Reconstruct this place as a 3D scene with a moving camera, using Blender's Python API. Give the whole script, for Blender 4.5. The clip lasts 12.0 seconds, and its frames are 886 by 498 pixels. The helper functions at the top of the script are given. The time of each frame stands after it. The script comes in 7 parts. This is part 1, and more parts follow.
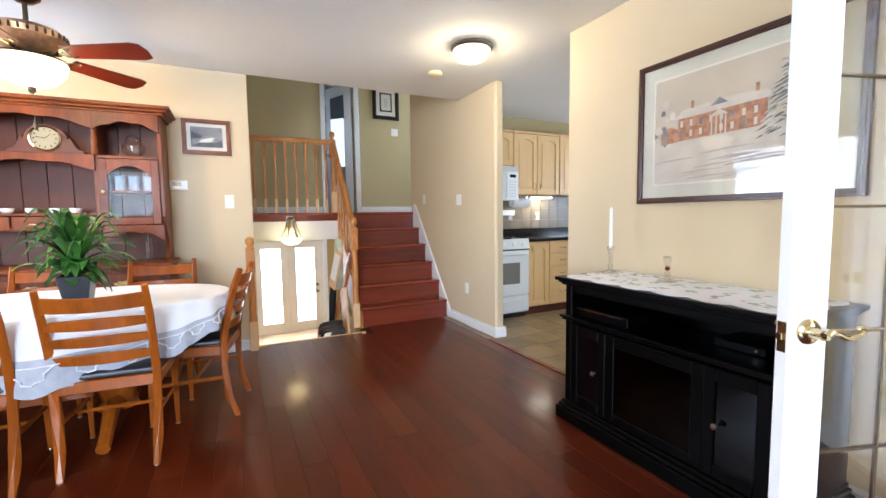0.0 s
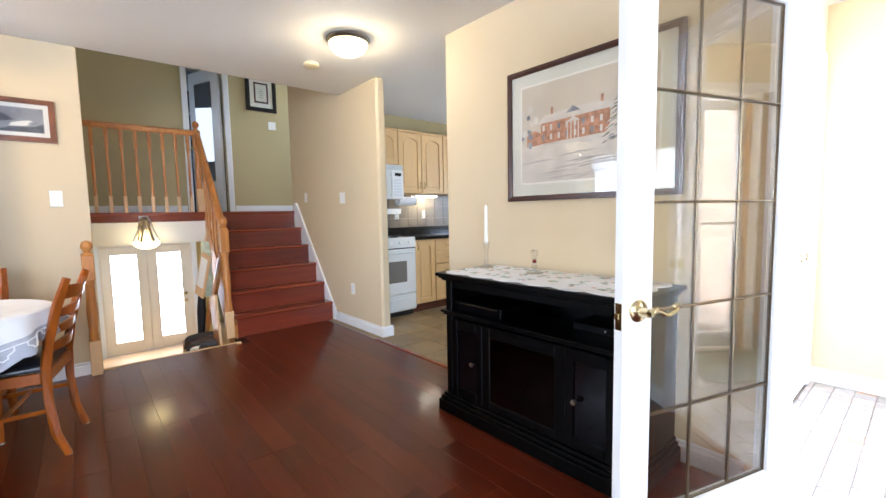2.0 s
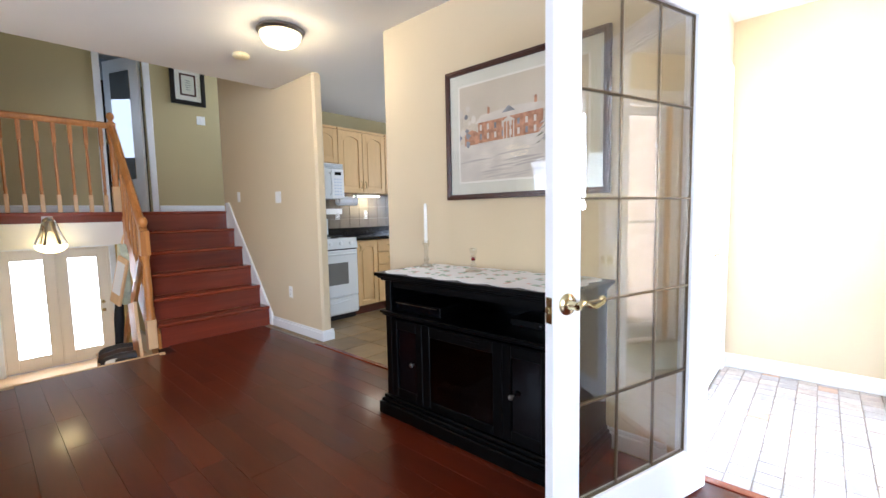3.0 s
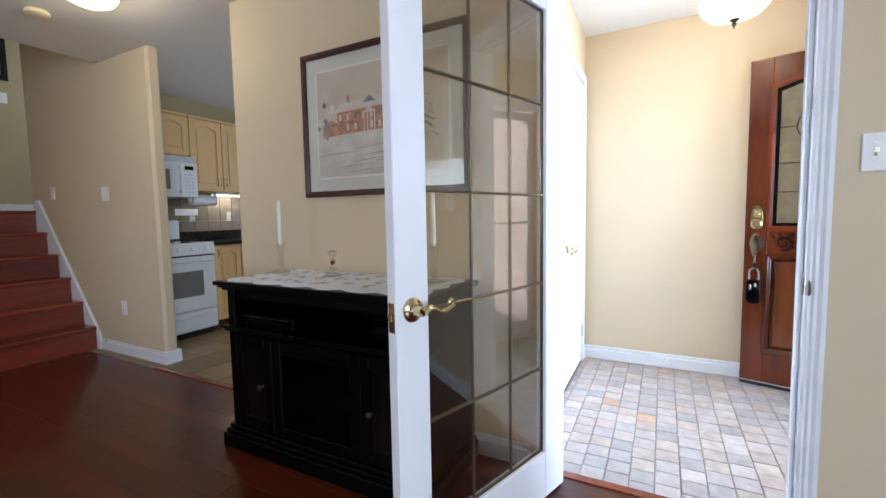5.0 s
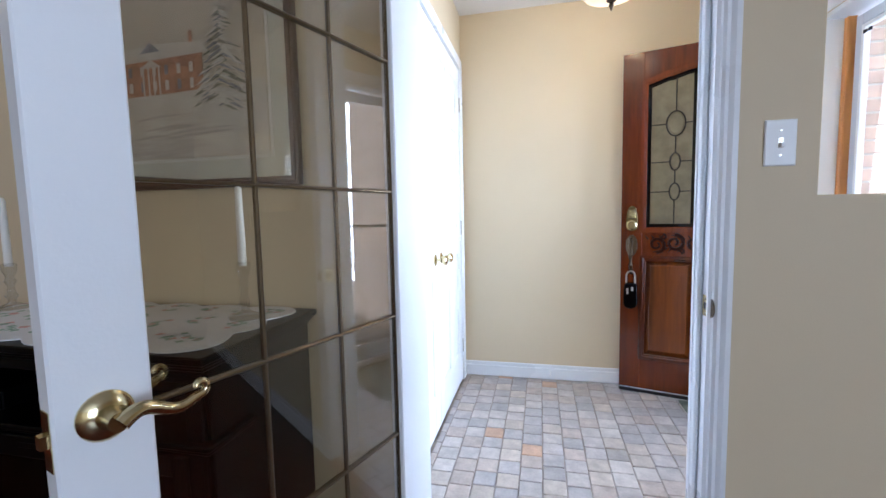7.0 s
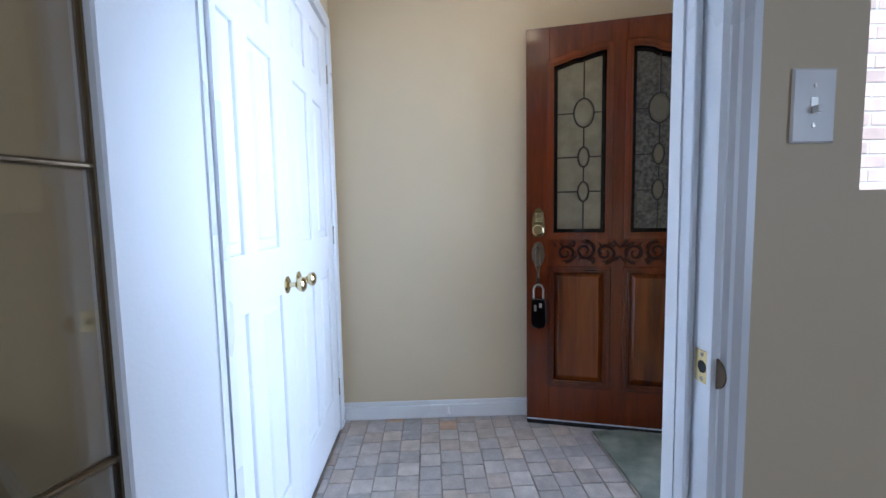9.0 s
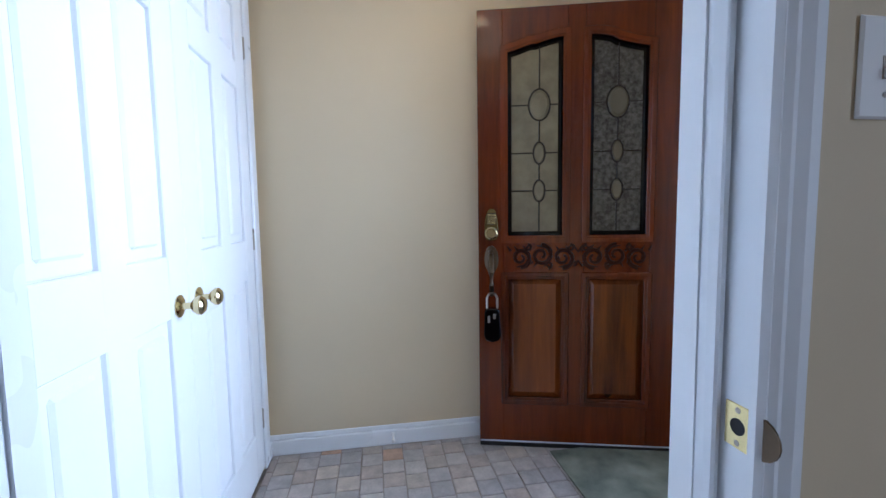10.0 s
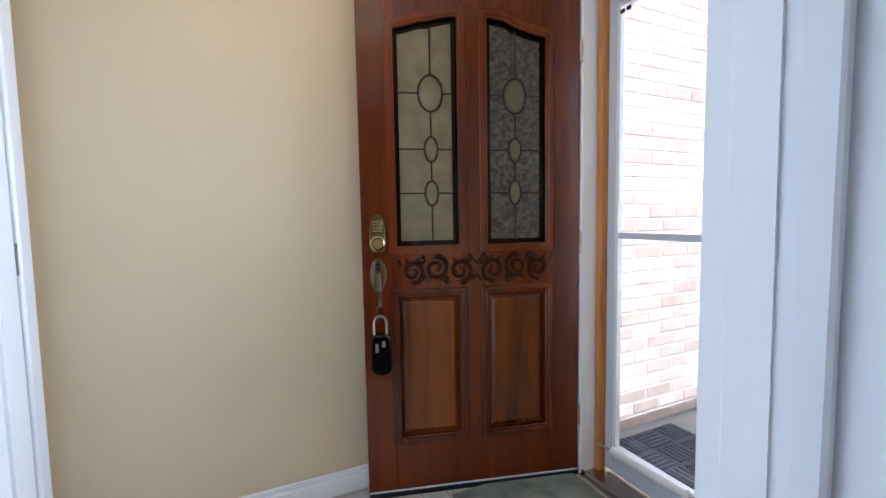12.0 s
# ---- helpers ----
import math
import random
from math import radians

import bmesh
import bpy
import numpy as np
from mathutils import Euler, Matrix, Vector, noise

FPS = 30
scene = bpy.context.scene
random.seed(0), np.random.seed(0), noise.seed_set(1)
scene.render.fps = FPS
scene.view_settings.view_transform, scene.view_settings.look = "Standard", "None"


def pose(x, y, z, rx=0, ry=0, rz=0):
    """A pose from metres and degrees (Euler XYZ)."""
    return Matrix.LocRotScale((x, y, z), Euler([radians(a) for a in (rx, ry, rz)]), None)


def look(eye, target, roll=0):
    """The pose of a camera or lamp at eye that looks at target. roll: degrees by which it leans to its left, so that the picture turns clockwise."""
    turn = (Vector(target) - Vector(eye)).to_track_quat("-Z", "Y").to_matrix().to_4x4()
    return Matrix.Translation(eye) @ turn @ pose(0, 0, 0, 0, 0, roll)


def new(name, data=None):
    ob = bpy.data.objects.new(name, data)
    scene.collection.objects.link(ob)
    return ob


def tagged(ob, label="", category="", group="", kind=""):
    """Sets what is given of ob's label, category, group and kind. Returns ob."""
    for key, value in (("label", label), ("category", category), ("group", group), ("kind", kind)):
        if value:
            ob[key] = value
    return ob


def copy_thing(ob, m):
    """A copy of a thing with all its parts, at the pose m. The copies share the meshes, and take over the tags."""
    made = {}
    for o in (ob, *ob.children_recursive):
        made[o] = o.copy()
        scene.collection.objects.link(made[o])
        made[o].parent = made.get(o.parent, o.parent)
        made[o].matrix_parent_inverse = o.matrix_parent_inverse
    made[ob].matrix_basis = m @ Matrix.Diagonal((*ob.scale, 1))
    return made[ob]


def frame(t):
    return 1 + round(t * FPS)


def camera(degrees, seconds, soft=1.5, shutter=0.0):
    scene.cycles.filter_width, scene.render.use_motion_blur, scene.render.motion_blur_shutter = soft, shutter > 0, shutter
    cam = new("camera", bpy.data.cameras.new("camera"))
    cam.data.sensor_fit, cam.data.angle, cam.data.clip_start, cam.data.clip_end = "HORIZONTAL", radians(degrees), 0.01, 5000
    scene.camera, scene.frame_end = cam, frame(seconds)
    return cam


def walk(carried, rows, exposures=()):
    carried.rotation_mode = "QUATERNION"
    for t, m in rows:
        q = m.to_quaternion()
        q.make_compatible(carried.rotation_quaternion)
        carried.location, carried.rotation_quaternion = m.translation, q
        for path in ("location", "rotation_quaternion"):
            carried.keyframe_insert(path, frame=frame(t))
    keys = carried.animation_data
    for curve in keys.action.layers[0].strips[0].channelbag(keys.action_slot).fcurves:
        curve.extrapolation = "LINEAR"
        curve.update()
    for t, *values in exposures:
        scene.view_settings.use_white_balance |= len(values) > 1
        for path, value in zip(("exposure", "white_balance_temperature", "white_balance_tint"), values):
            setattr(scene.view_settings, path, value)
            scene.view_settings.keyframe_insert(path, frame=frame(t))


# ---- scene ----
cam = camera(92.8, 12.0)
PATH = [
    (0, (0.076, 0.333, 1.18), (0.956, 2.122, 1.022), -0.8),
    (0.5, (0.096, 0.325, 1.178), (1.087, 2.055, 1.017), -0.9),
    (1, (0.11, 0.321, 1.173), (1.211, 1.983, 1.011), -1.0),
    (1.5, (0.133, 0.322, 1.171), (1.335, 1.913, 1.006), -1.0),
    (2, (0.155, 0.32, 1.167), (1.454, 1.831, 0.999), -1.1),
    (2.5, (0.18, 0.319, 1.16), (1.571, 1.746, 0.991), -1.2),
    (4.5, (0.341, 0.274, 1.12), (2.05, 1.302, 0.966), -0.9),
    (5, (0.438, 0.286, 1.119), (2.206, 1.208, 0.962), -1.0),
    (5.5, (0.563, 0.282, 1.122), (2.386, 1.088, 0.961), -1.1),
    (6, (0.683, 0.281, 1.121), (2.553, 0.972, 0.956), -1.2),
    (6.5, (0.826, 0.297, 1.121), (2.737, 0.862, 0.955), -1.2),
    (7, (0.956, 0.305, 1.131), (2.898, 0.753, 0.961), -1.2),
    (7.5, (1.097, 0.318, 1.129), (3.064, 0.638, 0.957), -1.2),
    (9.5, (1.672, 0.324, 1.132), (3.656, 0.137, 0.963), -1.0),
    (10, (1.791, 0.298, 1.131), (3.759, -0.017, 0.962), -0.9),
    (10.5, (1.906, 0.276, 1.129), (3.847, -0.178, 0.968), -0.8),
    (11, (1.977, 0.253, 1.129), (3.885, -0.328, 0.974), -0.9),
    (11.5, (2.041, 0.227, 1.129), (3.905, -0.481, 0.974), -0.8),
    (12, (2.113, 0.22, 1.129), (3.922, -0.62, 0.982), -1.0),
]
EXPOSURES = [(0, 1.85, 5400, 11), (2.5, 1.8, 5350, 12), (4.5, 0.85, 5200, 13), (5.0, 0.78, 5250, 13), (6.5, 0.4, 5150, 13), (7.5, 0.05, 5000, 13), (9.5, -0.55, 4850, 12), (10.5, -0.5, 4950, 13), (12, -0.25, 5300, 13)]
walk(cam, [(t, look(eye, target, roll)) for t, eye, target, roll in PATH], EXPOSURES)

# ---- world, sun, window light and added fill lights ----
world = bpy.data.worlds.new("world")
scene.world = world
world.use_nodes = True
wn = world.node_tree.nodes
sky = wn.new("ShaderNodeTexSky")
sky.sky_type = "NISHITA"
sky.sun_disc = False
SUN_WAY = Vector((0.47, 0.05, -0.88)).normalized()
sky.sun_elevation = math.asin(-SUN_WAY.z)
sky.sun_rotation = math.atan2(-SUN_WAY.x, -SUN_WAY.y)
wn["Background"].inputs["Strength"].default_value = 0.15
world.node_tree.links.new(sky.outputs[0], wn["Background"].inputs["Color"])
sun = new("sun", bpy.data.lights.new("sun", "SUN"))
sun.data.energy, sun.data.angle, sun.data.color = 8.0, radians(0.5), (1.0, 0.95, 0.87)
sun.rotation_euler = SUN_WAY.to_track_quat("-Z", "Y").to_euler()


def window_light(name, at, towards, w, h, power, colour=(0.9, 0.95, 1.0)):
    ob = new(name, bpy.data.lights.new(name, "AREA"))
    ob.data.shape, ob.data.size, ob.data.size_y = "RECTANGLE", w, h
    ob.data.energy, ob.data.color = power, colour
    ob.location = at
    ob.rotation_euler = Vector(towards).to_track_quat("-Z", "Y").to_euler()
    return ob


def bulb(name, at, power, radius=0.05, colour=(1.0, 0.8, 0.5)):
    ob = new(name, bpy.data.lights.new(name, "POINT"))
    ob.data.energy, ob.data.color, ob.data.shadow_soft_size = power, colour, radius
    ob.location = at
    return ob


window_light("west_window_light", (-2.74, 3.55, 1.55), (1, 0, -0.1), 1.5, 1.1, 17)
# fill lamp at an unseen, added front window; lights the south-facing surfaces
window_light("front_window_light", (-1.5, -2.64, 1.4), (0.1, 1, -0.1), 2.0, 1.5, 68)
# hidden lamp added on the porch, aimed in to brighten closet and foyer
window_light("porch_sky_light", (2.98, -2.05, 1.35), (-0.20, 1, -0.02), 0.8, 1.7, 40).data.spread = radians(86)
window_light("family_door_light", (1.1, 10.1, -0.3), (0, -1, 0.05), 1.3, 1.7, 5)
# added lamp out of view, brightens the kitchen cabinets
window_light("kitchen_window_light", (5.6, 3.3, 1.5), (-1, 0, 0), 1.0, 1.0, 13)
# unseen lamp added inside the bedroom to brighten it; no window is built
window_light("bedroom_window_light", (0.45, 7.9, 2.6), (1, 0, -0.1), 0.9, 0.9, 1.0)
# added lamp at an unseen opening, brightens the olive hall wall
window_light("hall_window_light", (4.08, 6.3, 2.9), (-1, 0, -0.1), 0.7, 0.9, 8)

# ---- materials ----


def srgb(r, g, b):
    return tuple((c / 255 / 12.92 if c <= 10 else ((c / 255 + 0.055) / 1.055) ** 2.4) for c in (r, g, b)) + (1.0,)


def mat(name, colour, rough=0.5, metal=0.0, vary=0.12, scale=3.0, fine=60.0, bump=0.05, grain=None, coat=0.0, spread=0.0,
        spec=0.5, stretch=(1, 1, 1), dark=None, trans=0.0, ior=1.45, rough_vary=0.1, grain_scale=22.0):
    """A surface: colour with broad and fine variation, optional wood grain, relief, and a change from piece to piece."""
    m = bpy.data.materials.new(name)
    m.use_nodes = True
    n, l = m.node_tree.nodes, m.node_tree.links
    p = n["Principled BSDF"]
    tex = n.new("ShaderNodeTexCoord")
    mp = n.new("ShaderNodeMapping")
    mp.inputs["Scale"].default_value = stretch
    info = n.new("ShaderNodeObjectInfo")
    shift = n.new("ShaderNodeVectorMath")
    shift.operation = "ADD"
    mul = n.new("ShaderNodeMath")
    mul.operation = "MULTIPLY"
    mul.inputs[1].default_value = 37.0 if spread or grain else 0.0
    l.new(info.outputs["Random"], mul.inputs[0])
    l.new(tex.outputs["Object"], shift.inputs[0])
    l.new(mul.outputs[0], shift.inputs[1])
    l.new(shift.outputs[0], mp.inputs["Vector"])
    broad = n.new("ShaderNodeTexNoise")
    broad.inputs["Scale"].default_value = scale
    broad.inputs["Detail"].default_value = 4
    l.new(mp.outputs[0], broad.inputs["Vector"])
    small = n.new("ShaderNodeTexNoise")
    small.inputs["Scale"].default_value = fine
    small.inputs["Detail"].default_value = 3
    l.new(mp.outputs[0], small.inputs["Vector"])
    factor = broad.outputs["Fac"]
    if grain:
        wave = n.new("ShaderNodeTexNoise")
        wave.inputs["Scale"].default_value = grain_scale
        wave.inputs["Detail"].default_value = 5
        wave.inputs["Roughness"].default_value = 0.65
        wave.inputs["Distortion"].default_value = 0.4
        l.new(mp.outputs[0], wave.inputs["Vector"])
        blend = n.new("ShaderNodeMix")
        blend.data_type = "FLOAT"
        blend.inputs[0].default_value = 0.45
        l.new(broad.outputs["Fac"], blend.inputs[2])
        l.new(wave.outputs["Fac"], blend.inputs[3])
        factor = blend.outputs[0]
    ramp = n.new("ShaderNodeValToRGB")
    lo = dark or tuple(c * (1 - vary) for c in colour[:3]) + (1.0,)
    hi = tuple(min(1, c * (1 + vary)) for c in colour[:3]) + (1.0,)
    ramp.color_ramp.elements[0].position, ramp.color_ramp.elements[0].color = 0.3, lo
    ramp.color_ramp.elements[1].position, ramp.color_ramp.elements[1].color = 0.7, hi
    l.new(factor, ramp.inputs[0])
    mix = n.new("ShaderNodeMix")
    mix.data_type, mix.blend_type = "RGBA", "MULTIPLY"
    mix.inputs[0].default_value = 1.0
    l.new(ramp.outputs[0], mix.inputs[6])
    tone = n.new("ShaderNodeMapRange")
    tone.inputs["To Min"].default_value, tone.inputs["To Max"].default_value = 1 - vary * 0.6, 1 + vary * 0.4
    l.new(small.outputs["Fac"], tone.inputs["Value"])
    l.new(tone.outputs[0], mix.inputs[7])
    out = mix.outputs[2]
    if spread:
        piece = n.new("ShaderNodeMapRange")
        piece.inputs["To Min"].default_value, piece.inputs["To Max"].default_value = 1 - spread, 1 + spread
        l.new(info.outputs["Random"], piece.inputs["Value"])
        mix2 = n.new("ShaderNodeMix")
        mix2.data_type, mix2.blend_type = "RGBA", "MULTIPLY"
        mix2.inputs[0].default_value = 1.0
        l.new(out, mix2.inputs[6])
        l.new(piece.outputs[0], mix2.inputs[7])
        out = mix2.outputs[2]
    l.new(out, p.inputs["Base Color"])
    rr = n.new("ShaderNodeMapRange")
    rr.inputs["To Min"].default_value, rr.inputs["To Max"].default_value = max(0, rough * (1 - rough_vary)), min(1, rough * (1 + rough_vary))
    l.new(broad.outputs["Fac"], rr.inputs["Value"])
    l.new(rr.outputs[0], p.inputs["Roughness"])
    p.inputs["Metallic"].default_value = metal
    p.inputs["Specular IOR Level"].default_value = spec
    p.inputs["Coat Weight"].default_value = coat
    p.inputs["Coat Roughness"].default_value = 0.14
    p.inputs["IOR"].default_value = ior
    p.inputs["Transmission Weight"].default_value = trans
    if bump:
        b = n.new("ShaderNodeBump")
        b.inputs["Strength"].default_value = bump
        b.inputs["Distance"].default_value = 0.002
        l.new(small.outputs["Fac"], b.inputs["Height"])
        l.new(b.outputs[0], p.inputs["Normal"])
    return m


def glow(name, colour, strength):
    m = bpy.data.materials.new(name)
    m.use_nodes = True
    p = m.node_tree.nodes["Principled BSDF"]
    p.inputs["Base Color"].default_value = colour
    p.inputs["Roughness"].default_value = 0.3
    p.inputs["Emission Color"].default_value = colour
    p.inputs["Emission Strength"].default_value = strength
    return m


def clear(name, tint=(1, 1, 1, 1), gloss=0.0, edge=1.45, base=0.04):
    """Thin glazing: lets light through and mirrors more at a slant."""
    m = bpy.data.materials.new(name)
    m.use_nodes = True
    n, l = m.node_tree.nodes, m.node_tree.links
    n.remove(n["Principled BSDF"])
    t, g, f, x = (n.new(k) for k in ("ShaderNodeBsdfTransparent", "ShaderNodeBsdfGlossy", "ShaderNodeLayerWeight", "ShaderNodeMixShader"))
    t.inputs[0].default_value = tint
    g.inputs["Roughness"].default_value = gloss
    f.inputs["Blend"].default_value = 0.5
    steep = n.new("ShaderNodeMath")
    steep.operation = "POWER"
    steep.inputs[1].default_value = 4.0
    l.new(f.outputs["Facing"], steep.inputs[0])
    add = n.new("ShaderNodeMath")
    add.operation, add.use_clamp = "MULTIPLY_ADD", True
    add.inputs[1].default_value = 0.85 * (edge - 1) / 0.5
    add.inputs[2].default_value = base
    l.new(steep.outputs[0], add.inputs[0])
    l.new(add.outputs[0], x.inputs[0])
    l.new(t.outputs[0], x.inputs[1])
    l.new(g.outputs[0], x.inputs[2])
    l.new(x.outputs[0], n["Material Output"].inputs["Surface"])
    return m


M = {}
M["tan"] = mat("tan_wall_paint", srgb(214, 198, 166), 0.55, vary=0.03, scale=1.2, fine=220, bump=0.12, spec=0.35)
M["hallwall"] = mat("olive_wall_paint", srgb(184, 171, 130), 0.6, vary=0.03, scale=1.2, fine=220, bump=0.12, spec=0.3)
M["bluewall"] = mat("pale_blue_wall_paint", srgb(196, 208, 216), 0.6, vary=0.03, scale=1.2, fine=220, bump=0.1)
M["lowwall"] = mat("gold_wall_paint", srgb(190, 165, 105), 0.6, vary=0.04, scale=1.2, fine=220, bump=0.1)
M["ceil"] = mat("ceiling_paint", srgb(232, 231, 226), 0.85, vary=0.015, scale=1.5, fine=300, bump=0.25, spec=0.2)
M["white"] = mat("white_gloss_paint", srgb(236, 238, 240), 0.28, vary=0.02, scale=2, fine=120, bump=0.05)
M["patiopaint"] = mat("beige_white_paint", srgb(236, 228, 214), 0.45, vary=0.03)
M["doorwhite"] = mat("white_door_paint", srgb(240, 242, 243), 0.35, vary=0.02, scale=2, fine=160, bump=0.1)
M["plank"] = mat("cherry_floor_plank", srgb(91, 32, 8), 0.34, vary=0.10, scale=2.0, fine=45, bump=0.0, grain="X", spread=0.14,
                 coat=0.5, spec=0.22, stretch=(1, 0.10, 1), dark=srgb(62, 19, 5), rough_vary=0.05, grain_scale=14.0)
M["gap"] = mat("dark_gap", srgb(38, 16, 10), 0.6, vary=0.1)
M["tread"] = mat("cherry_tread", srgb(130, 58, 34), 0.25, vary=0.25, scale=3, fine=60, bump=0.03, grain="Y", coat=0.4, stretch=(0.12, 1, 1), dark=srgb(98, 40, 24))
M["riser"] = mat("cherry_riser", srgb(132, 58, 38), 0.3, vary=0.2, scale=3, fine=60, bump=0.03, grain="Z", coat=0.35, stretch=(0.06, 1, 1), dark=srgb(84, 30, 20))
M["oak"] = mat("honey_oak", srgb(200, 140, 72), 0.32, vary=0.2, scale=5, fine=80, bump=0.05, grain="X", coat=0.25, stretch=(1, 1, 0.12), dark=srgb(150, 90, 42))
# pale wood; on post and baluster feet it also carries their lit tone
M["oaklight"] = mat("pale_oak", srgb(220, 184, 138), 0.4, vary=0.12, scale=5, fine=80, bump=0.05, grain="X", stretch=(1, 1, 0.12))
M["chair"] = mat("amber_chair_wood", srgb(158, 84, 16), 0.3, vary=0.25, scale=5, fine=70, bump=0.04, grain="X", coat=0.18, spec=0.35, stretch=(1, 1, 0.15), dark=srgb(108, 52, 9))
M["hutch"] = mat("red_brown_hutch_wood", srgb(122, 62, 20), 0.38, vary=0.25, scale=4, fine=70, bump=0.05, grain="X", coat=0.05, spec=0.3, stretch=(1, 1, 0.12), dark=srgb(70, 32, 10))
M["hutchdark"] = mat("hutch_back_boards", srgb(92, 50, 34), 0.5, vary=0.2, scale=4, fine=70, bump=0.05, grain="X", stretch=(1, 1, 0.12))
M["entry"] = mat("mahogany_door", srgb(106, 43, 8), 0.18, vary=0.3, scale=3, fine=90, bump=0.05, grain="X", coat=0.35, stretch=(1, 1, 0.08), dark=srgb(50, 18, 3))
M["entrypanel"] = mat("mahogany_panel", srgb(122, 62, 15), 0.26, vary=0.3, scale=3, fine=90, bump=0.05, grain="X", coat=0.3, stretch=(1, 1, 0.08), dark=srgb(42, 18, 4))
M["carve"] = mat("dark_carving", srgb(46, 19, 7), 0.5, vary=0.2, spec=0.1)
M["maple"] = mat("maple_cabinet", srgb(222, 186, 130), 0.4, vary=0.08, scale=4, fine=70, bump=0.03, grain="X", coat=0.15, stretch=(1, 1, 0.12))
M["black"] = mat("black_lacquer", srgb(2, 2, 2), 0.36, vary=0.2, scale=4, fine=60, bump=0.0, spec=0.16)
M["blackglass"] = mat("black_glass", srgb(6, 6, 8), 0.08, vary=0.1, bump=0.0, spec=0.3)
M["ember"] = mat("grey_logs", srgb(70, 62, 60), 0.8, vary=0.4, scale=20, bump=0.4)
M["leather"] = mat("black_leather", srgb(30, 30, 36), 0.3, vary=0.15, scale=10, fine=200, bump=0.15)
M["granite"] = mat("black_counter", srgb(28, 26, 26), 0.15, vary=0.5, scale=60, fine=300, bump=0.0)
M["enamel"] = mat("white_enamel", srgb(226, 228, 226), 0.2, vary=0.01, bump=0.0)
M["oven"] = mat("grey_oven_glass", srgb(120, 118, 112), 0.1, vary=0.05, bump=0.0)
M["brass"] = mat("polished_brass", srgb(204, 190, 148), 0.16, metal=1.0, vary=0.05, bump=0.0)
M["palebrass"] = mat("pale_brass", srgb(226, 208, 150), 0.22, metal=1.0, vary=0.05, bump=0.0)
M["oldbrass"] = mat("aged_brass", srgb(150, 134, 88), 0.22, metal=1.0, vary=0.15, bump=0.0)
M["bronze"] = mat("antique_bronze", srgb(92, 78, 62), 0.35, metal=1.0, vary=0.2, scale=20, bump=0.05)
M["nickel"] = mat("brushed_nickel", srgb(176, 170, 160), 0.28, metal=1.0, vary=0.05, bump=0.0)
M["came"] = mat("dark_lead_strip", srgb(118, 104, 82), 0.35, metal=0.9, vary=0.1, bump=0.0)
M["alu"] = mat("pale_aluminium", srgb(206, 212, 222), 0.35, vary=0.03, bump=0.0)
M["rubber"] = mat("black_rubber", srgb(22, 22, 24), 0.6, vary=0.1)
M["plastic"] = mat("white_plastic", srgb(238, 238, 236), 0.3, vary=0.01, bump=0.0)
M["tilegrout"] = mat("brown_grout", srgb(160, 150, 140), 0.9, vary=0.15, scale=20)
M["cloth"] = mat("white_tablecloth", srgb(232, 232, 234), 0.85, vary=0.03, scale=12, fine=350, bump=0.5, spec=0.2)
M["lace"] = mat("white_lace", srgb(176, 180, 190), 0.9, vary=0.12, scale=22, fine=260, bump=0.6, spec=0.1)
M["crystal"] = clear("crystal", (0.94, 0.94, 0.93, 1), 0.02, 1.7, 0.07)
M["wax"] = mat("white_wax", srgb(240, 238, 230), 0.45, vary=0.02, bump=0.0)
M["glass"] = clear("window_glass")
M["cabglass"] = clear("cabinet_glass", (0.95, 0.95, 0.95, 1), 0.0, 1.1, 0.008)
M["doorglass"] = clear("bevelled_door_glass", (0.88, 0.86, 0.80, 1), 0.0, 1.5, 0.085)
M["lead"] = mat("dark_lead", srgb(46, 42, 36), 0.4, metal=0.6, vary=0.1, bump=0.0)
# opaque door glass: right light with shade in its colour
M["shadeglass"] = mat("pebbled_shaded_glass", srgb(82, 78, 70), 0.15, vary=0.5, scale=60, fine=110, bump=1.0)
# left light, the tan wall it mirrors put into its colour
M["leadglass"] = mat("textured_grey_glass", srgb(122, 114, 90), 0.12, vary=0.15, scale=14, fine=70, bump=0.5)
M["leaf"] = mat("plant_leaf", srgb(66, 108, 42), 0.35, vary=0.5, scale=9, spread=0.3)
M["leafmid"] = mat("light_green_leaf", srgb(122, 158, 66), 0.35, vary=0.35, scale=9)
M["leafpale"] = mat("pale_bract", srgb(190, 200, 120), 0.45, vary=0.2, scale=9)
M["pot"] = mat("dark_grey_pot", srgb(44, 46, 54), 0.3, vary=0.1)
M["bulbglass"] = glow("lit_frosted_glass", (1.0, 0.78, 0.40, 1), 1.1)
M["sconceglass"] = glow("lit_sconce_glass", (1.0, 0.72, 0.26, 1), 2.8)
M["litamber"] = glow("lit_amber_glass", (1.0, 0.78, 0.5, 1), 0.6)
# emission on the patio panes stands in for the daylight outside
M["daypane"] = glow("daylight_glow", (1.0, 0.99, 0.97, 1), 2.2)
M["brick"] = mat("pink_brick", srgb(240, 218, 204), 0.85, vary=0.15, scale=8, fine=120, bump=0.5, spread=0.2)
M["mortar"] = mat("grey_mortar", srgb(236, 232, 226), 0.95, vary=0.1, scale=20)
M["concrete"] = mat("porch_concrete", srgb(176, 176, 174), 0.9, vary=0.1, scale=6)
M["ribmat"] = mat("blue_grey_rib", srgb(92, 98, 112), 0.9, vary=0.15, scale=30)
M["darkpane"] = mat("blue_grey_pane", srgb(70, 84, 100), 0.1, vary=0.1, bump=0.0)
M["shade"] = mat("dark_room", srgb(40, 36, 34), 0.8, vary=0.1)


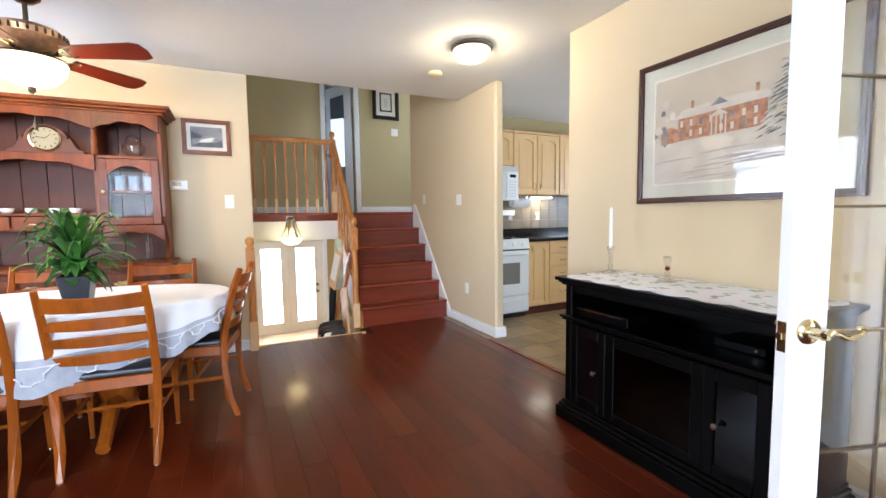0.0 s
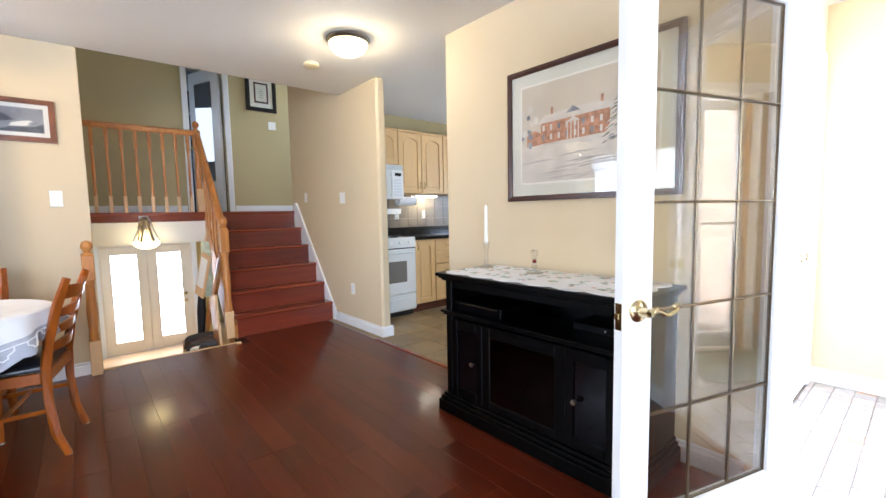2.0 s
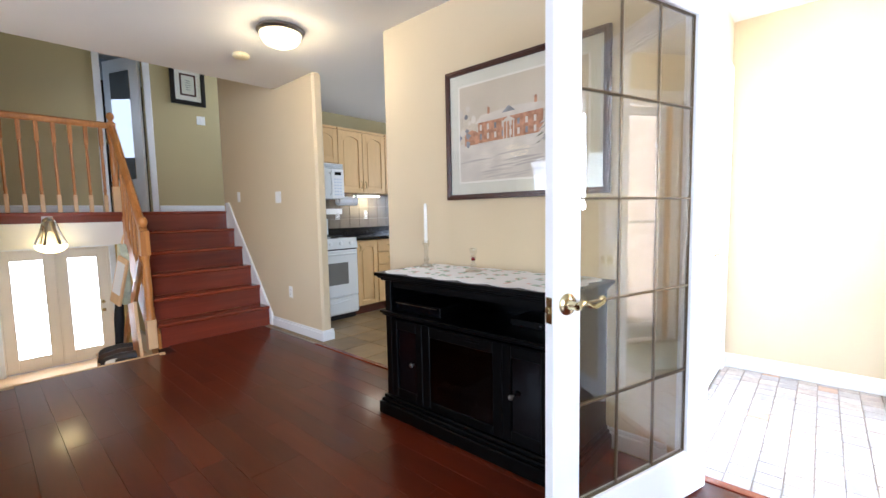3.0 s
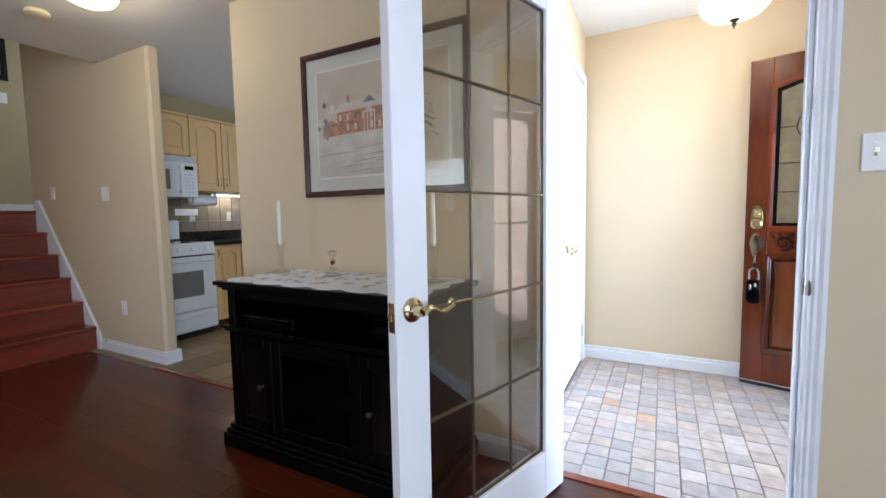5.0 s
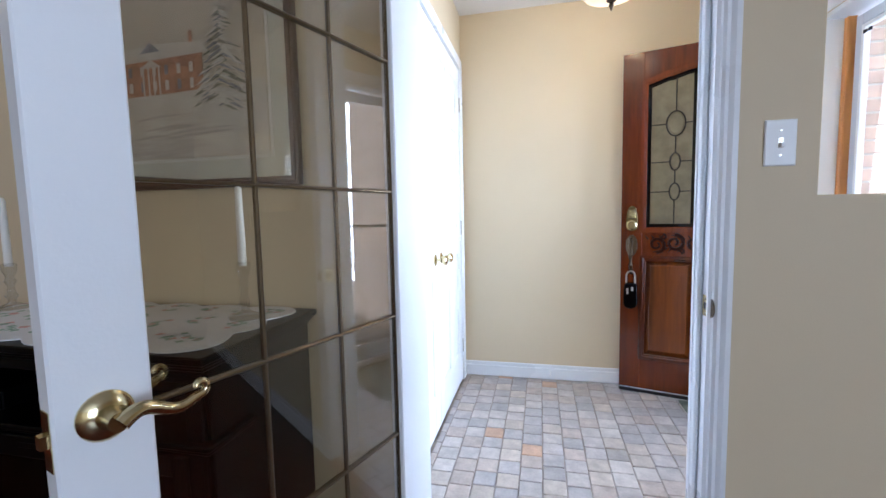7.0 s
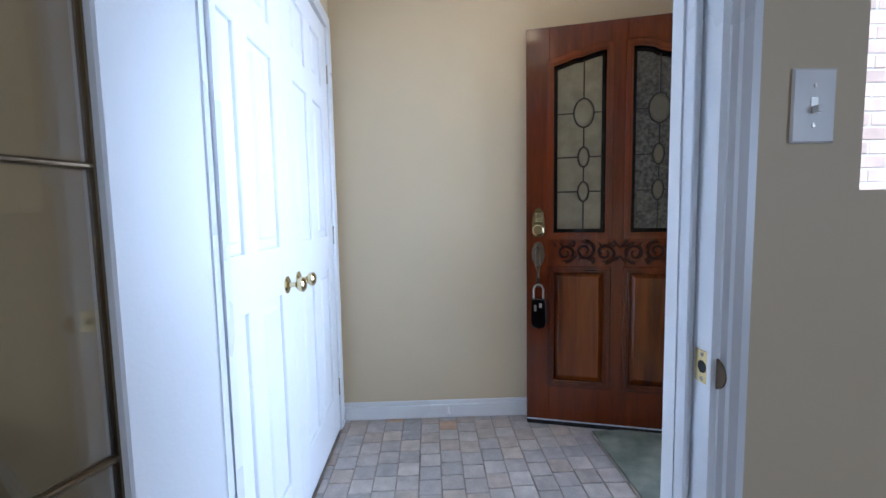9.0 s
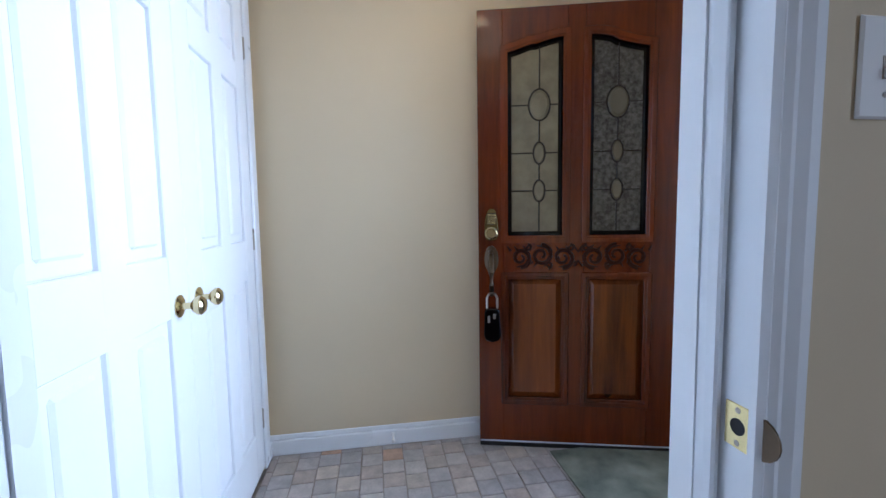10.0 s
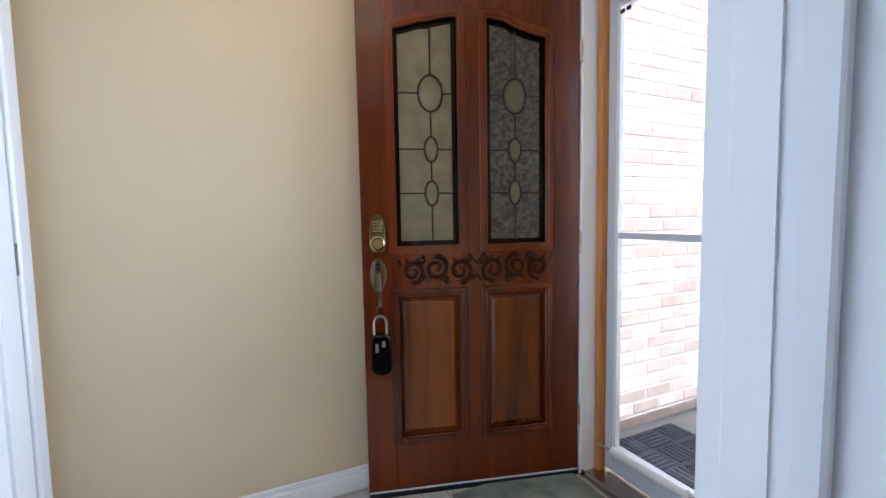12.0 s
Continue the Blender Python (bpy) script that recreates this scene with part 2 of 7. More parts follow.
def slate_mat(name, base, spread):
    """Stone tiles that differ in hue from piece to piece."""
    m = mat(name, base, 0.5, vary=0.30, scale=16, fine=90, bump=0.6, spread=spread, rough_vary=0.3)
    n, l = m.node_tree.nodes, m.node_tree.links
    info = next(k for k in n if k.type == "OBJECT_INFO")
    ramp = n.new("ShaderNodeValToRGB")
    ramp.color_ramp.interpolation = "CONSTANT"
    els = ramp.color_ramp.elements
    tones = [(0.0, srgb(196, 188, 182)), (0.25, srgb(206, 198, 190)), (0.5, srgb(188, 182, 178)), (0.7, srgb(206, 194, 180)),
             (0.84, srgb(196, 182, 170)), (0.95, srgb(212, 176, 146)), (0.98, srgb(176, 168, 160))]
    els[0].position, els[0].color = tones[0]
    els[1].position, els[1].color = tones[1]
    for pos, c in tones[2:]:
        e = els.new(pos)
        e.color = c
    jumble = n.new("ShaderNodeMath")
    jumble.operation = "MULTIPLY"
    jumble.inputs[1].default_value = 17.31
    fr = n.new("ShaderNodeMath")
    fr.operation = "FRACT"
    l.new(info.outputs["Random"], jumble.inputs[0])
    l.new(jumble.outputs[0], fr.inputs[0])
    l.new(fr.outputs[0], ramp.inputs[0])
    p = n["Principled BSDF"]
    old = p.inputs["Base Color"].links[0].from_socket
    gain = n.new("ShaderNodeMix")
    gain.data_type, gain.blend_type = "RGBA", "MULTIPLY"
    gain.inputs[0].default_value = 1.0
    l.new(old, gain.inputs[6])
    l.new(ramp.outputs[0], gain.inputs[7])
    l.new(gain.outputs[2], p.inputs["Base Color"])
    return m


M["tile"] = slate_mat("slate_floor_tile", (1.0, 1.0, 1.0, 1), 0.1)
M["ktile"] = mat("brown_slate_tile", srgb(134, 112, 76), 0.35, vary=0.25, scale=6, fine=70, bump=0.2, spread=0.2)
M["splash"] = mat("grey_beige_tile", srgb(118, 106, 88), 0.35, vary=0.1, scale=8, spread=0.12)

# ---- building helpers ----


def box(bm, x0, x1, y0, y1, z0, z1):
    v = [bm.verts.new((x, y, z)) for x in (x0, x1) for y in (y0, y1) for z in (z0, z1)]
    for f in ((0, 1, 3, 2), (4, 6, 7, 5), (0, 4, 5, 1), (2, 3, 7, 6), (0, 2, 6, 4), (1, 5, 7, 3)):
        bm.faces.new([v[i] for i in f])
    return v


def prism(bm, pts, axis, a, b):
    """Extrudes an outline of 2D points along axis 0, 1 or 2 from a to b."""
    def put(p, h):
        q = [p[0], p[1]]
        q.insert(axis, h)
        return bm.verts.new(q)
    lo, hi = [put(p, a) for p in pts], [put(p, b) for p in pts]
    k = len(pts)
    bm.faces.new(lo[::-1])
    bm.faces.new(hi)
    for i in range(k):
        bm.faces.new((lo[i], lo[(i + 1) % k], hi[(i + 1) % k], hi[i]))


def lathe(bm, prof, at=(0, 0, 0), seg=20, axis=2):
    """Turns a profile of (radius, height) about an axis."""
    rings = []
    for r, h in prof:
        ring = []
        for i in range(seg):
            a = 2 * math.pi * i / seg
            p = [math.cos(a) * max(r, 1e-4), math.sin(a) * max(r, 1e-4)]
            p.insert(axis, h)
            ring.append(bm.verts.new((p[0] + at[0], p[1] + at[1], p[2] + at[2])))
        rings.append(ring)
    for a, b in zip(rings, rings[1:]):
        for i in range(seg):
            bm.faces.new((a[i], a[(i + 1) % seg], b[(i + 1) % seg], b[i]))
    bm.faces.new(rings[0][::-1])
    bm.faces.new(rings[-1])


def tube(bm, pts, r, seg=8, flat=1.0):
    """A rod along points; r is a radius or a list of them."""
    pts = [Vector(p) for p in pts]
    rs = r if isinstance(r, (list, tuple)) else [r] * len(pts)
    rings, up = [], Vector((0.13, 0.21, 1)).normalized()
    for i, p in enumerate(pts):
        d = (pts[min(i + 1, len(pts) - 1)] - pts[max(i - 1, 0)]).normalized()
        s = d.cross(up)
        if s.length < 0.1:
            s = d.cross(Vector((1, 0, 0)))
        s.normalize()
        u = s.cross(d).normalized()
        rings.append([bm.verts.new(p + (s * math.cos(2 * math.pi * k / seg) + u * flat * math.sin(2 * math.pi * k / seg)) * rs[i]) for k in range(seg)])
    for a, b in zip(rings, rings[1:]):
        for k in range(seg):
            bm.faces.new((a[k], a[(k + 1) % seg], b[(k + 1) % seg], b[k]))
    bm.faces.new(rings[0][::-1])
    bm.faces.new(rings[-1])


def finish(bm, name, material, smooth=False, bevel=0.0):
    bmesh.ops.recalc_face_normals(bm, faces=bm.faces[:])
    if bevel:
        bmesh.ops.bevel(bm, geom=[e for e in bm.edges if e.calc_length() > bevel * 3 and len(e.link_faces) == 2 and e.calc_face_angle(0) > 0.6],
                        offset=bevel, segments=1, affect="EDGES", clamp_overlap=True)
    me = bpy.data.meshes.new(name)
    bm.to_mesh(me)
    bm.free()
    me.materials.append(material)
    if smooth:
        for p in me.polygons:
            p.use_smooth = True
        me.set_sharp_from_angle(angle=radians(38))
    return me


def part(name, bm, material, parent=None, label="", smooth=False, bevel=0.0, m=None):
    ob = new(name, finish(bm, name, material, smooth, bevel))
    if parent is not None:
        ob.parent = parent
    if m is not None:
        ob.matrix_basis = m
    if label:
        tagged(ob, label)
    return ob


def boxes(name, material, parent, items, label="", bevel=0.0, smooth=False):
    bm = bmesh.new()
    for it in items:
        box(bm, *it)
    return part(name, bm, material, parent, label, smooth, bevel)


def thing(name, m, label, category, group=""):
    ob = new(name)
    ob.empty_display_size = 0.1
    ob.matrix_basis = m
    return tagged(ob, label, category, group)


def structure(name, material, items, label="", bevel=0.0):
    bm = bmesh.new()
    for it in items:
        box(bm, *it)
    bmesh.ops.remove_doubles(bm, verts=bm.verts[:], dist=1e-5)
    seen = {}
    for f in bm.faces:
        seen.setdefault(tuple(round(c, 4) for c in f.calc_center_median()), []).append(f)
    bmesh.ops.delete(bm, geom=[f for fs in seen.values() if len(fs) > 1 for f in fs], context="FACES_ONLY")
    ob = part(name, bm, material, None, "", False, bevel)
    return tagged(ob, label or name.replace("_", " "), "", "", "structure")


def holed(x0, x1, y0, y1, z0, z1, holes, along):
    """Cells of a wall that runs along 'x' or 'y', with openings (a0, a1, z0, z1)."""
    lo, hi = (x0, x1) if along == "x" else (y0, y1)
    cuts = sorted({c for c in (lo, hi, *[h[0] for h in holes], *[h[1] for h in holes]) if lo <= c <= hi})
    zs = sorted({c for c in (z0, z1, *[h[2] for h in holes], *[h[3] for h in holes]) if z0 <= c <= z1})
    out = []
    for a, b in zip(cuts, cuts[1:]):
        for s, t in zip(zs, zs[1:]):
            if any(h[0] < (a + b) / 2 < h[1] and h[2] < (s + t) / 2 < h[3] for h in holes):
                continue
            out.append((a, b, y0, y1, s, t) if along == "x" else (x0, x1, a, b, s, t))
    return out


CEIL = 2.42
LAND = 1.235

# ---- the large structure ----
structure("ground", M["concrete"], [(-60, 60, -60, 60, -1.75, -1.55)], "pale ground around the house")
structure("wall_foyer_side", M["tan"], holed(2.21, 2.33, -2.6, 2.64, -0.02, CEIL,
          [(-0.155, 0.715, -0.02, 2.045), (-1.0, -0.376, 1.157, 2.2)], "y"), "tan painted wall between living room and foyer")
structure("wall_divider", M["tan"], [(2.285, 2.38, 3.69, 4.45, -1.5, CEIL), (2.285, 2.38, 4.45, 5.80, -1.5, CEIL), (2.285, 2.38, 4.45, 5.80, CEIL, 3.7)], "tan painted wall beside the stairs", 0.02)
structure("wall_dining", M["tan"], [(-2.82, 0.225, 4.45, 4.57, -1.55, CEIL)], "tan painted dining room wall", 0.004)
structure("wall_stairwell", M["tan"], [(0.125, 0.225, 4.57, 11.0, -1.55, 3.7)], "tan painted stairwell wall")
structure("wall_west", M["tan"], holed(-2.82, -2.7, -2.72, 4.45, -0.2, CEIL + 0.2, [(2.8, 4.3, 0.95, 2.1)], "y"), "tan painted wall with a window")
# unseen wall; its opening is placed to suit the fill lamp
structure("wall_south", M["tan"], holed(-2.7, 2.21, -2.72, -2.6, -0.2, CEIL + 0.2, [(-2.55, -0.45, 0.6, 2.15)], "x"), "tan painted wall with a wide added window, unseen")
structure("wall_foyer_north", M["tan"], holed(2.33, 3.93, 0.82, 0.94, -0.02, CEIL, [(2.40, 3.70, -0.02, 2.05)], "x"), "tan painted wall round the closet doors")
structure("wall_foyer_east", M["tan"], [(3.81, 3.93, -1.30, 0.82, -0.2, CEIL)], "tan painted foyer wall")
structure("wall_entry", M["tan"], holed(2.33, 3.81, -1.20, -1.06, -0.2, CEIL, [(2.56, 3.50, -0.2, 2.06)], "x"), "wall round the entry door")
structure("wall_closet", M["white"], [(2.33, 3.93, 1.50, 1.56, 0, CEIL), (2.33, 2.36, 0.94, 1.5, 0, CEIL), (3.87, 3.93, 0.94, 1.5, 0, CEIL)], "closet inner walls")
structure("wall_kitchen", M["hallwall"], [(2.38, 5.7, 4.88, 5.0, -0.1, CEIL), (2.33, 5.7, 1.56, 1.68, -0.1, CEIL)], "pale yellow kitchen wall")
# unseen east wall, opening added for the kitchen fill lamp
structure("wall_kitchen_east", M["hallwall"], holed(5.7, 5.82, 1.56, 5.0, -0.1, CEIL, [(2.8, 3.8, 1.0, 2.0)], "y"), "kitchen wall with an added window, unseen")
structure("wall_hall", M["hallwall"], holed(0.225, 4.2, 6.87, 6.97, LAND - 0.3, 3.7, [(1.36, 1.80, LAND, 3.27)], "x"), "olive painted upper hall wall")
# the opening in the side wall is added for the hall fill lamp
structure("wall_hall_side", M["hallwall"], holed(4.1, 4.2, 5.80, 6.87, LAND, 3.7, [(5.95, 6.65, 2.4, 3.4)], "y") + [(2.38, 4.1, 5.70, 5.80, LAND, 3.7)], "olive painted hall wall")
structure("wall_bedroom", M["bluewall"], [(0.3, 3.2, 8.9, 9.0, LAND, 3.7), (0.3, 0.4, 6.97, 8.9, LAND, 3.7), (3.1, 3.2, 6.97, 8.9, LAND, 3.7)], "pale blue bedroom walls")
structure("wall_family", M["lowwall"], holed(0.225, 4.0, 10.2, 10.32, -1.5, 1.1, [(0.36, 1.88, -1.42, 0.74)], "x") +
          [(3.9, 4.0, 5.8, 10.2, -1.5, 1.1), (1.30, 2.285, 5.69, 5.75, -1.5, 0.94)], "gold painted family room wall")
structure("ceiling", M["ceil"], [(-2.82, 2.21, -2.72, 4.40, CEIL, CEIL + 0.15), (2.21, 5.82, -1.30, 4.40, CEIL, CEIL + 0.15), (2.38, 5.82, 4.40, 5.0, CEIL, CEIL + 0.15),
          (-2.82, 2.285, 4.40, 4.45, CEIL, CEIL + 0.55)], "white painted ceiling")
structure("ceiling_upper", M["ceil"], [(-0.1, 4.2, 4.45, 9.0, 3.7, 3.8)], "white painted upper ceiling")
structure("ceiling_family", M["ceil"], [(0.225, 4.0, 6.97, 10.3, 0.94, 1.0)], "white painted family room ceiling")
structure("floor", M["gap"], [(-2.7, 2.21, -2.6, 4.45, -0.12, -0.012), (0.225, 0.26, 4.45, 4.5, -0.3, -0.012), (1.235, 2.285, 4.45, 4.72, -0.3, -0.012)], "dark cherry hardwood floor")
structure("floor_foyer", M["tilegrout"], [(2.21, 3.81, -1.06, 0.82, -0.12, -0.006), (2.36, 3.87, 0.82, 1.5, -0.12, -0.006)], "tiled foyer floor")
structure("floor_kitchen", M["tilegrout"], [(2.21, 5.7, 1.68, 4.88, -0.12, -0.006)], "slate tiled kitchen floor")
structure("landing", M["tread"], [(0.225, 2.285, 5.71, 6.87, LAND - 0.10, LAND), (2.285, 4.1, 5.80, 6.87, LAND - 0.10, LAND), (0.3, 3.2, 6.97, 8.9, LAND - 0.1, LAND),
          (0.225, 1.25, 5.66, 5.71, LAND - 0.035, LAND)], "cherry wood upper landing", 0.004)
structure("beam", M["ceil"], [(0.225, 1.30, 5.69, 5.80, 0.94, LAND - 0.1), (0.225, 4.0, 5.80, 6.97, 0.90, LAND - 0.1)], "white beam under the landing")
structure("floor_family", M["oaklight"], [(0.225, 4.0, 4.5, 11.5, -1.5, -1.40)], "pale wood family room floor")
structure("porch_ceiling", M["white"], [(2.33, 4.2, -1.55, -1.30, 2.5, 2.6)], "white porch ceiling")
structure("porch", M["concrete"], [(2.33, 3.79, -4.5, -1.20, -0.30, -0.09)], "concrete porch floor")
structure("roof", M["shade"], [(-3.95, 6.2, -1.35, 11.5, 3.82, 3.92), (-3.95, 2.33, -2.9, -1.35, 2.62, 2.70)], "house roof")
# unseen overhang, added to keep direct sun out of the west window
structure("eaves", M["white"], [(-4.05, -2.82, -3.0, 5.0, 2.45, 2.55)], "unseen white overhang added to shade the window")

# ---- trim, doors and windows of the setting ----


def trim(name, items, label="white painted trim"):
    return structure(name, M["white"], items, label, 0.006)


def skirting(name, x0, y0, x1, y1, z=0.0, side=1):
    """A baseboard in two thicknesses along a wall's foot."""
    if abs(x1 - x0) > abs(y1 - y0):
        d = 0.016 * side
        a, b = sorted((y0, y0 + d)), sorted((y0, y0 + d * 0.5))
        items = [(x0, x1, a[0], a[1], z, z + 0.075), (x0, x1, b[0], b[1], z + 0.075, z + 0.1)]
    else:
        d = 0.016 * side
        a, b = sorted((x0, x0 + d)), sorted((x0, x0 + d * 0.5))
        items = [(a[0], a[1], y0, y1, z, z + 0.075), (b[0], b[1], y0, y1, z + 0.075, z + 0.1)]
    return trim(name, items, "white painted baseboard")


skirting("baseboard", 2.21, 0.79, 2.21, 2.64, side=-1)
skirting("baseboard", 2.21, -2.6, 2.21, -0.185, side=-1)
skirting("baseboard", 2.285, 3.675, 2.285, 4.72, side=-1)
skirting("baseboard", 2.27, 3.69, 2.396, 3.69, side=-1)
skirting("baseboard", 2.38, 3.675, 2.38, 4.15, side=1)
skirting("baseboard", 2.21, 2.64, 2.33, 2.64, side=1)
skirting("baseboard", -2.7, 4.45, 0.2, 4.45, side=-1)
skirting("baseboard", 3.81, -1.0, 3.81, 0.82, side=-1)
skirting("baseboard", 3.765, 0.82, 3.794, 0.82, side=-1)
skirting("baseboard", 1.88, 6.87, 4.1, 6.87, LAND, side=-1)
skirting("baseboard", 0.225, 6.87, 1.28, 6.87, LAND, side=-1)


def casing(name, x, y0, y1, z1, out, w=0.055):
    """Moulded casing round an opening in a wall that runs along y: out is the way it stands proud."""
    bm = bmesh.new()
    prof = [(0, 0.0), (0, 0.010), (0.008, 0.015), (0.015, 0.010), (0.022, 0.016), (0.032, 0.012), (0.042, 0.020), (w, 0.020), (w, 0.0)]
    if out > 0:
        prof = [(0, 0.0), (0, 0.023), (0.004, 0.025), (0.014, 0.020), (0.02, 0.014), (0.032, 0.013), (w, 0.010), (w, 0.0)]
    for edge, sgn in ((y1, 1), (y0, -1)):
        prism(bm, [(x + out * h, edge + sgn * d) for d, h in prof], 2, 0.0, z1 + w)
    prism(bm, [(x + out * h, z1 + d) for d, h in prof], 1, y0, y1)
    return tagged(part(name, bm, M["white"]), "white moulded door casing", kind="structure")


casing("trim", 2.21, -0.133, 0.700, 2.03, -1)
casing("trim", 2.33, -0.142, 0.704, 2.03, 1)
# lining of the doorway with its stop
trim("door_frame", [(2.204, 2.336, -0.160, -0.140, 0, 2.03), (2.204, 2.336, 0.70, 0.72, 0, 2.03), (2.204, 2.336, -0.160, 0.72, 2.03, 2.05)], "white door frame lining")
trim("door_stop", [(2.252, 2.290, -0.140, -0.128, 0, 2.018), (2.252, 2.290, 0.688, 0.70, 0, 2.018), (2.252, 2.290, -0.128, 0.688, 2.018, 2.03)], "white door stop strip")
structure("threshold", M["tread"], [(2.185, 2.23, -0.140, 0.70, -0.01, 0.006)], "cherry wood threshold strip", 0.003)
structure("threshold", M["tread"], [(2.185, 2.225, 2.64, 3.68, -0.01, 0.008)], "cherry wood threshold strip", 0.003)
structure("nosing", M["oaklight"], [(0.225, 1.235, 4.50, 4.535, -0.05, 0.003)], "pale wood edge of the floor", 0.004)
# closet opening
trim("trim", [(3.70, 3.765, 0.803, 0.82, 0, 2.05), (2.335, 2.40, 0.803, 0.82, 0, 2.05), (2.335, 3.765, 0.803, 0.82, 2.05, 2.115)], "white closet casing")

plate = thing("strike_plate", pose(2.2345, -0.1400, 0.862), "brass strike plate with a dark latch hole, on the white frame", "strike plate")
bm = bmesh.new()
box(bm, -0.030, 0.013, 0.0005, 0.003, -0.028, 0.028)
part("plate", bm, M["palebrass"], plate, bevel=0.0006)
bm = bmesh.new()
lathe(bm, [(0.0105, 0.0025), (0.0105, 0.0036)], (-0.006, 0, 0), 16, 1)
part("latch_hole", bm, M["rubber"], plate, "dark latch hole")
for z in (-0.021, 0.021):
    bm = bmesh.new()
    lathe(bm, [(0.004, 0.003), (0.003, 0.0042)], (-0.006, 0, z), 10, 1)
    part("screw", bm, M["nickel"], plate)
bm = bmesh.new()
lathe(bm, [(0.026, -0.002), (0.026, 0.0008)], (-0.034, 0, 0), 20, 1)
part("lip", bm, M["bronze"], plate, "dark curved lip")


def hinge(parent, at, m=None, leaf=0.03):
    bm = bmesh.new()
    lathe(bm, [(0.004, -0.046), (0.006, -0.043), (0.006, 0.043), (0.004, 0.046)], at, 10)
    return part("hinge", bm, M["nickel"], parent, "small metal hinge")


# ---- french door ----
def lever(parent, at, side, toward):
    """A curled lever on its round rose: side is the way it stands out along y, toward the way it points along x."""
    bm = bmesh.new()
    lathe(bm, [(0.034, 0), (0.034, 0.004), (0.030, 0.009), (0.016, 0.013), (0.013, 0.03), (0.013, 0.042)], (0, 0, 0), 24, 1)
    if side < 0:
        bmesh.ops.scale(bm, vec=(1, -1, 1), verts=bm.verts)
    bmesh.ops.translate(bm, vec=at, verts=bm.verts)
    rose = part("rose", bm, M["brass"], parent, "round polished brass rose", True)
    bm = bmesh.new()
    pts, rs = [], []
    for i in range(22):
        t = i / 21
        x = toward * (t * 0.100)
        z = 0.010 * math.sin(t * math.pi * 2.0) * (1 - 0.2 * t) - 0.002
        pts.append((at[0] + x, at[1] + side * (0.044 - 0.004 * math.sin(t * 3)), at[2] + z))
        rs.append(0.0115 - 0.0045 * t)
    for i in range(12):
        a = -math.pi / 2 + i / 11 * 4.6
        r = 0.012 - 0.0006 * i
        pts.append((at[0] + toward * (0.103 + math.cos(a) * r), pts[21][1], at[2] + 0.010 + math.sin(a) * r))
        rs.append(0.0068 - 0.0001 * i)
    tube(bm, pts, rs, 10)
    part("lever", bm, M["brass"], parent, "curled polished brass lever", True)


FD_W, FD_H = 0.850, 2.0
ang = math.degrees(math.atan2(0.31, -0.95))
fdoor = thing("french_door", pose(2.155, 0.666, 0.008, 0, 0, ang), "open white french door with fifteen bevelled glass panes and dark lead strips", "door")
g0, g1, z0, z1 = 0.136, 0.736, 0.188, 1.843
part_items = {"hinge_stile": (0.0, g0, 0, 0.038, 0, FD_H), "lock_stile": (g1, FD_W, 0, 0.038, 0, FD_H),
              "bottom_rail": (g0, g1, 0, 0.038, 0, z0), "top_rail": (g0, g1, 0, 0.038, z1, FD_H)}
for nm, it in part_items.items():
    boxes(nm, M["doorwhite"], fdoor, [it], bevel=0.003)
cw, ch = (g1 - g0) / 3, (z1 - z0) / 5
pane_mesh = None
for i in range(3):
    for j in range(5):
        if pane_mesh is None:
            bm = bmesh.new()
            box(bm, 0.004, cw - 0.004, 0.016, 0.022, 0.004, ch - 0.004)
            pane_mesh = finish(bm, "pane", M["doorglass"], False, 0.0015)
        p = new("pane", pane_mesh)
        p.parent = fdoor
        p.location = (g0 + i * cw, 0, z0 + j * ch)
bm = bmesh.new()
for i in range(1, 3):
    box(bm, g0 + i * cw - 0.0035, g0 + i * cw + 0.0035, 0.013, 0.025, z0, z1)
part("upright_strip", bm, M["came"], fdoor, "thin dark metal strips", bevel=0.002)
bm = bmesh.new()
for j in range(1, 5):
    box(bm, g0, g1, 0.0115, 0.0265, z0 + j * ch - 0.0035, z0 + j * ch + 0.0035)
part("cross_strip", bm, M["came"], fdoor, "thin dark metal strips", bevel=0.002)
bm = bmesh.new()
for a, b, c, d in ((g0, g0 + 0.003, z0, z1), (g1 - 0.003, g1, z0, z1), (g0, g1, z0, z0 + 0.003), (g0, g1, z1 - 0.003, z1)):
    box(bm, a, b, 0.013, 0.025, c, d)
part("edge_strip", bm, M["came"], fdoor, "dark metal edging")
lever(fdoor, (0.795, 0.038, 0.861), 1, -1)
lever(fdoor, (0.795, 0.0, 0.861), -1, -1)
boxes("latch_plate", M["brass"], fdoor, [(FD_W - 0.0005, FD_W + 0.0015, 0.007, 0.031, 0.805, 0.885), (FD_W, FD_W + 0.010, 0.012, 0.026, 0.838, 0.856)], "brass latch plate", 0.0005)
for z in (0.2, 1.0, 1.8):
    hinge(fdoor, (-0.006, 0.0, z))


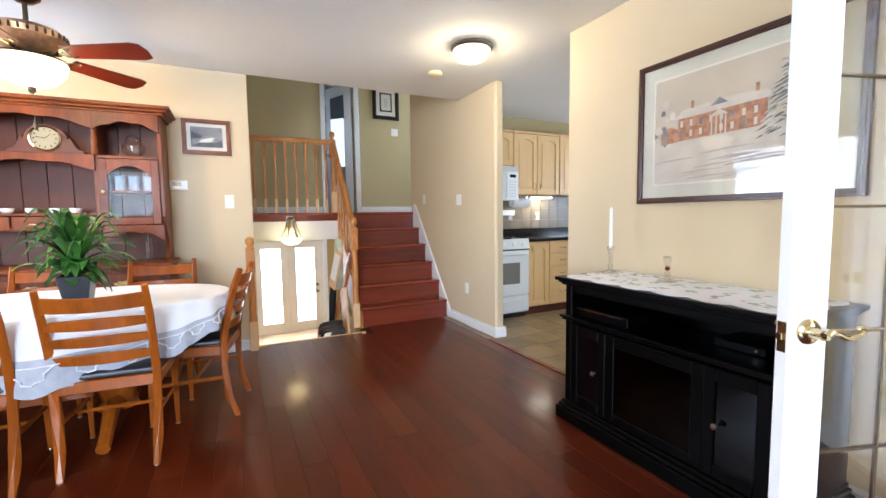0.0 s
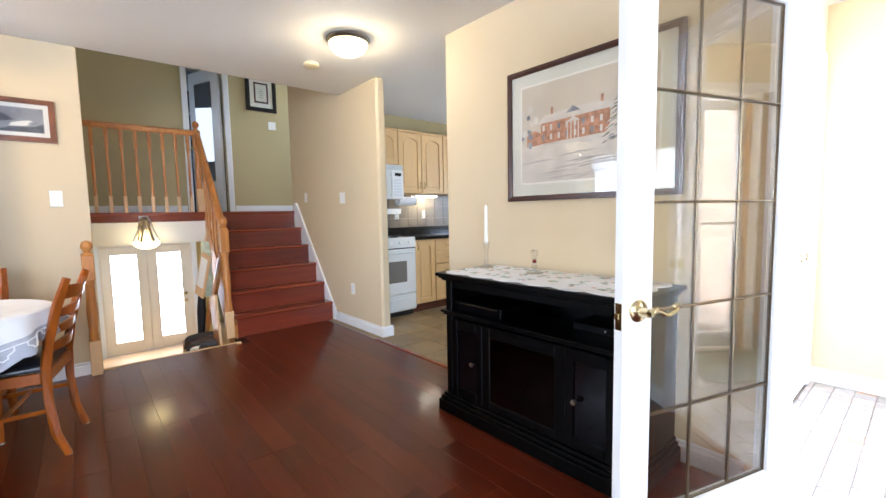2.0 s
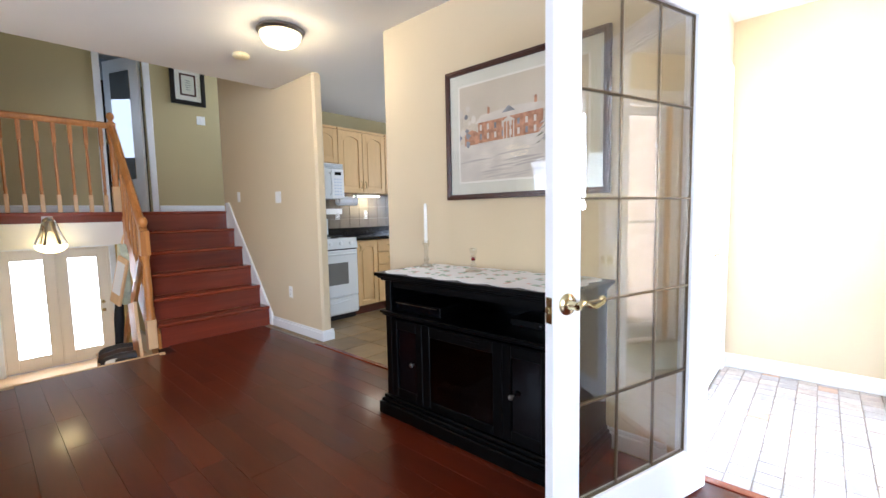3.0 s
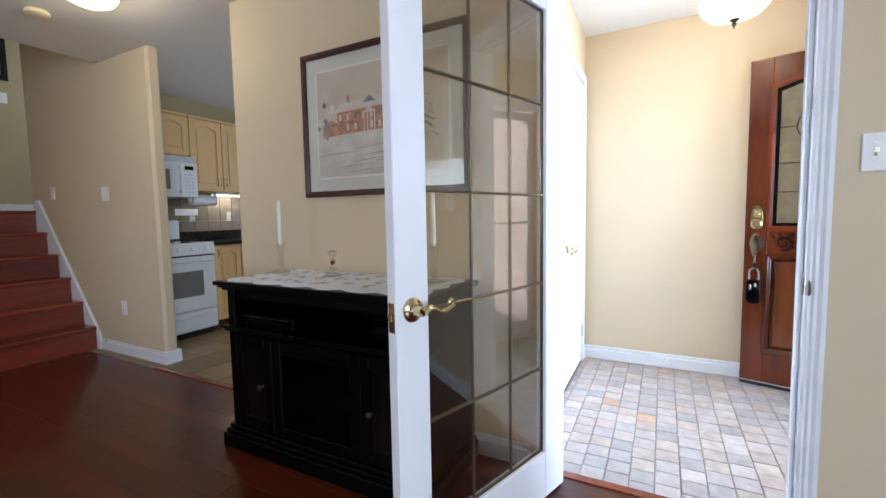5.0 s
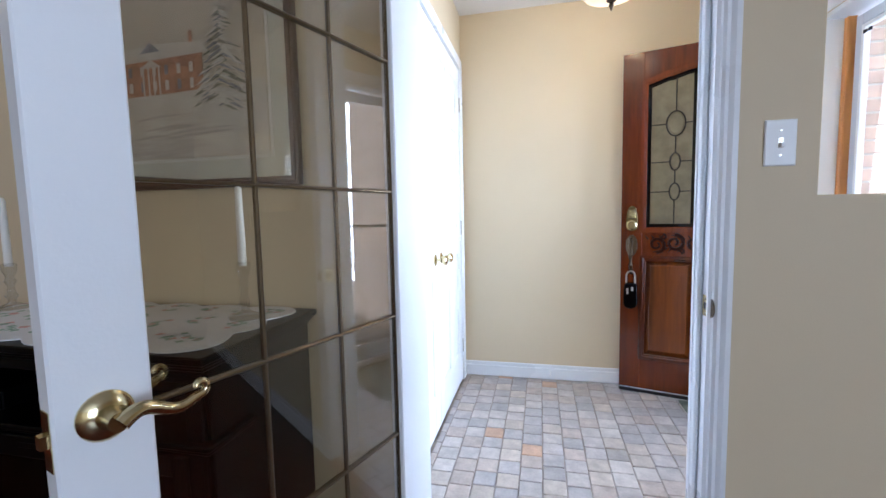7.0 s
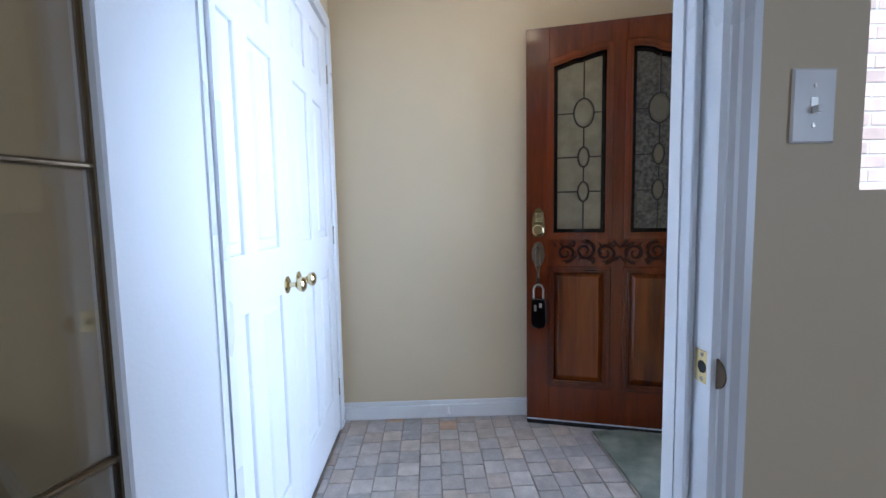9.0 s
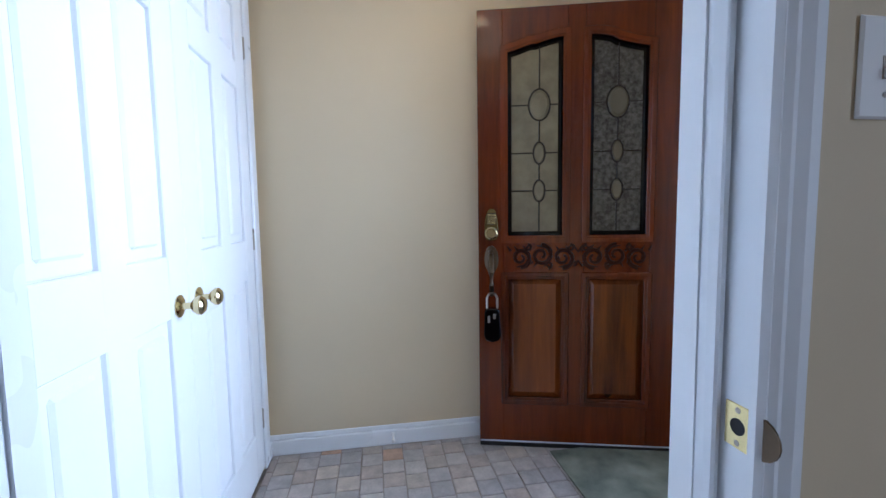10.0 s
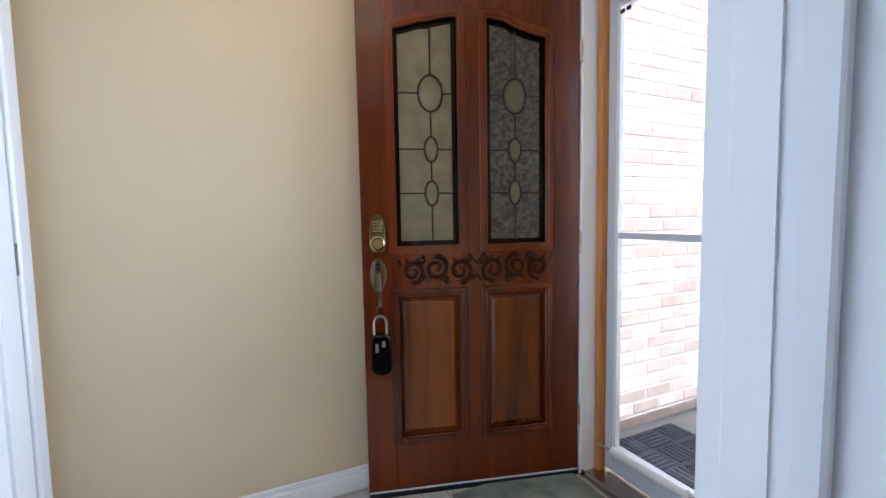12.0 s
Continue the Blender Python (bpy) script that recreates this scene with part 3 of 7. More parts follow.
# ---- closet doors ----
def panel_door(name, m, w, h, label, rows, mtl):
    d = thing(name, m, label, "door")
    st = 0.105
    xs = [(st, w / 2 - 0.045), (w / 2 + 0.045, w - st)]
    bm = bmesh.new()
    box(bm, 0, st, 0, 0.034, 0, h)
    box(bm, w - st, w, 0, 0.034, 0, h)
    box(bm, w / 2 - 0.045, w / 2 + 0.045, 0, 0.034, rows[0][0], rows[-1][1])
    edges = [0] + [v for r in rows for v in r] + [h]
    for a, b in zip(edges[0::2], edges[1::2]):
        box(bm, st, w - st, 0.0002, 0.0338, a, b)
    part("frame", bm, mtl, d, bevel=0.003)
    for x0, x1 in xs:
        for a, b in rows:
            bm = bmesh.new()
            box(bm, x0 - 0.002, x1 + 0.002, 0.010, 0.024, a - 0.002, b + 0.002)
            v = box(bm, x0 + 0.03, x1 - 0.03, 0.002, 0.032, a + 0.03, b - 0.03)
            part("panel", bm, mtl, d, bevel=0.007)
    return d


def round_knob(parent, at, way):
    bm = bmesh.new()
    lathe(bm, [(0.030, 0), (0.030, 0.003), (0.022, 0.007), (0.009, 0.010), (0.009, 0.030), (0.018, 0.036), (0.0255, 0.047), (0.0255, 0.055), (0.018, 0.063), (0.004, 0.066)], (0, 0, 0), 20, 1)
    if way < 0:
        bmesh.ops.scale(bm, vec=(1, -1, 1), verts=bm.verts)
    bmesh.ops.translate(bm, vec=at, verts=bm.verts)
    part("knob", bm, M["brass"], parent, "round polished brass knob", True)


rows6 = [(0.20, 0.86), (1.02, 1.62), (1.72, 1.93)]
for k, (x0, x1) in enumerate(((2.40, 3.048), (3.052, 3.70))):
    d = panel_door("closet_door", pose(x0, 0.815, 0.012), x1 - x0, 2.03, "closed white six-panel closet door with a brass knob", rows6, M["doorwhite"])
    round_knob(d, ((x1 - x0 - 0.06) if k == 0 else 0.06, 0.0, 0.885), -1)
    for z in (0.225, 1.02, 1.81):
        hinge(d, ((x1 - x0 + 0.004) if k else -0.004, -0.002, z))

# ---- entry door ----
ED_W = 0.90
u = (0.265, 0.964)
edoor = thing("entry_door", pose(3.525, -1.06, 0.018, 0, 0, math.degrees(math.atan2(u[1], u[0]))),
              "open mahogany entry door with leaded glass, carved band and raised panels", "door")
# the face towards the room is at +y of the door
T = 0.045
LX, RX = (0.495, 0.785), (0.128, 0.418)


def arch_top(x0, x1, rise_at_high, z_low, z_high):
    """The curved head of a light: low at the outer edge, high at the inner edge."""
    pts = []
    for i in range(13):
        t = i / 12
        s = t * t * (3 - 2 * t)
        bump = math.sin(t * math.pi) * 0.012
        z = z_low + (z_high - z_low) * (s if rise_at_high else 1 - s) + (bump if 0.5 < t < 1.0 else bump * 0.3)
        pts.append((x0 + (x1 - x0) * t, z))
    return pts


def frame_ring(bm, outer, inner, axis, a, b):
    k = len(outer)
    def put(p, h):
        q = [p[0], p[1]]
        q.insert(axis, h)
        return bm.verts.new(q)
    o0, o1 = [put(p, a) for p in outer], [put(p, b) for p in outer]
    i0, i1 = [put(p, a) for p in inner], [put(p, b) for p in inner]
    for i in range(k):
        j = (i + 1) % k
        bm.faces.new((o1[i], o1[j], i1[j], i1[i]))
        bm.faces.new((o0[j], o0[i], i0[i], i0[j]))
        bm.faces.new((o0[i], o0[j], o1[j], o1[i]))
        bm.faces.new((i0[j], i0[i], i1[i], i1[j]))


def inset(pts, d):
    out, k = [], len(pts)
    for i in range(k):
        p0, p1, p2 = (Vector(pts[(i + s) % k]) for s in (-1, 0, 1))
        a, b = (p1 - p0).normalized(), (p2 - p1).normalized()
        n = Vector((-a.y, a.x)) + Vector((-b.y, b.x))
        if n.length < 1e-6:
            n = Vector((-a.y, a.x))
        n.normalize()
        c = max(0.4, n.dot(Vector((-a.y, a.x))))
        out.append(tuple(p1 + n * (d / c)))
    return out


DZ = 0.018


def light_outline(x, high_right):
    """Counter-clockwise outline in (x, z)."""
    top = arch_top(x[0], x[1], high_right, 1.865 - DZ, 1.925 - DZ)
    return [(x[0], 1.000 - DZ), (x[1], 1.000 - DZ)] + top[::-1]


lights = [light_outline(LX, False), light_outline(RX, True)]
bm = bmesh.new()
H = 2.02
box(bm, 0, RX[0], 0, T, 0, H)
box(bm, LX[1], ED_W, 0, T, 0, H)
box(bm, RX[1], LX[0], 0, T, 0.20, H)
box(bm, RX[0], LX[1], 0.0003, T - 0.0003, 0, 0.20)
box(bm, RX[0], RX[1], 0.0003, T - 0.0003, 0.825, 1.000 - DZ)
box(bm, LX[0], LX[1], 0.0003, T - 0.0003, 0.825, 1.000 - DZ)
for x, hr in ((LX, False), (RX, True)):
    top = arch_top(x[0], x[1], hr, 1.865 - DZ, 1.925 - DZ)
    prism(bm, top + [(x[1], H), (x[0], H)], 1, 0.0004, T - 0.0004)
part("frame", bm, M["entry"], edoor, "reddish varnished door frame", bevel=0.002)
# darker jewel colour for the shaded right light
M["shadeoval"] = mat("shaded_grey_jewel", srgb(98, 92, 74), 0.08, vary=0.1, bump=0.0)
for pts in lights:
    bm = bmesh.new()
    frame_ring(bm, inset(pts, -0.012), inset(pts, 0.012), 1, T - 0.002, T + 0.012)
    frame_ring(bm, inset(pts, 0.008), inset(pts, 0.022), 1, T - 0.012, T + 0.006)
    frame_ring(bm, inset(pts, -0.01), inset(pts, 0.014), 1, -0.010, 0.004)
    part("light_moulding", bm, M["entry"], edoor, "curved varnished moulding", bevel=0.003)
    bm = bmesh.new()
    frame_ring(bm, inset(pts, 0.018), inset(pts, 0.040), 1, T * 0.45, T * 0.60)
    part("light_border", bm, M["blackglass"], edoor, "black border of the glass")
    bm = bmesh.new()
    prism(bm, inset(pts, 0.034), 1, T * 0.42, T * 0.52)
    # left light gets the paler colour, right light the shaded one
    glazing = part("glass_light", bm, M["leadglass"] if pts[0][0] > 0.4 else M["shadeglass"], edoor, "textured leaded glass, reflected wall and shade in its grey")
    x0, x1 = pts[0][0], pts[1][0]
    cx = 0.619 if x0 > 0.4 else 0.273
    bm = bmesh.new()
    ovals = ((1.598, 0.048, 0.070), (1.382, 0.026, 0.049), (1.210, 0.026, 0.049))
    yy = T * 0.55
    cuts = [(1.018, 1.161), (1.259, 1.333), (1.431, 1.528), (1.668, 1.852)]
    for a, b in cuts:
        tube(bm, [(cx, yy, a), (cx, yy, b)], 0.0036, 6)
    for z, rx, rz in ovals:
        tube(bm, [(cx + rx * math.cos(k * math.pi / 12), yy, z + rz * math.sin(k * math.pi / 12)) for k in range(25)], 0.004, 6)
        tube(bm, [(x0 + 0.036, yy, z), (cx - rx, yy, z)], 0.0032, 6)
        tube(bm, [(cx + rx, yy, z), (x1 - 0.036, yy, z)], 0.0032, 6)
    part("lead_lines", bm, M["lead"], edoor, "dark lead lines with three ovals", True)
    for z, rx, rz in ovals:
        bm = bmesh.new()
        lathe(bm, [(1.0, 0.0), (0.78, 1.0)], (0, 0, 0), 24, 1)
        bmesh.ops.scale(bm, vec=(rx * 0.96, 0.005, rz * 0.96), verts=bm.verts)
        bmesh.ops.translate(bm, vec=(cx, T * 0.52, z), verts=bm.verts)
        part("oval_bevel", bm, M["leadglass"] if pts[0][0] > 0.4 else M["shadeoval"], edoor, "bevelled oval glass jewel")
for x in (LX, RX):
    rect = [(x[0], 0.205), (x[1], 0.205), (x[1], 0.822), (x[0], 0.822)]
    bm = bmesh.new()
    frame_ring(bm, inset(rect, -0.010), inset(rect, 0.012), 1, T - 0.002, T + 0.010)
    frame_ring(bm, inset(rect, 0.008), inset(rect, 0.024), 1, T - 0.014, T + 0.004)
    frame_ring(bm, inset(rect, -0.010), inset(rect, 0.012), 1, -0.010, 0.004)
    part("panel_moulding", bm, M["entry"], edoor, "mitred varnished moulding", bevel=0.003)
    bm = bmesh.new()
    box(bm, x[0] - 0.002, x[1] + 0.002, 0.012, T - 0.018, 0.19, 0.83)
    lo = [(x[0] + 0.026, 0.231), (x[1] - 0.026, 0.231), (x[1] - 0.026, 0.796), (x[0] + 0.026, 0.796)]
    hi = inset(lo, 0.022)
    a = [bm.verts.new((p[0], T - 0.017, p[1])) for p in lo]
    b = [bm.verts.new((p[0], T - 0.004, p[1])) for p in hi]
    for i in range(4):
        bm.faces.new((a[i], a[(i + 1) % 4], b[(i + 1) % 4], b[i]))
    bm.faces.new(b)
    part("raised_panel", bm, M["entrypanel"], edoor, "brown raised panel")
# carved scroll band, a shallow tray with scrolls standing in it
bm = bmesh.new()
cz = 0.906


def scroll(bm, cx, cz, r, turns, start, hand, y, thick):
    pts, rs = [], []
    n = int(16 * turns)
    for i in range(n + 1):
        t = i / n
        a = start + hand * t * turns * 2 * math.pi
        rr = r * (1 - 0.78 * t)
        pts.append((cx + math.cos(a) * rr, y, cz + math.sin(a) * rr))
        rs.append(thick * (1 - 0.45 * t))
    tube(bm, pts, rs, 6)


mid = 0.443
for s in (-1, 1):
    for k, (d, r) in enumerate(((0.070, 0.050), (0.168, 0.050), (0.262, 0.046))):
        up = 1 if k % 2 else -1
        hand = s * up
        scroll(bm, mid + s * d, cz + up * 0.006, r, 1.45, math.pi * up * 0.5, hand, T, 0.0105)
        scroll(bm, mid + s * (d - 0.034), cz - up * 0.040, 0.016, 1.1, -math.pi * up * 0.5, -hand, T, 0.007)
        tube(bm, [(mid + s * (d - r), T, cz - up * 0.006), (mid + s * (d - r * 0.6), T, cz + 0.042 * up), (mid + s * (d + r * 0.4), T, cz + 0.050 * up)], [0.004, 0.008, 0.002], 6)
        for q in (-0.6, 0.3, 1.0):
            tube(bm, [(mid + s * (d + r * q), T, cz - 0.026 * up), (mid + s * (d + r * (q + 0.35)), T, cz - 0.050 * up)], [0.0065, 0.0015], 6)
for q in range(16):
    xx = mid - 0.28 + 0.56 * q / 15
    zz = cz + 0.040 * math.sin(q / 15 * math.pi * 6)
    tube(bm, [(xx, T, zz), (xx + 0.014 * (1 if q % 2 else -1), T, zz + 0.017 * (1 if zz > cz else -1))], [0.007, 0.001], 6)
tube(bm, [(mid - 0.022, T, cz + 0.050), (mid, T, cz + 0.022), (mid + 0.022, T, cz + 0.050)], 0.006, 6)
tube(bm, [(mid - 0.020, T, cz - 0.046), (mid, T, cz - 0.020), (mid + 0.020, T, cz - 0.046)], 0.006, 6)
part("carving", bm, M["carve"], edoor, "dark carved leaf scrolls", True)
# keypad
bm = bmesh.new()
out = [(0.839 + (0.030 - 0.007 * math.sin(a)) * math.copysign(abs(math.cos(a)) ** 0.6, math.cos(a)), 1.056 + 0.073 * math.copysign(abs(math.sin(a)) ** 0.75, math.sin(a))) for a in [k * math.pi / 16 for k in range(32)]]
prism(bm, out, 1, T, T + 0.018)
pad = part("keypad", bm, M["oldbrass"], edoor, "brass keypad deadbolt", True, 0.003)
boxes("button_field", M["bronze"], pad, [(0.820, 0.859, T + 0.0178, T + 0.0192, 1.056, 1.110)], "dark button field", 0.001)
for i in range(3):
    for j in range(4):
        bm = bmesh.new()
        box(bm, 0.822 + i * 0.0125, 0.831 + i * 0.0125, T + 0.0192, T + 0.022, 1.060 + j * 0.0122, 1.068 + j * 0.0122)
        part("button", bm, M["palebrass"], pad, "pale brass button", bevel=0.001)
bm = bmesh.new()
lathe(bm, [(0.028, T + 0.016), (0.029, T + 0.026), (0.023, T + 0.032), (0.020, T + 0.026), (0.013, T + 0.026), (0.012, T + 0.031), (0.0, T + 0.031)], (0.840, 0, 1.017), 24, 1)
part("cylinder_ring", bm, M["brass"], pad, "round key cylinder", True)
# handle set
bm = bmesh.new()
lathe(bm, [(0.033, T), (0.033, T + 0.005), (0.027, T + 0.009), (0.022, T + 0.012), (0.006, T + 0.014)], (0.840, 0, 0.893), 24, 1)
bmesh.ops.scale(bm, vec=(1, 1, 1.95), verts=bm.verts, space=Matrix.Translation((0, 0, -0.893)))
part("handle_plate", bm, M["bronze"], edoor, "dark bronze escutcheon", True)
bm = bmesh.new()
tube(bm, [(0.842, T + 0.008, 0.915), (0.842, T + 0.030, 0.915), (0.842, T + 0.052, 0.895), (0.841, T + 0.058, 0.84), (0.840, T + 0.052, 0.78), (0.840, T + 0.024, 0.738), (0.840, T, 0.725)],
     [0.010, 0.011, 0.012, 0.014, 0.011, 0.009, 0.010], 12)
part("pull", bm, M["bronze"], edoor, "curved bronze pull handle", True)
bm = bmesh.new()
tube(bm, [(0.842, T + 0.010, 0.930), (0.842, T + 0.034, 0.936), (0.842, T + 0.050, 0.930)], [0.008, 0.012, 0.009], 8, 0.5)
part("thumb_latch", bm, M["bronze"], edoor, "small bronze thumb latch", True)
lock = thing("lock_box", pose(3.525, -1.06, 0.018, 0, 0, math.degrees(math.atan2(u[1], u[0]))) @ pose(0.838, T + 0.05, 0.712) @ Matrix.Scale(1.18, 4), "black padlock key safe hanging on the door handle", "lock box")
bm = bmesh.new()
tube(bm, [(-0.020, 0, -0.035), (-0.020, 0, 0.005), (-0.013, 0, 0.020), (0, 0, 0.026), (0.013, 0, 0.020), (0.020, 0, 0.005), (0.020, 0, -0.035)], 0.0045, 8)
part("shackle", bm, M["nickel"], lock, "shiny steel shackle", True)
bm = bmesh.new()
prism(bm, [(-0.030, -0.045), (-0.022, -0.034), (0.022, -0.034), (0.030, -0.045), (0.033, -0.14), (0.026, -0.158), (0, -0.166), (-0.026, -0.158), (-0.033, -0.14)], 1, -0.022, 0.022)
body = part("body", bm, M["blackglass"], lock, "glossy black body", False, 0.004)
# bright slips put the body's glints into the shape
boxes("glint_plate", M["nickel"], body, [(-0.014, -0.003, 0.022, 0.024, -0.072, -0.052), (0.008, 0.018, 0.022, 0.024, -0.088, -0.060)], "small steel slip standing in for a glint", 0.001)
# door bottom sweep
boxes("sweep", M["rubber"], edoor, [(0.002, ED_W - 0.002, -0.004, T + 0.008, -0.016, 0.003)], "black rubber sweep")
boxes("sweep_rail", M["alu"], edoor, [(0.002, ED_W - 0.002, T + 0.001, T + 0.006, 0.004, 0.010)], "metal sweep rail", 0.001)
for z in (0.25, 1.0, 1.78):
    hinge(edoor, (-0.004, T, z))
# frame of the entry and storm door
trim("door_frame", [(3.475, 3.50, -1.20, -1.055, -0.02, 2.035), (2.56, 2.585, -1.20, -1.055, -0.02, 2.035), (2.56, 3.50, -1.20, -1.055, 2.035, 2.06)], "white entry door frame")
structure("door_frame_wood", M["oak"], [(3.445, 3.474, -1.175, -1.135, -0.02, 2.03), (2.586, 2.60, -1.175, -1.135, -0.02, 2.03)], "brown wood strip of the entry frame", 0.003)
structure("door_sill", M["nickel"], [(2.585, 3.475, -1.20, -1.05, -0.09, 0.006), (2.585, 3.475, -1.075, -1.06, 0.0062, 0.018)], "metal door sill", 0.002)
trim("trim", [(3.505, 3.57, -1.06, -1.042, 0, 2.12), (2.49, 2.555, -1.06, -1.042, 0, 2.12), (2.555, 3.505, -1.06, -1.042, 2.06, 2.12)], "white entry casing")
storm = thing("storm_door", pose(2.60, -1.198, 0.02), "closed pale aluminium storm door with clear glass", "door")
SW, SH = 0.845, 2.0
boxes("frame", M["alu"], storm, [(0, 0.028, 0, 0.03, 0, SH), (SW - 0.045, SW, 0, 0.03, 0, SH), (0.028, SW - 0.045, 0, 0.03, 0, 0.10), (0.028, SW - 0.045, 0, 0.03, SH - 0.05, SH)], "pale aluminium frame", 0.003)
boxes("inner_frame", M["white"], storm, [(0.03, 0.046, 0.008, 0.036, 0.105, SH - 0.055), (SW - 0.063, SW - 0.047, 0.008, 0.036, 0.105, SH - 0.055), (0.046, SW - 0.063, 0.008, 0.036, 0.105, 0.122), (0.046, SW - 0.063, 0.008, 0.036, SH - 0.072, SH - 0.055)], "white sash frame", 0.002)
boxes("cross_bar", M["alu"], storm, [(0.046, SW - 0.063, 0.006, 0.034, 1.012, 1.036)], "grey cross bar", 0.002)
for a, b in ((0.122, 1.012), (1.036, SH - 0.072)):
    g = boxes("pane", M["glass"], storm, [(0.046, SW - 0.063, 0.018, 0.022, a, b)])
    g.visible_shadow = False
boxes("clip", M["rubber"], storm, [(SW - 0.085, SW - 0.064, 0.034, 0.040, SH - 0.10, SH - 0.085), (SW - 0.115, SW - 0.095, 0.034, 0.040, SH - 0.10, SH - 0.085)], "small black clips", 0.001)
closer = thing("door_closer", pose(3.375, -1.118, 0.150), "white tube door closer across the storm door", "door closer")
bm = bmesh.new()
tube(bm, [(-0.02, 0, 0), (-0.34, -0.012, 0)], 0.017, 14)
part("tube", bm, M["plastic"], closer, smooth=True)
bm = bmesh.new()
tube(bm, [(0.045, 0.01, 0), (-0.02, 0, 0)], 0.005, 8)
part("rod", bm, M["nickel"], closer, smooth=True)
bm = bmesh.new()
tube(bm, [(-0.36, -0.012, 0), (-0.44, -0.02, 0)], 0.006, 8)
part("rod", bm, M["nickel"], closer, smooth=True)


def rug(name, m, w, d, t, mtl, label, cat="mat"):
    r = thing(name, m, label, cat)
    boxes("rug_top", mtl, r, [(-w / 2, w / 2, -d / 2, d / 2, 0, t)], bevel=t * 0.35)
    return r


M["entrymat"] = mat("grey_green_mat", srgb(132, 136, 122), 0.85, vary=0.35, scale=7, fine=240, bump=0.5, dark=srgb(92, 98, 88))
em = rug("entry_mat", pose(3.16, -0.755, 0.0), 0.86, 0.54, 0.010, M["entrymat"], "grey-green leaf patterned mat on the tiles before the door")
om = thing("outdoor_mat", pose(3.35, -1.62, -0.088), "blue-grey rubber mat with ribbed squares on the porch", "mat")
boxes("base", M["ribmat"], om, [(-0.55, 0.36, -0.34, 0.34, 0, 0.008)])
bm = bmesh.new()
for i in range(6):
    for j in range(4):
        for k in range(5):
            x, y = -0.53 + i * 0.15, -0.32 + j * 0.165
            if (i + j) % 2:
                box(bm, x, x + 0.13, y + k * 0.029, y + k * 0.029 + 0.014, 0.008, 0.014)
            else:
                box(bm, x + k * 0.027, x + k * 0.027 + 0.013, y, y + 0.14, 0.008, 0.014)
tagged(part("ribs", bm, M["ribmat"], om), kind="stuff")

# ---- pictures, switches and small wall things ----


def plate_thing(name, m, label, cat, kind="toggle", w=0.072, h=0.116):
    """A cover plate in the x-z plane that faces -y."""
    t = thing(name, m, label, cat)
    boxes("cover", M["plastic"], t, [(-w / 2, w / 2, -0.006, 0, -h / 2, h / 2)], bevel=0.0035)
    if kind == "toggle":
        boxes("well", M["nickel"], t, [(-0.0055, 0.0055, -0.0066, -0.005, -0.013, 0.013)], "grey slot")
        boxes("toggle", M["plastic"], t, [(-0.004, 0.004, -0.018, -0.006, -0.012, -0.001)], bevel=0.001)
        for z in (-0.031, 0.031):
            bm = bmesh.new()
            lathe(bm, [(0.003, -0.0074), (0.003, -0.006)], (0, 0, z), 10, 1)
            part("screw", bm, M["nickel"], t)
    elif kind == "outlet":
        for z in (-0.02, 0.02):
            o = boxes("socket", M["plastic"], t, [(-0.017, 0.017, -0.0085, -0.006, z - 0.014, z + 0.014)], bevel=0.001)
            boxes("slot", M["rubber"], o, [(-0.008, -0.006, -0.0092, -0.0085, z - 0.004, z + 0.006), (0.006, 0.008, -0.0092, -0.0085, z - 0.004, z + 0.006)])
    elif kind == "rocker":
        boxes("rocker", M["plastic"], t, [(-0.017, 0.017, -0.010, -0.006, -0.034, 0.034)], bevel=0.002)
    return t


FACE_W = (0, 0, -90)   # a plate that faces west, its x along -y
plate_thing("light_switch", pose(2.21, -0.288, 1.290, *FACE_W), "white toggle light switch on the tan wall beside the door", "switch")
plate_thing("light_switch", pose(2.285, 4.41, 1.35, *FACE_W), "white double rocker switch on the tan wall by the stairs", "switch", "rocker", 0.115)
plate_thing("light_switch", pose(2.285, 5.35, 1.39, *FACE_W), "small white switch on the wall up the stairs", "switch", "rocker")
plate_thing("wall_outlet", pose(2.285, 4.25, 0.40, *FACE_W), "white outlet low on the tan wall", "outlet", "outlet")
plate_thing("light_switch", pose(0.045, 4.45, 1.325), "white rocker switch on the dining room wall", "switch", "rocker")
plate_thing("light_switch", pose(2.45, 6.87, 2.52), "white switch under the certificate", "switch", "rocker", 0.11)
th = thing("thermostat", pose(-0.33, 4.45, 1.46), "white thermostat with a grey screen on the dining room wall", "thermostat")
boxes("case", M["plastic"], th, [(-0.075, 0.075, -0.028, 0, -0.04, 0.04)], bevel=0.006)
boxes("screen", M["came"], th, [(-0.03, 0.03, -0.030, -0.028, -0.008, 0.022)], "grey screen")


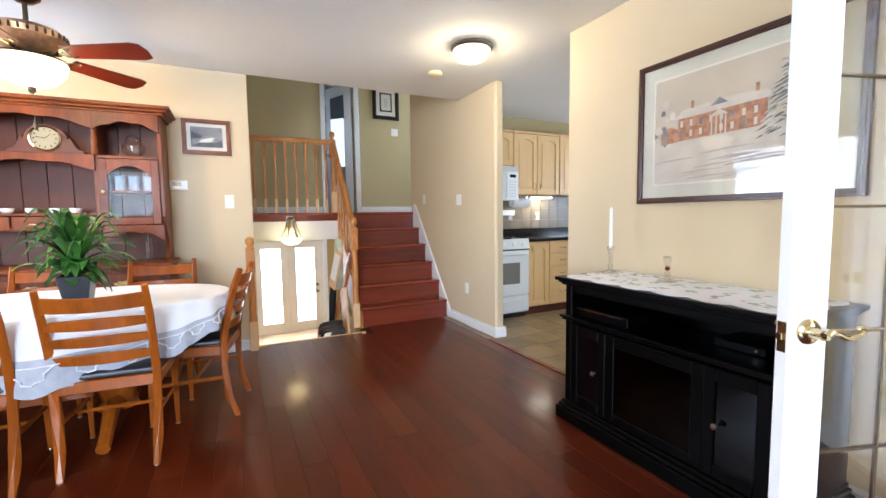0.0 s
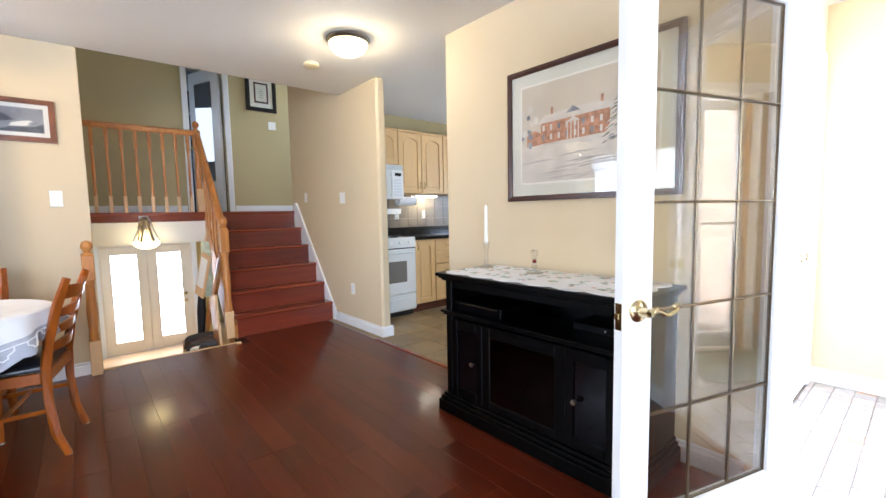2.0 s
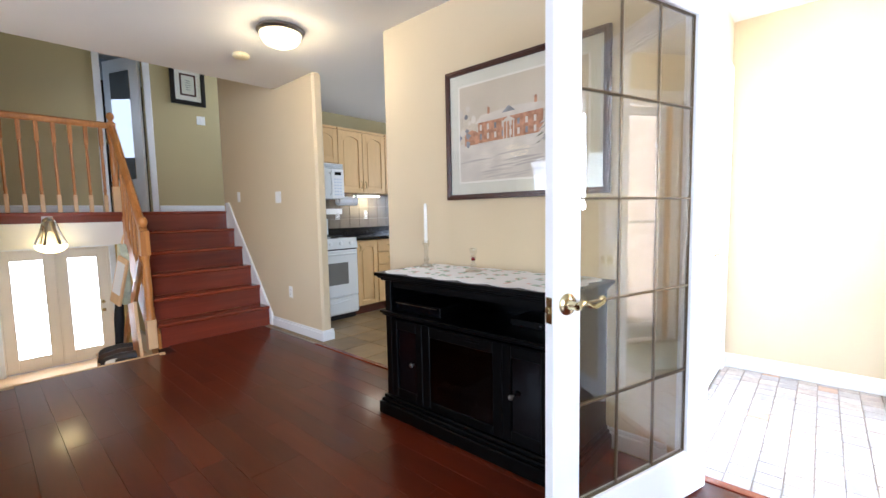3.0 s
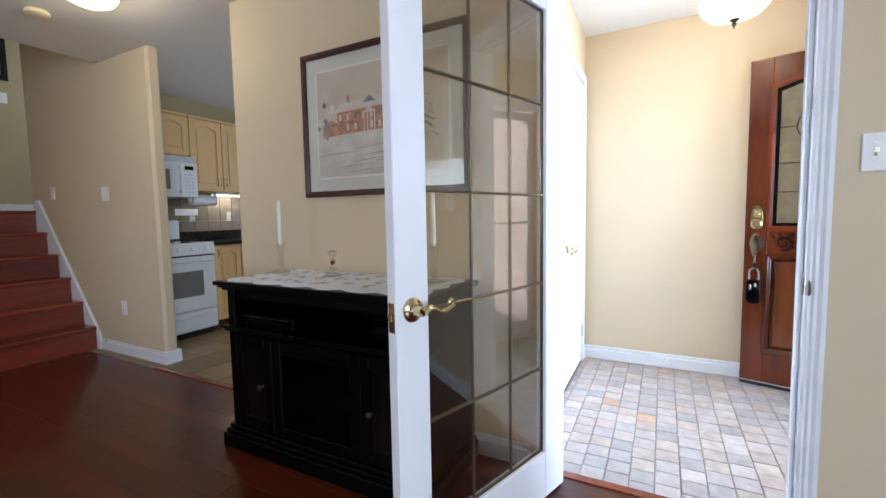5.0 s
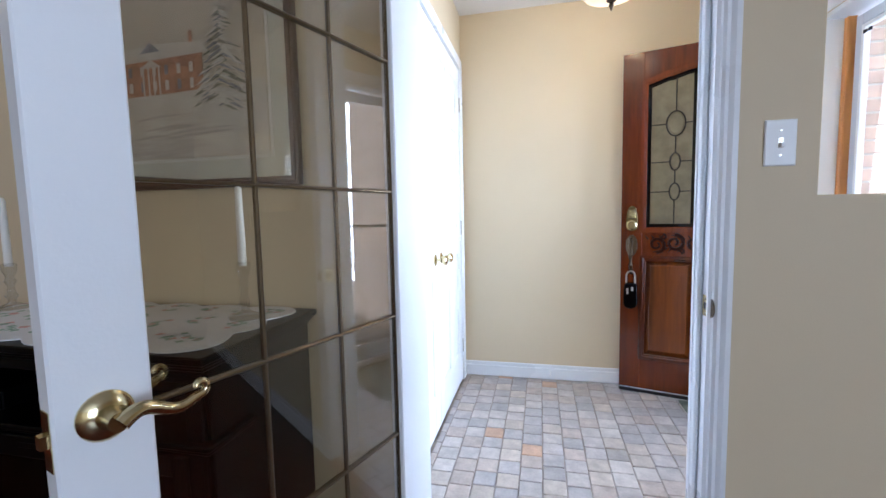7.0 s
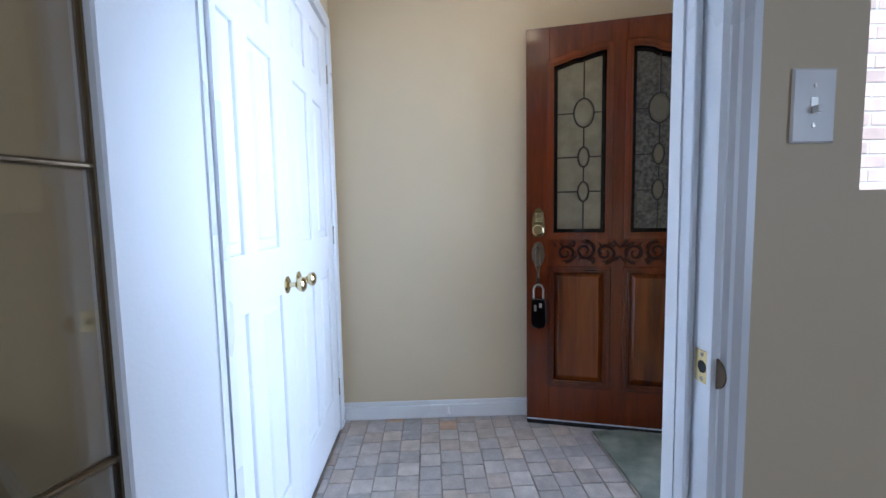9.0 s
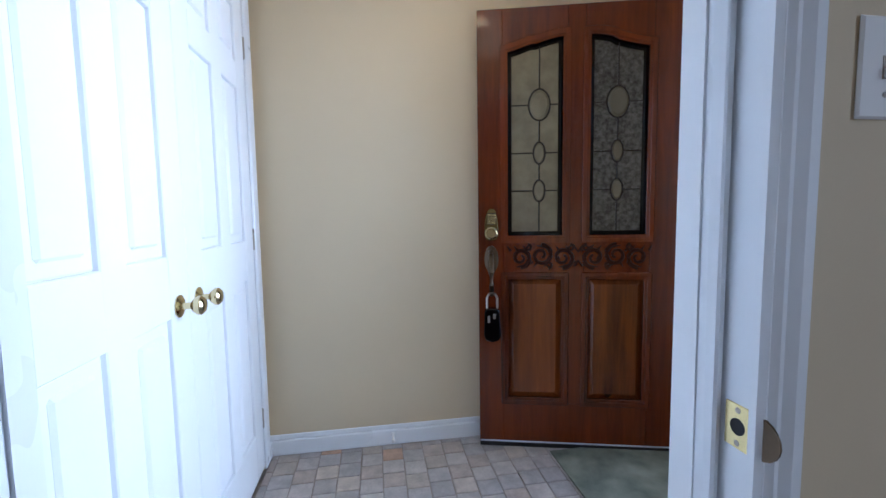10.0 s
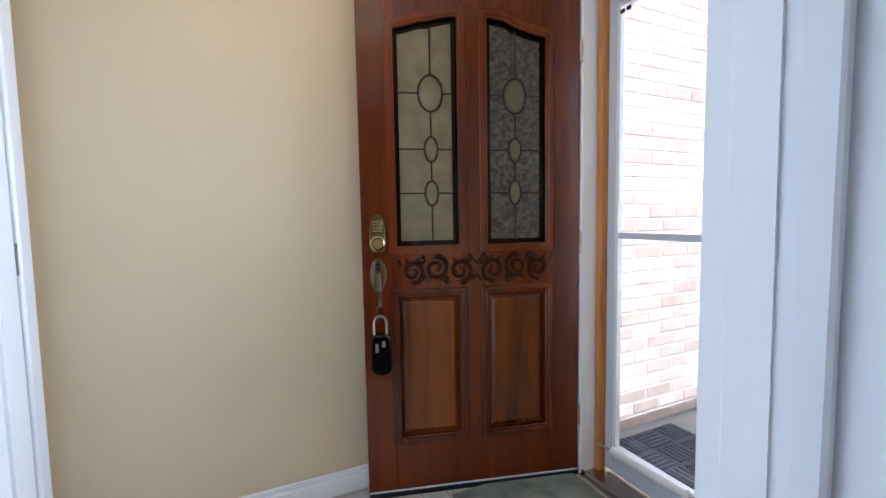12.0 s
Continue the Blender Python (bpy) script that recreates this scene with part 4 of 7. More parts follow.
def framed(name, m, w, h, fw, ft, fmat, mats, label, depth=0.025):
    """A framed picture that faces -y: mats is a list of (inset, material)."""
    t = thing(name, m, label, "picture")
    o = [(-w / 2, -h / 2), (w / 2, -h / 2), (w / 2, h / 2), (-w / 2, h / 2)]
    bm = bmesh.new()
    frame_ring(bm, o, inset(o, fw), 1, -depth, 0)
    frame_ring(bm, inset(o, fw * 0.35), inset(o, fw * 0.7), 1, -depth - 0.004, -depth + 0.002)
    part("frame", bm, fmat, t, bevel=0.002)
    y = -depth * 0.35
    for nm, d, mt in mats:
        boxes(nm, mt, t, [(-w / 2 + d, w / 2 - d, y - 0.002, y, -h / 2 + d, h / 2 - d)])
        y -= 0.0022
    g = boxes("glass", M["picglass"], t, [(-w / 2 + fw * 0.8, w / 2 - fw * 0.8, y - 0.003, y - 0.001, -h / 2 + fw * 0.8, h / 2 - fw * 0.8)])
    g.visible_shadow = False
    return t


M["picglass"] = clear("picture_glass", (1, 1, 1, 1), 0.01, 1.5, 0.05)
M["matboard"] = mat("grey_green_mat_board", srgb(214, 214, 202), 0.9, vary=0.03, scale=8, fine=300)
M["matwhite"] = mat("white_mat_board", srgb(232, 230, 222), 0.9, vary=0.02)
M["frame_dark"] = mat("dark_walnut_frame", srgb(64, 29, 16), 0.35, vary=0.25, scale=8, coat=0.2)
M["frame_black"] = mat("black_frame", srgb(22, 18, 18), 0.4, vary=0.1)
M["frame_oak"] = mat("brown_oak_frame", srgb(128, 76, 42), 0.4, vary=0.2, scale=10)
M["snow"] = mat("painted_snow", srgb(208, 202, 192), 0.9, vary=0.12, scale=9, fine=40)
M["skywash"] = mat("painted_sky", srgb(206, 196, 178), 0.9, vary=0.14, scale=4, fine=12)
M["redbrick_paint"] = mat("painted_red_brick", srgb(182, 138, 112), 0.9, vary=0.3, scale=34, fine=90)
M["pinegreen"] = mat("painted_pine", srgb(128, 130, 116), 0.9, vary=0.3, scale=40)
M["greywash"] = mat("painted_grey", srgb(140, 142, 148), 0.9, vary=0.4, scale=12)
M["snowshade"] = mat("painted_snow_shadow", srgb(182, 176, 170), 0.9, vary=0.12, scale=12)
M["darkwash"] = mat("painted_dark", srgb(88, 92, 100), 0.9, vary=0.3, scale=12)

PW, PH = 1.0, 0.76
pic = framed("framed_picture", pose(2.21, 2.055 - PW / 2, 1.612, *FACE_W), PW, PH, 0.030, 0.03, M["frame_dark"],
             [("mat_board", 0.024, M["matboard"]), ("inner_mat", 0.094, M["matwhite"]), ("print_sky", 0.106, M["skywash"])],
             "large snowy street print with a brick house in a walnut frame")
y = -0.0172
x0, x1, zb, zt = -PW / 2 + 0.107, PW / 2 - 0.107, -PH / 2 + 0.107, PH / 2 - 0.107


def flat(name, mtl, pts, parent, y):
    bm = bmesh.new()
    if parent.name == "framed_picture" and name != "painted_ground":
        pts = [(min(max(p[0] * 1.22, x0), x1), min(max(p[1] * 1.35, zb), zt)) for p in pts]
    prism(bm, pts, 1, y - 0.0006, y)
    return part(name, bm, mtl, parent)


rng = random.Random(5)
hill = [(x0 + (x1 - x0) * i / 16, -0.06 + 0.012 * math.sin(i * 1.3) + 0.02 * (i / 16)) for i in range(17)]
flat("painted_ground", M["snow"], [(x0, zb), (x1, zb)] + hill[::-1], pic, y)
flat("painted_house", M["redbrick_paint"], [(-0.21, -0.045), (0.13, -0.038), (0.13, 0.052), (-0.21, 0.040)], pic, y - 0.0008)
flat("painted_roof", M["snow"], [(-0.23, 0.038), (0.15, 0.050), (0.13, 0.078), (-0.02, 0.082), (-0.19, 0.070)], pic, y - 0.0016)
flat("painted_wing", M["redbrick_paint"], [(-0.29, -0.050), (-0.21, -0.048), (-0.21, 0.0), (-0.245, 0.015), (-0.29, 0.0)], pic, y - 0.0014)
flat("painted_gable", M["greywash"], [(-0.075, 0.062), (-0.005, 0.064), (-0.04, 0.088)], pic, y - 0.0018)
flat("painted_chimney", M["redbrick_paint"], [(-0.155, 0.070), (-0.143, 0.070), (-0.143, 0.098), (-0.155, 0.098)], pic, y - 0.0018)
flat("painted_chimney", M["redbrick_paint"], [(0.090, 0.076), (0.102, 0.076), (0.102, 0.104), (0.090, 0.104)], pic, y - 0.0018)
for i in range(8):
    for j in range(2):
        a, b = -0.20 + i * 0.041, -0.032 + j * 0.038
        flat("painted_window", M["greywash"] if (i + j) % 3 == 0 else M["snow"], [(a, b), (a + 0.012, b), (a + 0.012, b + 0.024), (a, b + 0.024)], pic, y - 0.0019)
for i in range(4):
    a = -0.07 + i * 0.018
    flat("painted_column", M["snow"], [(a, -0.044), (a + 0.005, -0.044), (a + 0.005, 0.03), (a, 0.03)], pic, y - 0.0021)
flat("painted_porch", M["snow"], [(-0.078, 0.024), (-0.004, 0.026), (-0.04, 0.046)], pic, y - 0.0022)
for k in range(150):
    cz = -0.09 + 0.25 * (k / 150)
    half = 0.085 * (1.05 - (k / 150))
    cx = 0.19 + rng.uniform(-half, half)
    s = rng.uniform(0.012, 0.026)
    cx = min(cx, x1 - s - 0.002)
    if cz + s > zt:
        continue
    d = 1 if cx > 0.19 else -1
    pts = [(cx - d * s, cz + s * 0.35), (cx - d * s * 0.3, cz + s * 0.42), (cx + d * s, cz - s * 0.30), (cx + d * s * 0.2, cz - s * 0.12)]
    flat("painted_bough", (M["pinegreen"], M["snow"], M["greywash"], M["snow"])[k % 4], pts, pic, y - 0.0024 - k * 0.00001)
for k in range(12):
    cx, cz = rng.uniform(x0 + 0.05, x0 + 0.16), rng.uniform(-0.06, 0.12)
    s = rng.uniform(0.010, 0.022)
    pts = [(cx + s * math.cos(q * math.pi / 4) * rng.uniform(0.6, 1.1), cz + s * math.sin(q * math.pi / 4) * rng.uniform(0.6, 1.1)) for q in range(8)]
    flat("painted_bush", M["greywash"] if k % 2 else M["snow"], pts, pic, y - 0.0018 - k * 0.00002)
for k in range(22):
    a = rng.uniform(x0 + 0.02, x1 - 0.3)
    b = rng.uniform(zb + 0.03, -0.09)
    flat("painted_track", M["snowshade"], [(a, b), (a + rng.uniform(0.12, 0.25), b + 0.012), (a + 0.1, b + 0.013), (a + 0.02, b + 0.005)], pic, y - 0.001 - k * 0.00003)

sp = framed("small_picture", pose(-0.10, 4.45, 1.862), 0.36, 0.29, 0.034, 0.03, M["frame_oak"],
            [("mat_board", 0.03, M["matwhite"]), ("print", 0.062, M["greywash"])], "small framed lake and mountain picture in an oak frame")
flat("painted_lake", M["matwhite"], [(-0.06, -0.045), (0.02, -0.04), (0.05, -0.028), (0.035, -0.02), (0.065, -0.008), (0.04, 0.0), (-0.01, -0.012), (-0.045, -0.025)], sp, -0.0135)
flat("painted_hill", M["darkwash"], [(-0.115, -0.02), (-0.03, -0.005), (-0.06, 0.02), (-0.115, 0.05)], sp, -0.0145)
flat("painted_shore", M["darkwash"], [(-0.115, -0.08), (0.115, -0.08), (0.115, -0.02), (0.06, -0.045), (-0.06, -0.05)], sp, -0.0145)
cert = framed("framed_certificate", pose(2.31, 6.87, 2.97), 0.43, 0.52, 0.055, 0.03, M["frame_black"],
              [("mat_board", 0.05, M["matwhite"])], "black framed certificate with a white mat on the olive wall")
framed_in = [(-0.10, -0.14), (0.10, -0.14), (0.10, 0.15), (-0.10, 0.15)]
bm = bmesh.new()
frame_ring(bm, framed_in, inset(framed_in, 0.022), 1, -0.016, -0.012)
part("inner_frame", bm, M["frame_dark"], cert)
flat("paper", M["matboard"], [(-0.078, -0.118), (0.078, -0.118), (0.078, 0.128), (-0.078, 0.128)], cert, -0.0125)
for k in range(5):
    flat("text_bar", M["darkwash"], [(-0.03, 0.06 - k * 0.03), (0.03, 0.06 - k * 0.03), (0.03, 0.066 - k * 0.03), (-0.03, 0.066 - k * 0.03)], cert, -0.014)

# ---- lamps ----


def flush_lamp(name, m, r, label):
    t = thing(name, m, label, "ceiling lamp")
    bm = bmesh.new()
    lathe(bm, [(r * 0.62, 0), (r, -0.004), (r * 1.02, -0.018), (r * 0.94, -0.03), (r * 0.90, -0.034), (r * 0.8, -0.03)], seg=36)
    part("ring", bm, M["nickel"], t, "brushed nickel ring", True)
    bm = bmesh.new()
    lathe(bm, [(r * 0.90, -0.03), (r * 0.86, -0.06), (r * 0.72, -0.09), (r * 0.42, -0.112), (0.0, -0.118)], seg=36)
    b = part("shade", bm, M["bulbglass"], t, "lit frosted glass bowl", True)
    b.visible_shadow = False
    return t


flush_lamp("ceiling_lamp", pose(1.70, 3.11, CEIL), 0.152, "round flush ceiling lamp with a lit frosted bowl and nickel ring")
bulb("ceiling_lamp_light", (1.70, 3.11, CEIL - 0.08), 7, 0.07, (1.0, 0.74, 0.40))
sd = thing("smoke_detector", pose(1.695, 3.73, CEIL), "cream round smoke detector on the ceiling", "smoke detector")
bm = bmesh.new()
lathe(bm, [(0.056, 0), (0.056, -0.008), (0.062, -0.010), (0.062, -0.022), (0.05, -0.032), (0.03, -0.034), (0.0, -0.034)], seg=24)
part("case", bm, mat("cream_plastic", srgb(222, 210, 170), 0.5, vary=0.05), sd, smooth=True)
fl = thing("foyer_lamp", pose(3.093, -0.014, CEIL), "semi-flush foyer lamp with a lit alabaster bowl and bronze finial", "ceiling lamp")
bm = bmesh.new()
lathe(bm, [(0.065, 0), (0.062, -0.02), (0.02, -0.035), (0.010, -0.05), (0.010, -0.20), (0.02, -0.21)], seg=24)
part("stem", bm, M["bronze"], fl, "bronze stem and canopy", True)
for k in range(3):
    a = k * 2.094 + 0.6
    bm = bmesh.new()
    tube(bm, [(0, 0, -0.19), (0.08 * math.cos(a), 0.08 * math.sin(a), -0.20), (0.150 * math.cos(a), 0.150 * math.sin(a), -0.235), (0.178 * math.cos(a), 0.178 * math.sin(a), -0.245)], [0.006, 0.006, 0.007, 0.012], 8)
    part("arm", bm, M["bronze"], fl, "curved bronze arm", True)
bm = bmesh.new()
lathe(bm, [(0.155, -0.235), (0.160, -0.245), (0.150, -0.28), (0.118, -0.315), (0.06, -0.336), (0.0, -0.34)], seg=32)
b = part("bowl", bm, M["litamber"], fl, "lit alabaster bowl", True)
b.visible_shadow = False
bm = bmesh.new()
lathe(bm, [(0.022, -0.334), (0.022, -0.342), (0.008, -0.35), (0.013, -0.36), (0.008, -0.370), (0.003, -0.385)], seg=16)
part("finial", bm, M["bronze"], fl, "small bronze finial", True)
bulb("foyer_lamp_light", (3.093, -0.014, CEIL - 0.22), 6, 0.06, (1.0, 0.70, 0.34))

sc = thing("wall_sconce", pose(0.668, 5.69, 0.86), "silver openwork wall lamp with a lit glass bowl under the landing", "wall lamp")
bm = bmesh.new()
lathe(bm, [(0.118, 0.03), (0.112, 0.0), (0.085, -0.028), (0.045, -0.045), (0.0, -0.05)], (0, -0.125, 0.05), 24)
b = part("bowl", bm, M["sconceglass"], sc, "lit frosted bowl", True)
b.visible_shadow = False
for k in range(6):
    a = k * math.pi / 3
    bm = bmesh.new()
    tube(bm, [(0.108 * math.cos(a), -0.125 + 0.108 * math.sin(a), 0.075), (0.06 * math.cos(a), -0.125 + 0.06 * math.sin(a), 0.20), (0.035 * math.cos(a), -0.125 + 0.035 * math.sin(a), 0.30)], [0.014, 0.012, 0.014], 6)
    part("strap", bm, M["nickel"], sc, "curved silver strap", True)
bm = bmesh.new()
lathe(bm, [(0.05, 0.29), (0.045, 0.31), (0.02, 0.33)], (0, -0.125, 0), 16)
box(bm, -0.03, 0.03, -0.13, -0.003, 0.295, 0.315)
box(bm, -0.04, 0.04, -0.015, -0.003, 0.20, 0.34)
part("bracket", bm, M["nickel"], sc, "silver bracket", True)
bulb("sconce_light", (0.668, 5.53, 0.90), 0.35, 0.08, (1.0, 0.78, 0.45))

# ---- main stairs ----
RISE, GO, Y0 = LAND / 6, 0.198, 4.70
stairs = thing("stairs", pose(0, 0, 0), "six cherry wood steps up to the landing with dark red risers", "stairs")
for k in range(6):
    ya = Y0 + k * GO
    boxes("riser", M["riser"], stairs, [(1.262, 2.262, ya + 0.004, ya + 0.022, k * RISE - (0.0 if k else 0.012), (k + 1) * RISE - 0.030)], "dark red riser board")
    if k < 5:
        boxes("tread", M["tread"], stairs, [(1.240, 2.262, ya - 0.022, ya + GO + 0.004, (k + 1) * RISE - 0.030, (k + 1) * RISE)], "cherry tread with a rounded nosing", 0.008)
boxes("top_nosing", M["tread"], stairs, [(1.240, 2.262, Y0 + 5 * GO - 0.022, 5.709, LAND - 0.030, LAND + 0.001)], "cherry nosing", 0.008)
bm = bmesh.new()
sl = RISE / GO
yb = Y0 - 0.05
prism(bm, [(yb, -0.0), (yb + 0.05, 0.0), (5.70, LAND - 0.22), (5.70, LAND + 0.10), (5.63, LAND + 0.10), (Y0 - 0.045, 0.13), (Y0 - 0.05, 0.10)], 0, 2.2625, 2.284)
part("wall_stringer", bm, M["white"], stairs, "white painted stringer", bevel=0.003)
bm = bmesh.new()
prism(bm, [(Y0, -0.3), (Y0 + 0.06, -0.3), (5.70, LAND - 0.42), (5.70, LAND - 0.05), (Y0, 0.12)], 0, 1.236, 1.260)
part("open_stringer", bm, M["oak"], stairs, "oak open stringer", bevel=0.003)
boxes("stair_side", M["tan"], stairs, [(1.270, 1.30, 4.72, 5.69, -1.4, 0.0)], "painted side of the stairs")


def newel(m, h, label, square=0.036):
    t = thing("newel_post", m, label, "newel post")
    # base in paler oak: the light falling on it is in the colour
    boxes("base", M["oaklight"], t, [(-square, square, -square, square, 0, 0.26)], "square base paled as if lit", 0.003)
    bm = bmesh.new()
    s = h / 1.19
    lathe(bm, [(0.034, 0.26), (0.028, 0.285), (0.033, 0.30), (0.026, 0.32), (0.030, 0.40), (0.034, 0.55 * s), (0.028, 0.74 * s), (0.026, 0.80 * s), (0.033, 0.82 * s), (0.028, 0.84 * s)], seg=16)
    part("turned_shaft", bm, M["oak"], t, "turned oak shaft", True)
    boxes("block", M["oak"], t, [(-0.036, 0.036, -0.036, 0.036, 0.84 * s, 1.06 * s)], "square oak block", 0.004)
    bm = bmesh.new()
    lathe(bm, [(0.034, 1.06 * s), (0.036, 1.07 * s), (0.018, 1.085 * s), (0.020, 1.095 * s), (0.035, 1.125 * s), (0.036, 1.145 * s), (0.026, 1.175 * s), (0.0, 1.19 * s)], seg=16)
    part("ball_cap", bm, M["oak"], t, "rounded cap", True)
    return t


newel(pose(1.198, 4.74, 0), 1.18, "honey oak newel post at the foot of the stairs")
newel(pose(0.185, 4.41, 0), 1.02, "honey oak newel post with a ball cap at the lower stairs", 0.034)
newel(pose(1.215, 5.745, LAND), 1.01, "honey oak newel post with a ball cap on the landing", 0.032)


def rail(name, a, b, label, w=0.03, h=0.028):
    """A moulded handrail from a to b."""
    t = thing(name, Matrix.Translation(a), label, "handrail")
    d = Vector(b) - Vector(a)
    side = Vector((-d.y, d.x, 0)).normalized()
    up = side.cross(d).normalized() * -1
    if up.z < 0:
        up = -up
    prof = [(-w, 0), (-w * 0.6, -h), (w * 0.6, -h), (w, 0), (w * 0.9, h * 0.8), (w * 0.4, h * 1.2), (-w * 0.4, h * 1.2), (-w * 0.9, h * 0.8)]
    bm = bmesh.new()
    ra = [bm.verts.new(side * p + up * q) for p, q in prof]
    rb = [bm.verts.new(d + side * p + up * q) for p, q in prof]
    for i in range(8):
        bm.faces.new((ra[i], ra[(i + 1) % 8], rb[(i + 1) % 8], rb[i]))
    bm.faces.new(ra)
    bm.faces.new(rb[::-1])
    part("rail", bm, M["oak"], t, "moulded oak rail", True)
    return t


rail("landing_rail", (0.227, 5.745, 2.105), (1.18, 5.745, 2.105), "honey oak landing rail with turned balusters")
spindle = None
for k in range(8):
    x = 0.30 + k * 0.118
    if spindle is None:
        spindle = thing("baluster", pose(x, 5.745, LAND), "turned oak baluster with a square foot paled as if lit", "baluster", "balusters of the landing")
        # paler oak stands for the light on the feet
        boxes("foot", M["oaklight"], spindle, [(-0.016, 0.016, -0.016, 0.016, 0, 0.17)], "square foot paled as if lit", 0.002)
        bm = bmesh.new()
        lathe(bm, [(0.015, 0.17), (0.010, 0.19), (0.015, 0.21), (0.011, 0.24), (0.014, 0.42), (0.011, 0.62), (0.014, 0.64), (0.010, 0.66)], seg=10)
        part("turned_shaft", bm, M["oak"], spindle, "turned oak shaft", True)
        boxes("head", M["oak"], spindle, [(-0.016, 0.016, -0.016, 0.016, 0.66, 0.842)], bevel=0.002)
    else:
        copy_thing(spindle, pose(x, 5.745, LAND))
rail("stair_rail", (1.200, 4.78, 1.06), (1.213, 5.70, 2.06), "honey oak handrail climbing beside the stairs", 0.03, 0.055)
for k in range(7):
    y = 4.86 + k * 0.125
    zb = (math.floor((y - Y0) / GO) + 1) * RISE
    zt = 1.06 + (y - 4.78) / 0.92 * 1.0 - 0.045
    b = thing("stair_baluster", pose(1.250, y, zb), "turned oak stair baluster", "baluster", "balusters of the stairs")
    boxes("foot", M["oak"], b, [(-0.016, 0.010, -0.016, 0.016, 0, 0.14)], bevel=0.002)
    bm = bmesh.new()
    lathe(bm, [(0.014, 0.14), (0.010, 0.17), (0.014, 0.2), (0.011, 0.24), (0.013, (zt - zb) * 0.5), (0.011, zt - zb - 0.2), (0.014, zt - zb - 0.18)], (-0.012, 0, 0), seg=8)
    part("turned_shaft", bm, M["oak"], b, smooth=True)
    boxes("head", M["oak"], b, [(-0.042, -0.012, -0.014, 0.014, zt - zb - 0.18, zt - zb + 0.02)], bevel=0.002)

# lower flight
low = thing("lower_stairs", pose(0, 0, 0), "pale wood steps down to the family room", "stairs")
for k in range(6):
    ya = 4.535 + k * 0.22
    z = -(k + 1) * 1.40 / 7
    boxes("tread", M["oaklight"], low, [(0.23, 1.234, ya - 0.03, ya + 0.22, z - 0.03, z)], bevel=0.006)
    boxes("riser", M["white"], low, [(0.23, 1.234, ya - 0.012, ya, z, z + 0.2 - 0.03)])
boxes("riser", M["white"], low, [(0.23, 1.234, 4.535 + 1.31, 4.535 + 1.33, -1.4, -1.23)])
rail("lower_rail", (1.185, 4.80, 0.80), (1.17, 6.0, -0.45), "honey oak handrail going down to the family room", 0.022, 0.05)

# patio doors of the family room
pd = thing("patio_doors", pose(0, 10.24, -1.40), "closed white double patio doors with frosted panes that glow like daylight", "door")
boxes("frame", M["patiopaint"], pd, [(0.362, 0.399, 0, 0.05, 0, 2.14), (1.821, 1.878, 0, 0.05, 0, 2.14), (0.399, 1.821, 0, 0.05, 2.052, 2.14), (1.101, 1.119, -0.012, 0.04, 0.01, 2.05)], "white frame and centre strip", 0.003)
for x0 in (0.40, 1.12):
    w = 0.70
    boxes("door_leaf", M["patiopaint"], pd, [(x0, x0 + 0.15, 0, 0.04, 0.01, 2.05), (x0 + w - 0.15, x0 + w, 0, 0.04, 0.01, 2.05), (x0 + 0.15, x0 + w - 0.15, 0, 0.04, 0.01, 0.24), (x0 + 0.15, x0 + w - 0.15, 0, 0.04, 1.90, 2.05)], "white door leaf", 0.004)
    # the pane itself glows, so no outdoors is needed behind it
    boxes("pane", M["daypane"], pd, [(x0 + 0.15, x0 + w - 0.15, 0.015, 0.022, 0.24, 1.90)], "frosted pane glowing in place of the daylight")
bm = bmesh.new()
lathe(bm, [(0.03, 0), (0.03, -0.02), (0.012, -0.03), (0.026, -0.06), (0.0, -0.07)], (1.72, 0, 0.9), 12, 1)
lathe(bm, [(0.03, 0), (0.03, -0.03), (0.0, -0.035)], (1.72, 0, 1.05), 12, 1)
part("knob", bm, M["brass"], pd, smooth=True)
trim("trim", [(0.29, 0.38, 10.17, 10.2, -1.40, 0.78), (1.86, 1.95, 10.17, 10.2, -1.40, 0.78), (0.38, 1.86, 10.17, 10.2, 0.68, 0.78)], "white patio door casing")
plate_thing("light_switch", pose(2.10, 10.2, -0.30), "white switch beside the patio doors", "switch", "rocker")

M["mirrorglass"] = mat("silvered_mirror", srgb(235, 235, 235), 0.03, metal=1.0, vary=0.0, bump=0.0)
# hall door, ajar, with its mirror
trim("trim", [(1.29, 1.36, 6.85, 6.87, LAND, 3.34), (1.80, 1.87, 6.85, 6.87, LAND, 3.34), (1.36, 1.80, 6.85, 6.87, 3.27, 3.34)], "white hall door casing")
hd = thing("hall_door", pose(1.79, 6.97, LAND + 0.01, 0, 0, 112), "open white hall door with a mirror on it", "door")
boxes("leaf", M["doorwhite"], hd, [(0, 0.66, 0, 0.035, 0, 2.02)], bevel=0.003)
boxes("mirror_panel", M["mirrorglass"], hd, [(0.15, 0.52, 0.036, 0.042, 0.45, 1.85)], "tall mirror with a silver look", 0.002)
round_knob(hd, (0.6, 0.035, 0.95), 1)
br = thing("bedroom_cabinet", pose(1.66, 8.05, LAND), "white cabinet with a glazed top door in the bedroom", "cabinet")
boxes("body", M["doorwhite"], br, [(0, 0.36, 0, 0.3, 0, 1.62)], bevel=0.005)
boxes("pane", M["darkpane"], br, [(0.07, 0.29, -0.008, 0.0, 0.85, 1.54)], "dark pane")
boxes("cornice", M["doorwhite"], br, [(-0.015, 0.375, -0.015, 0.3, 1.62, 1.65)], bevel=0.004)
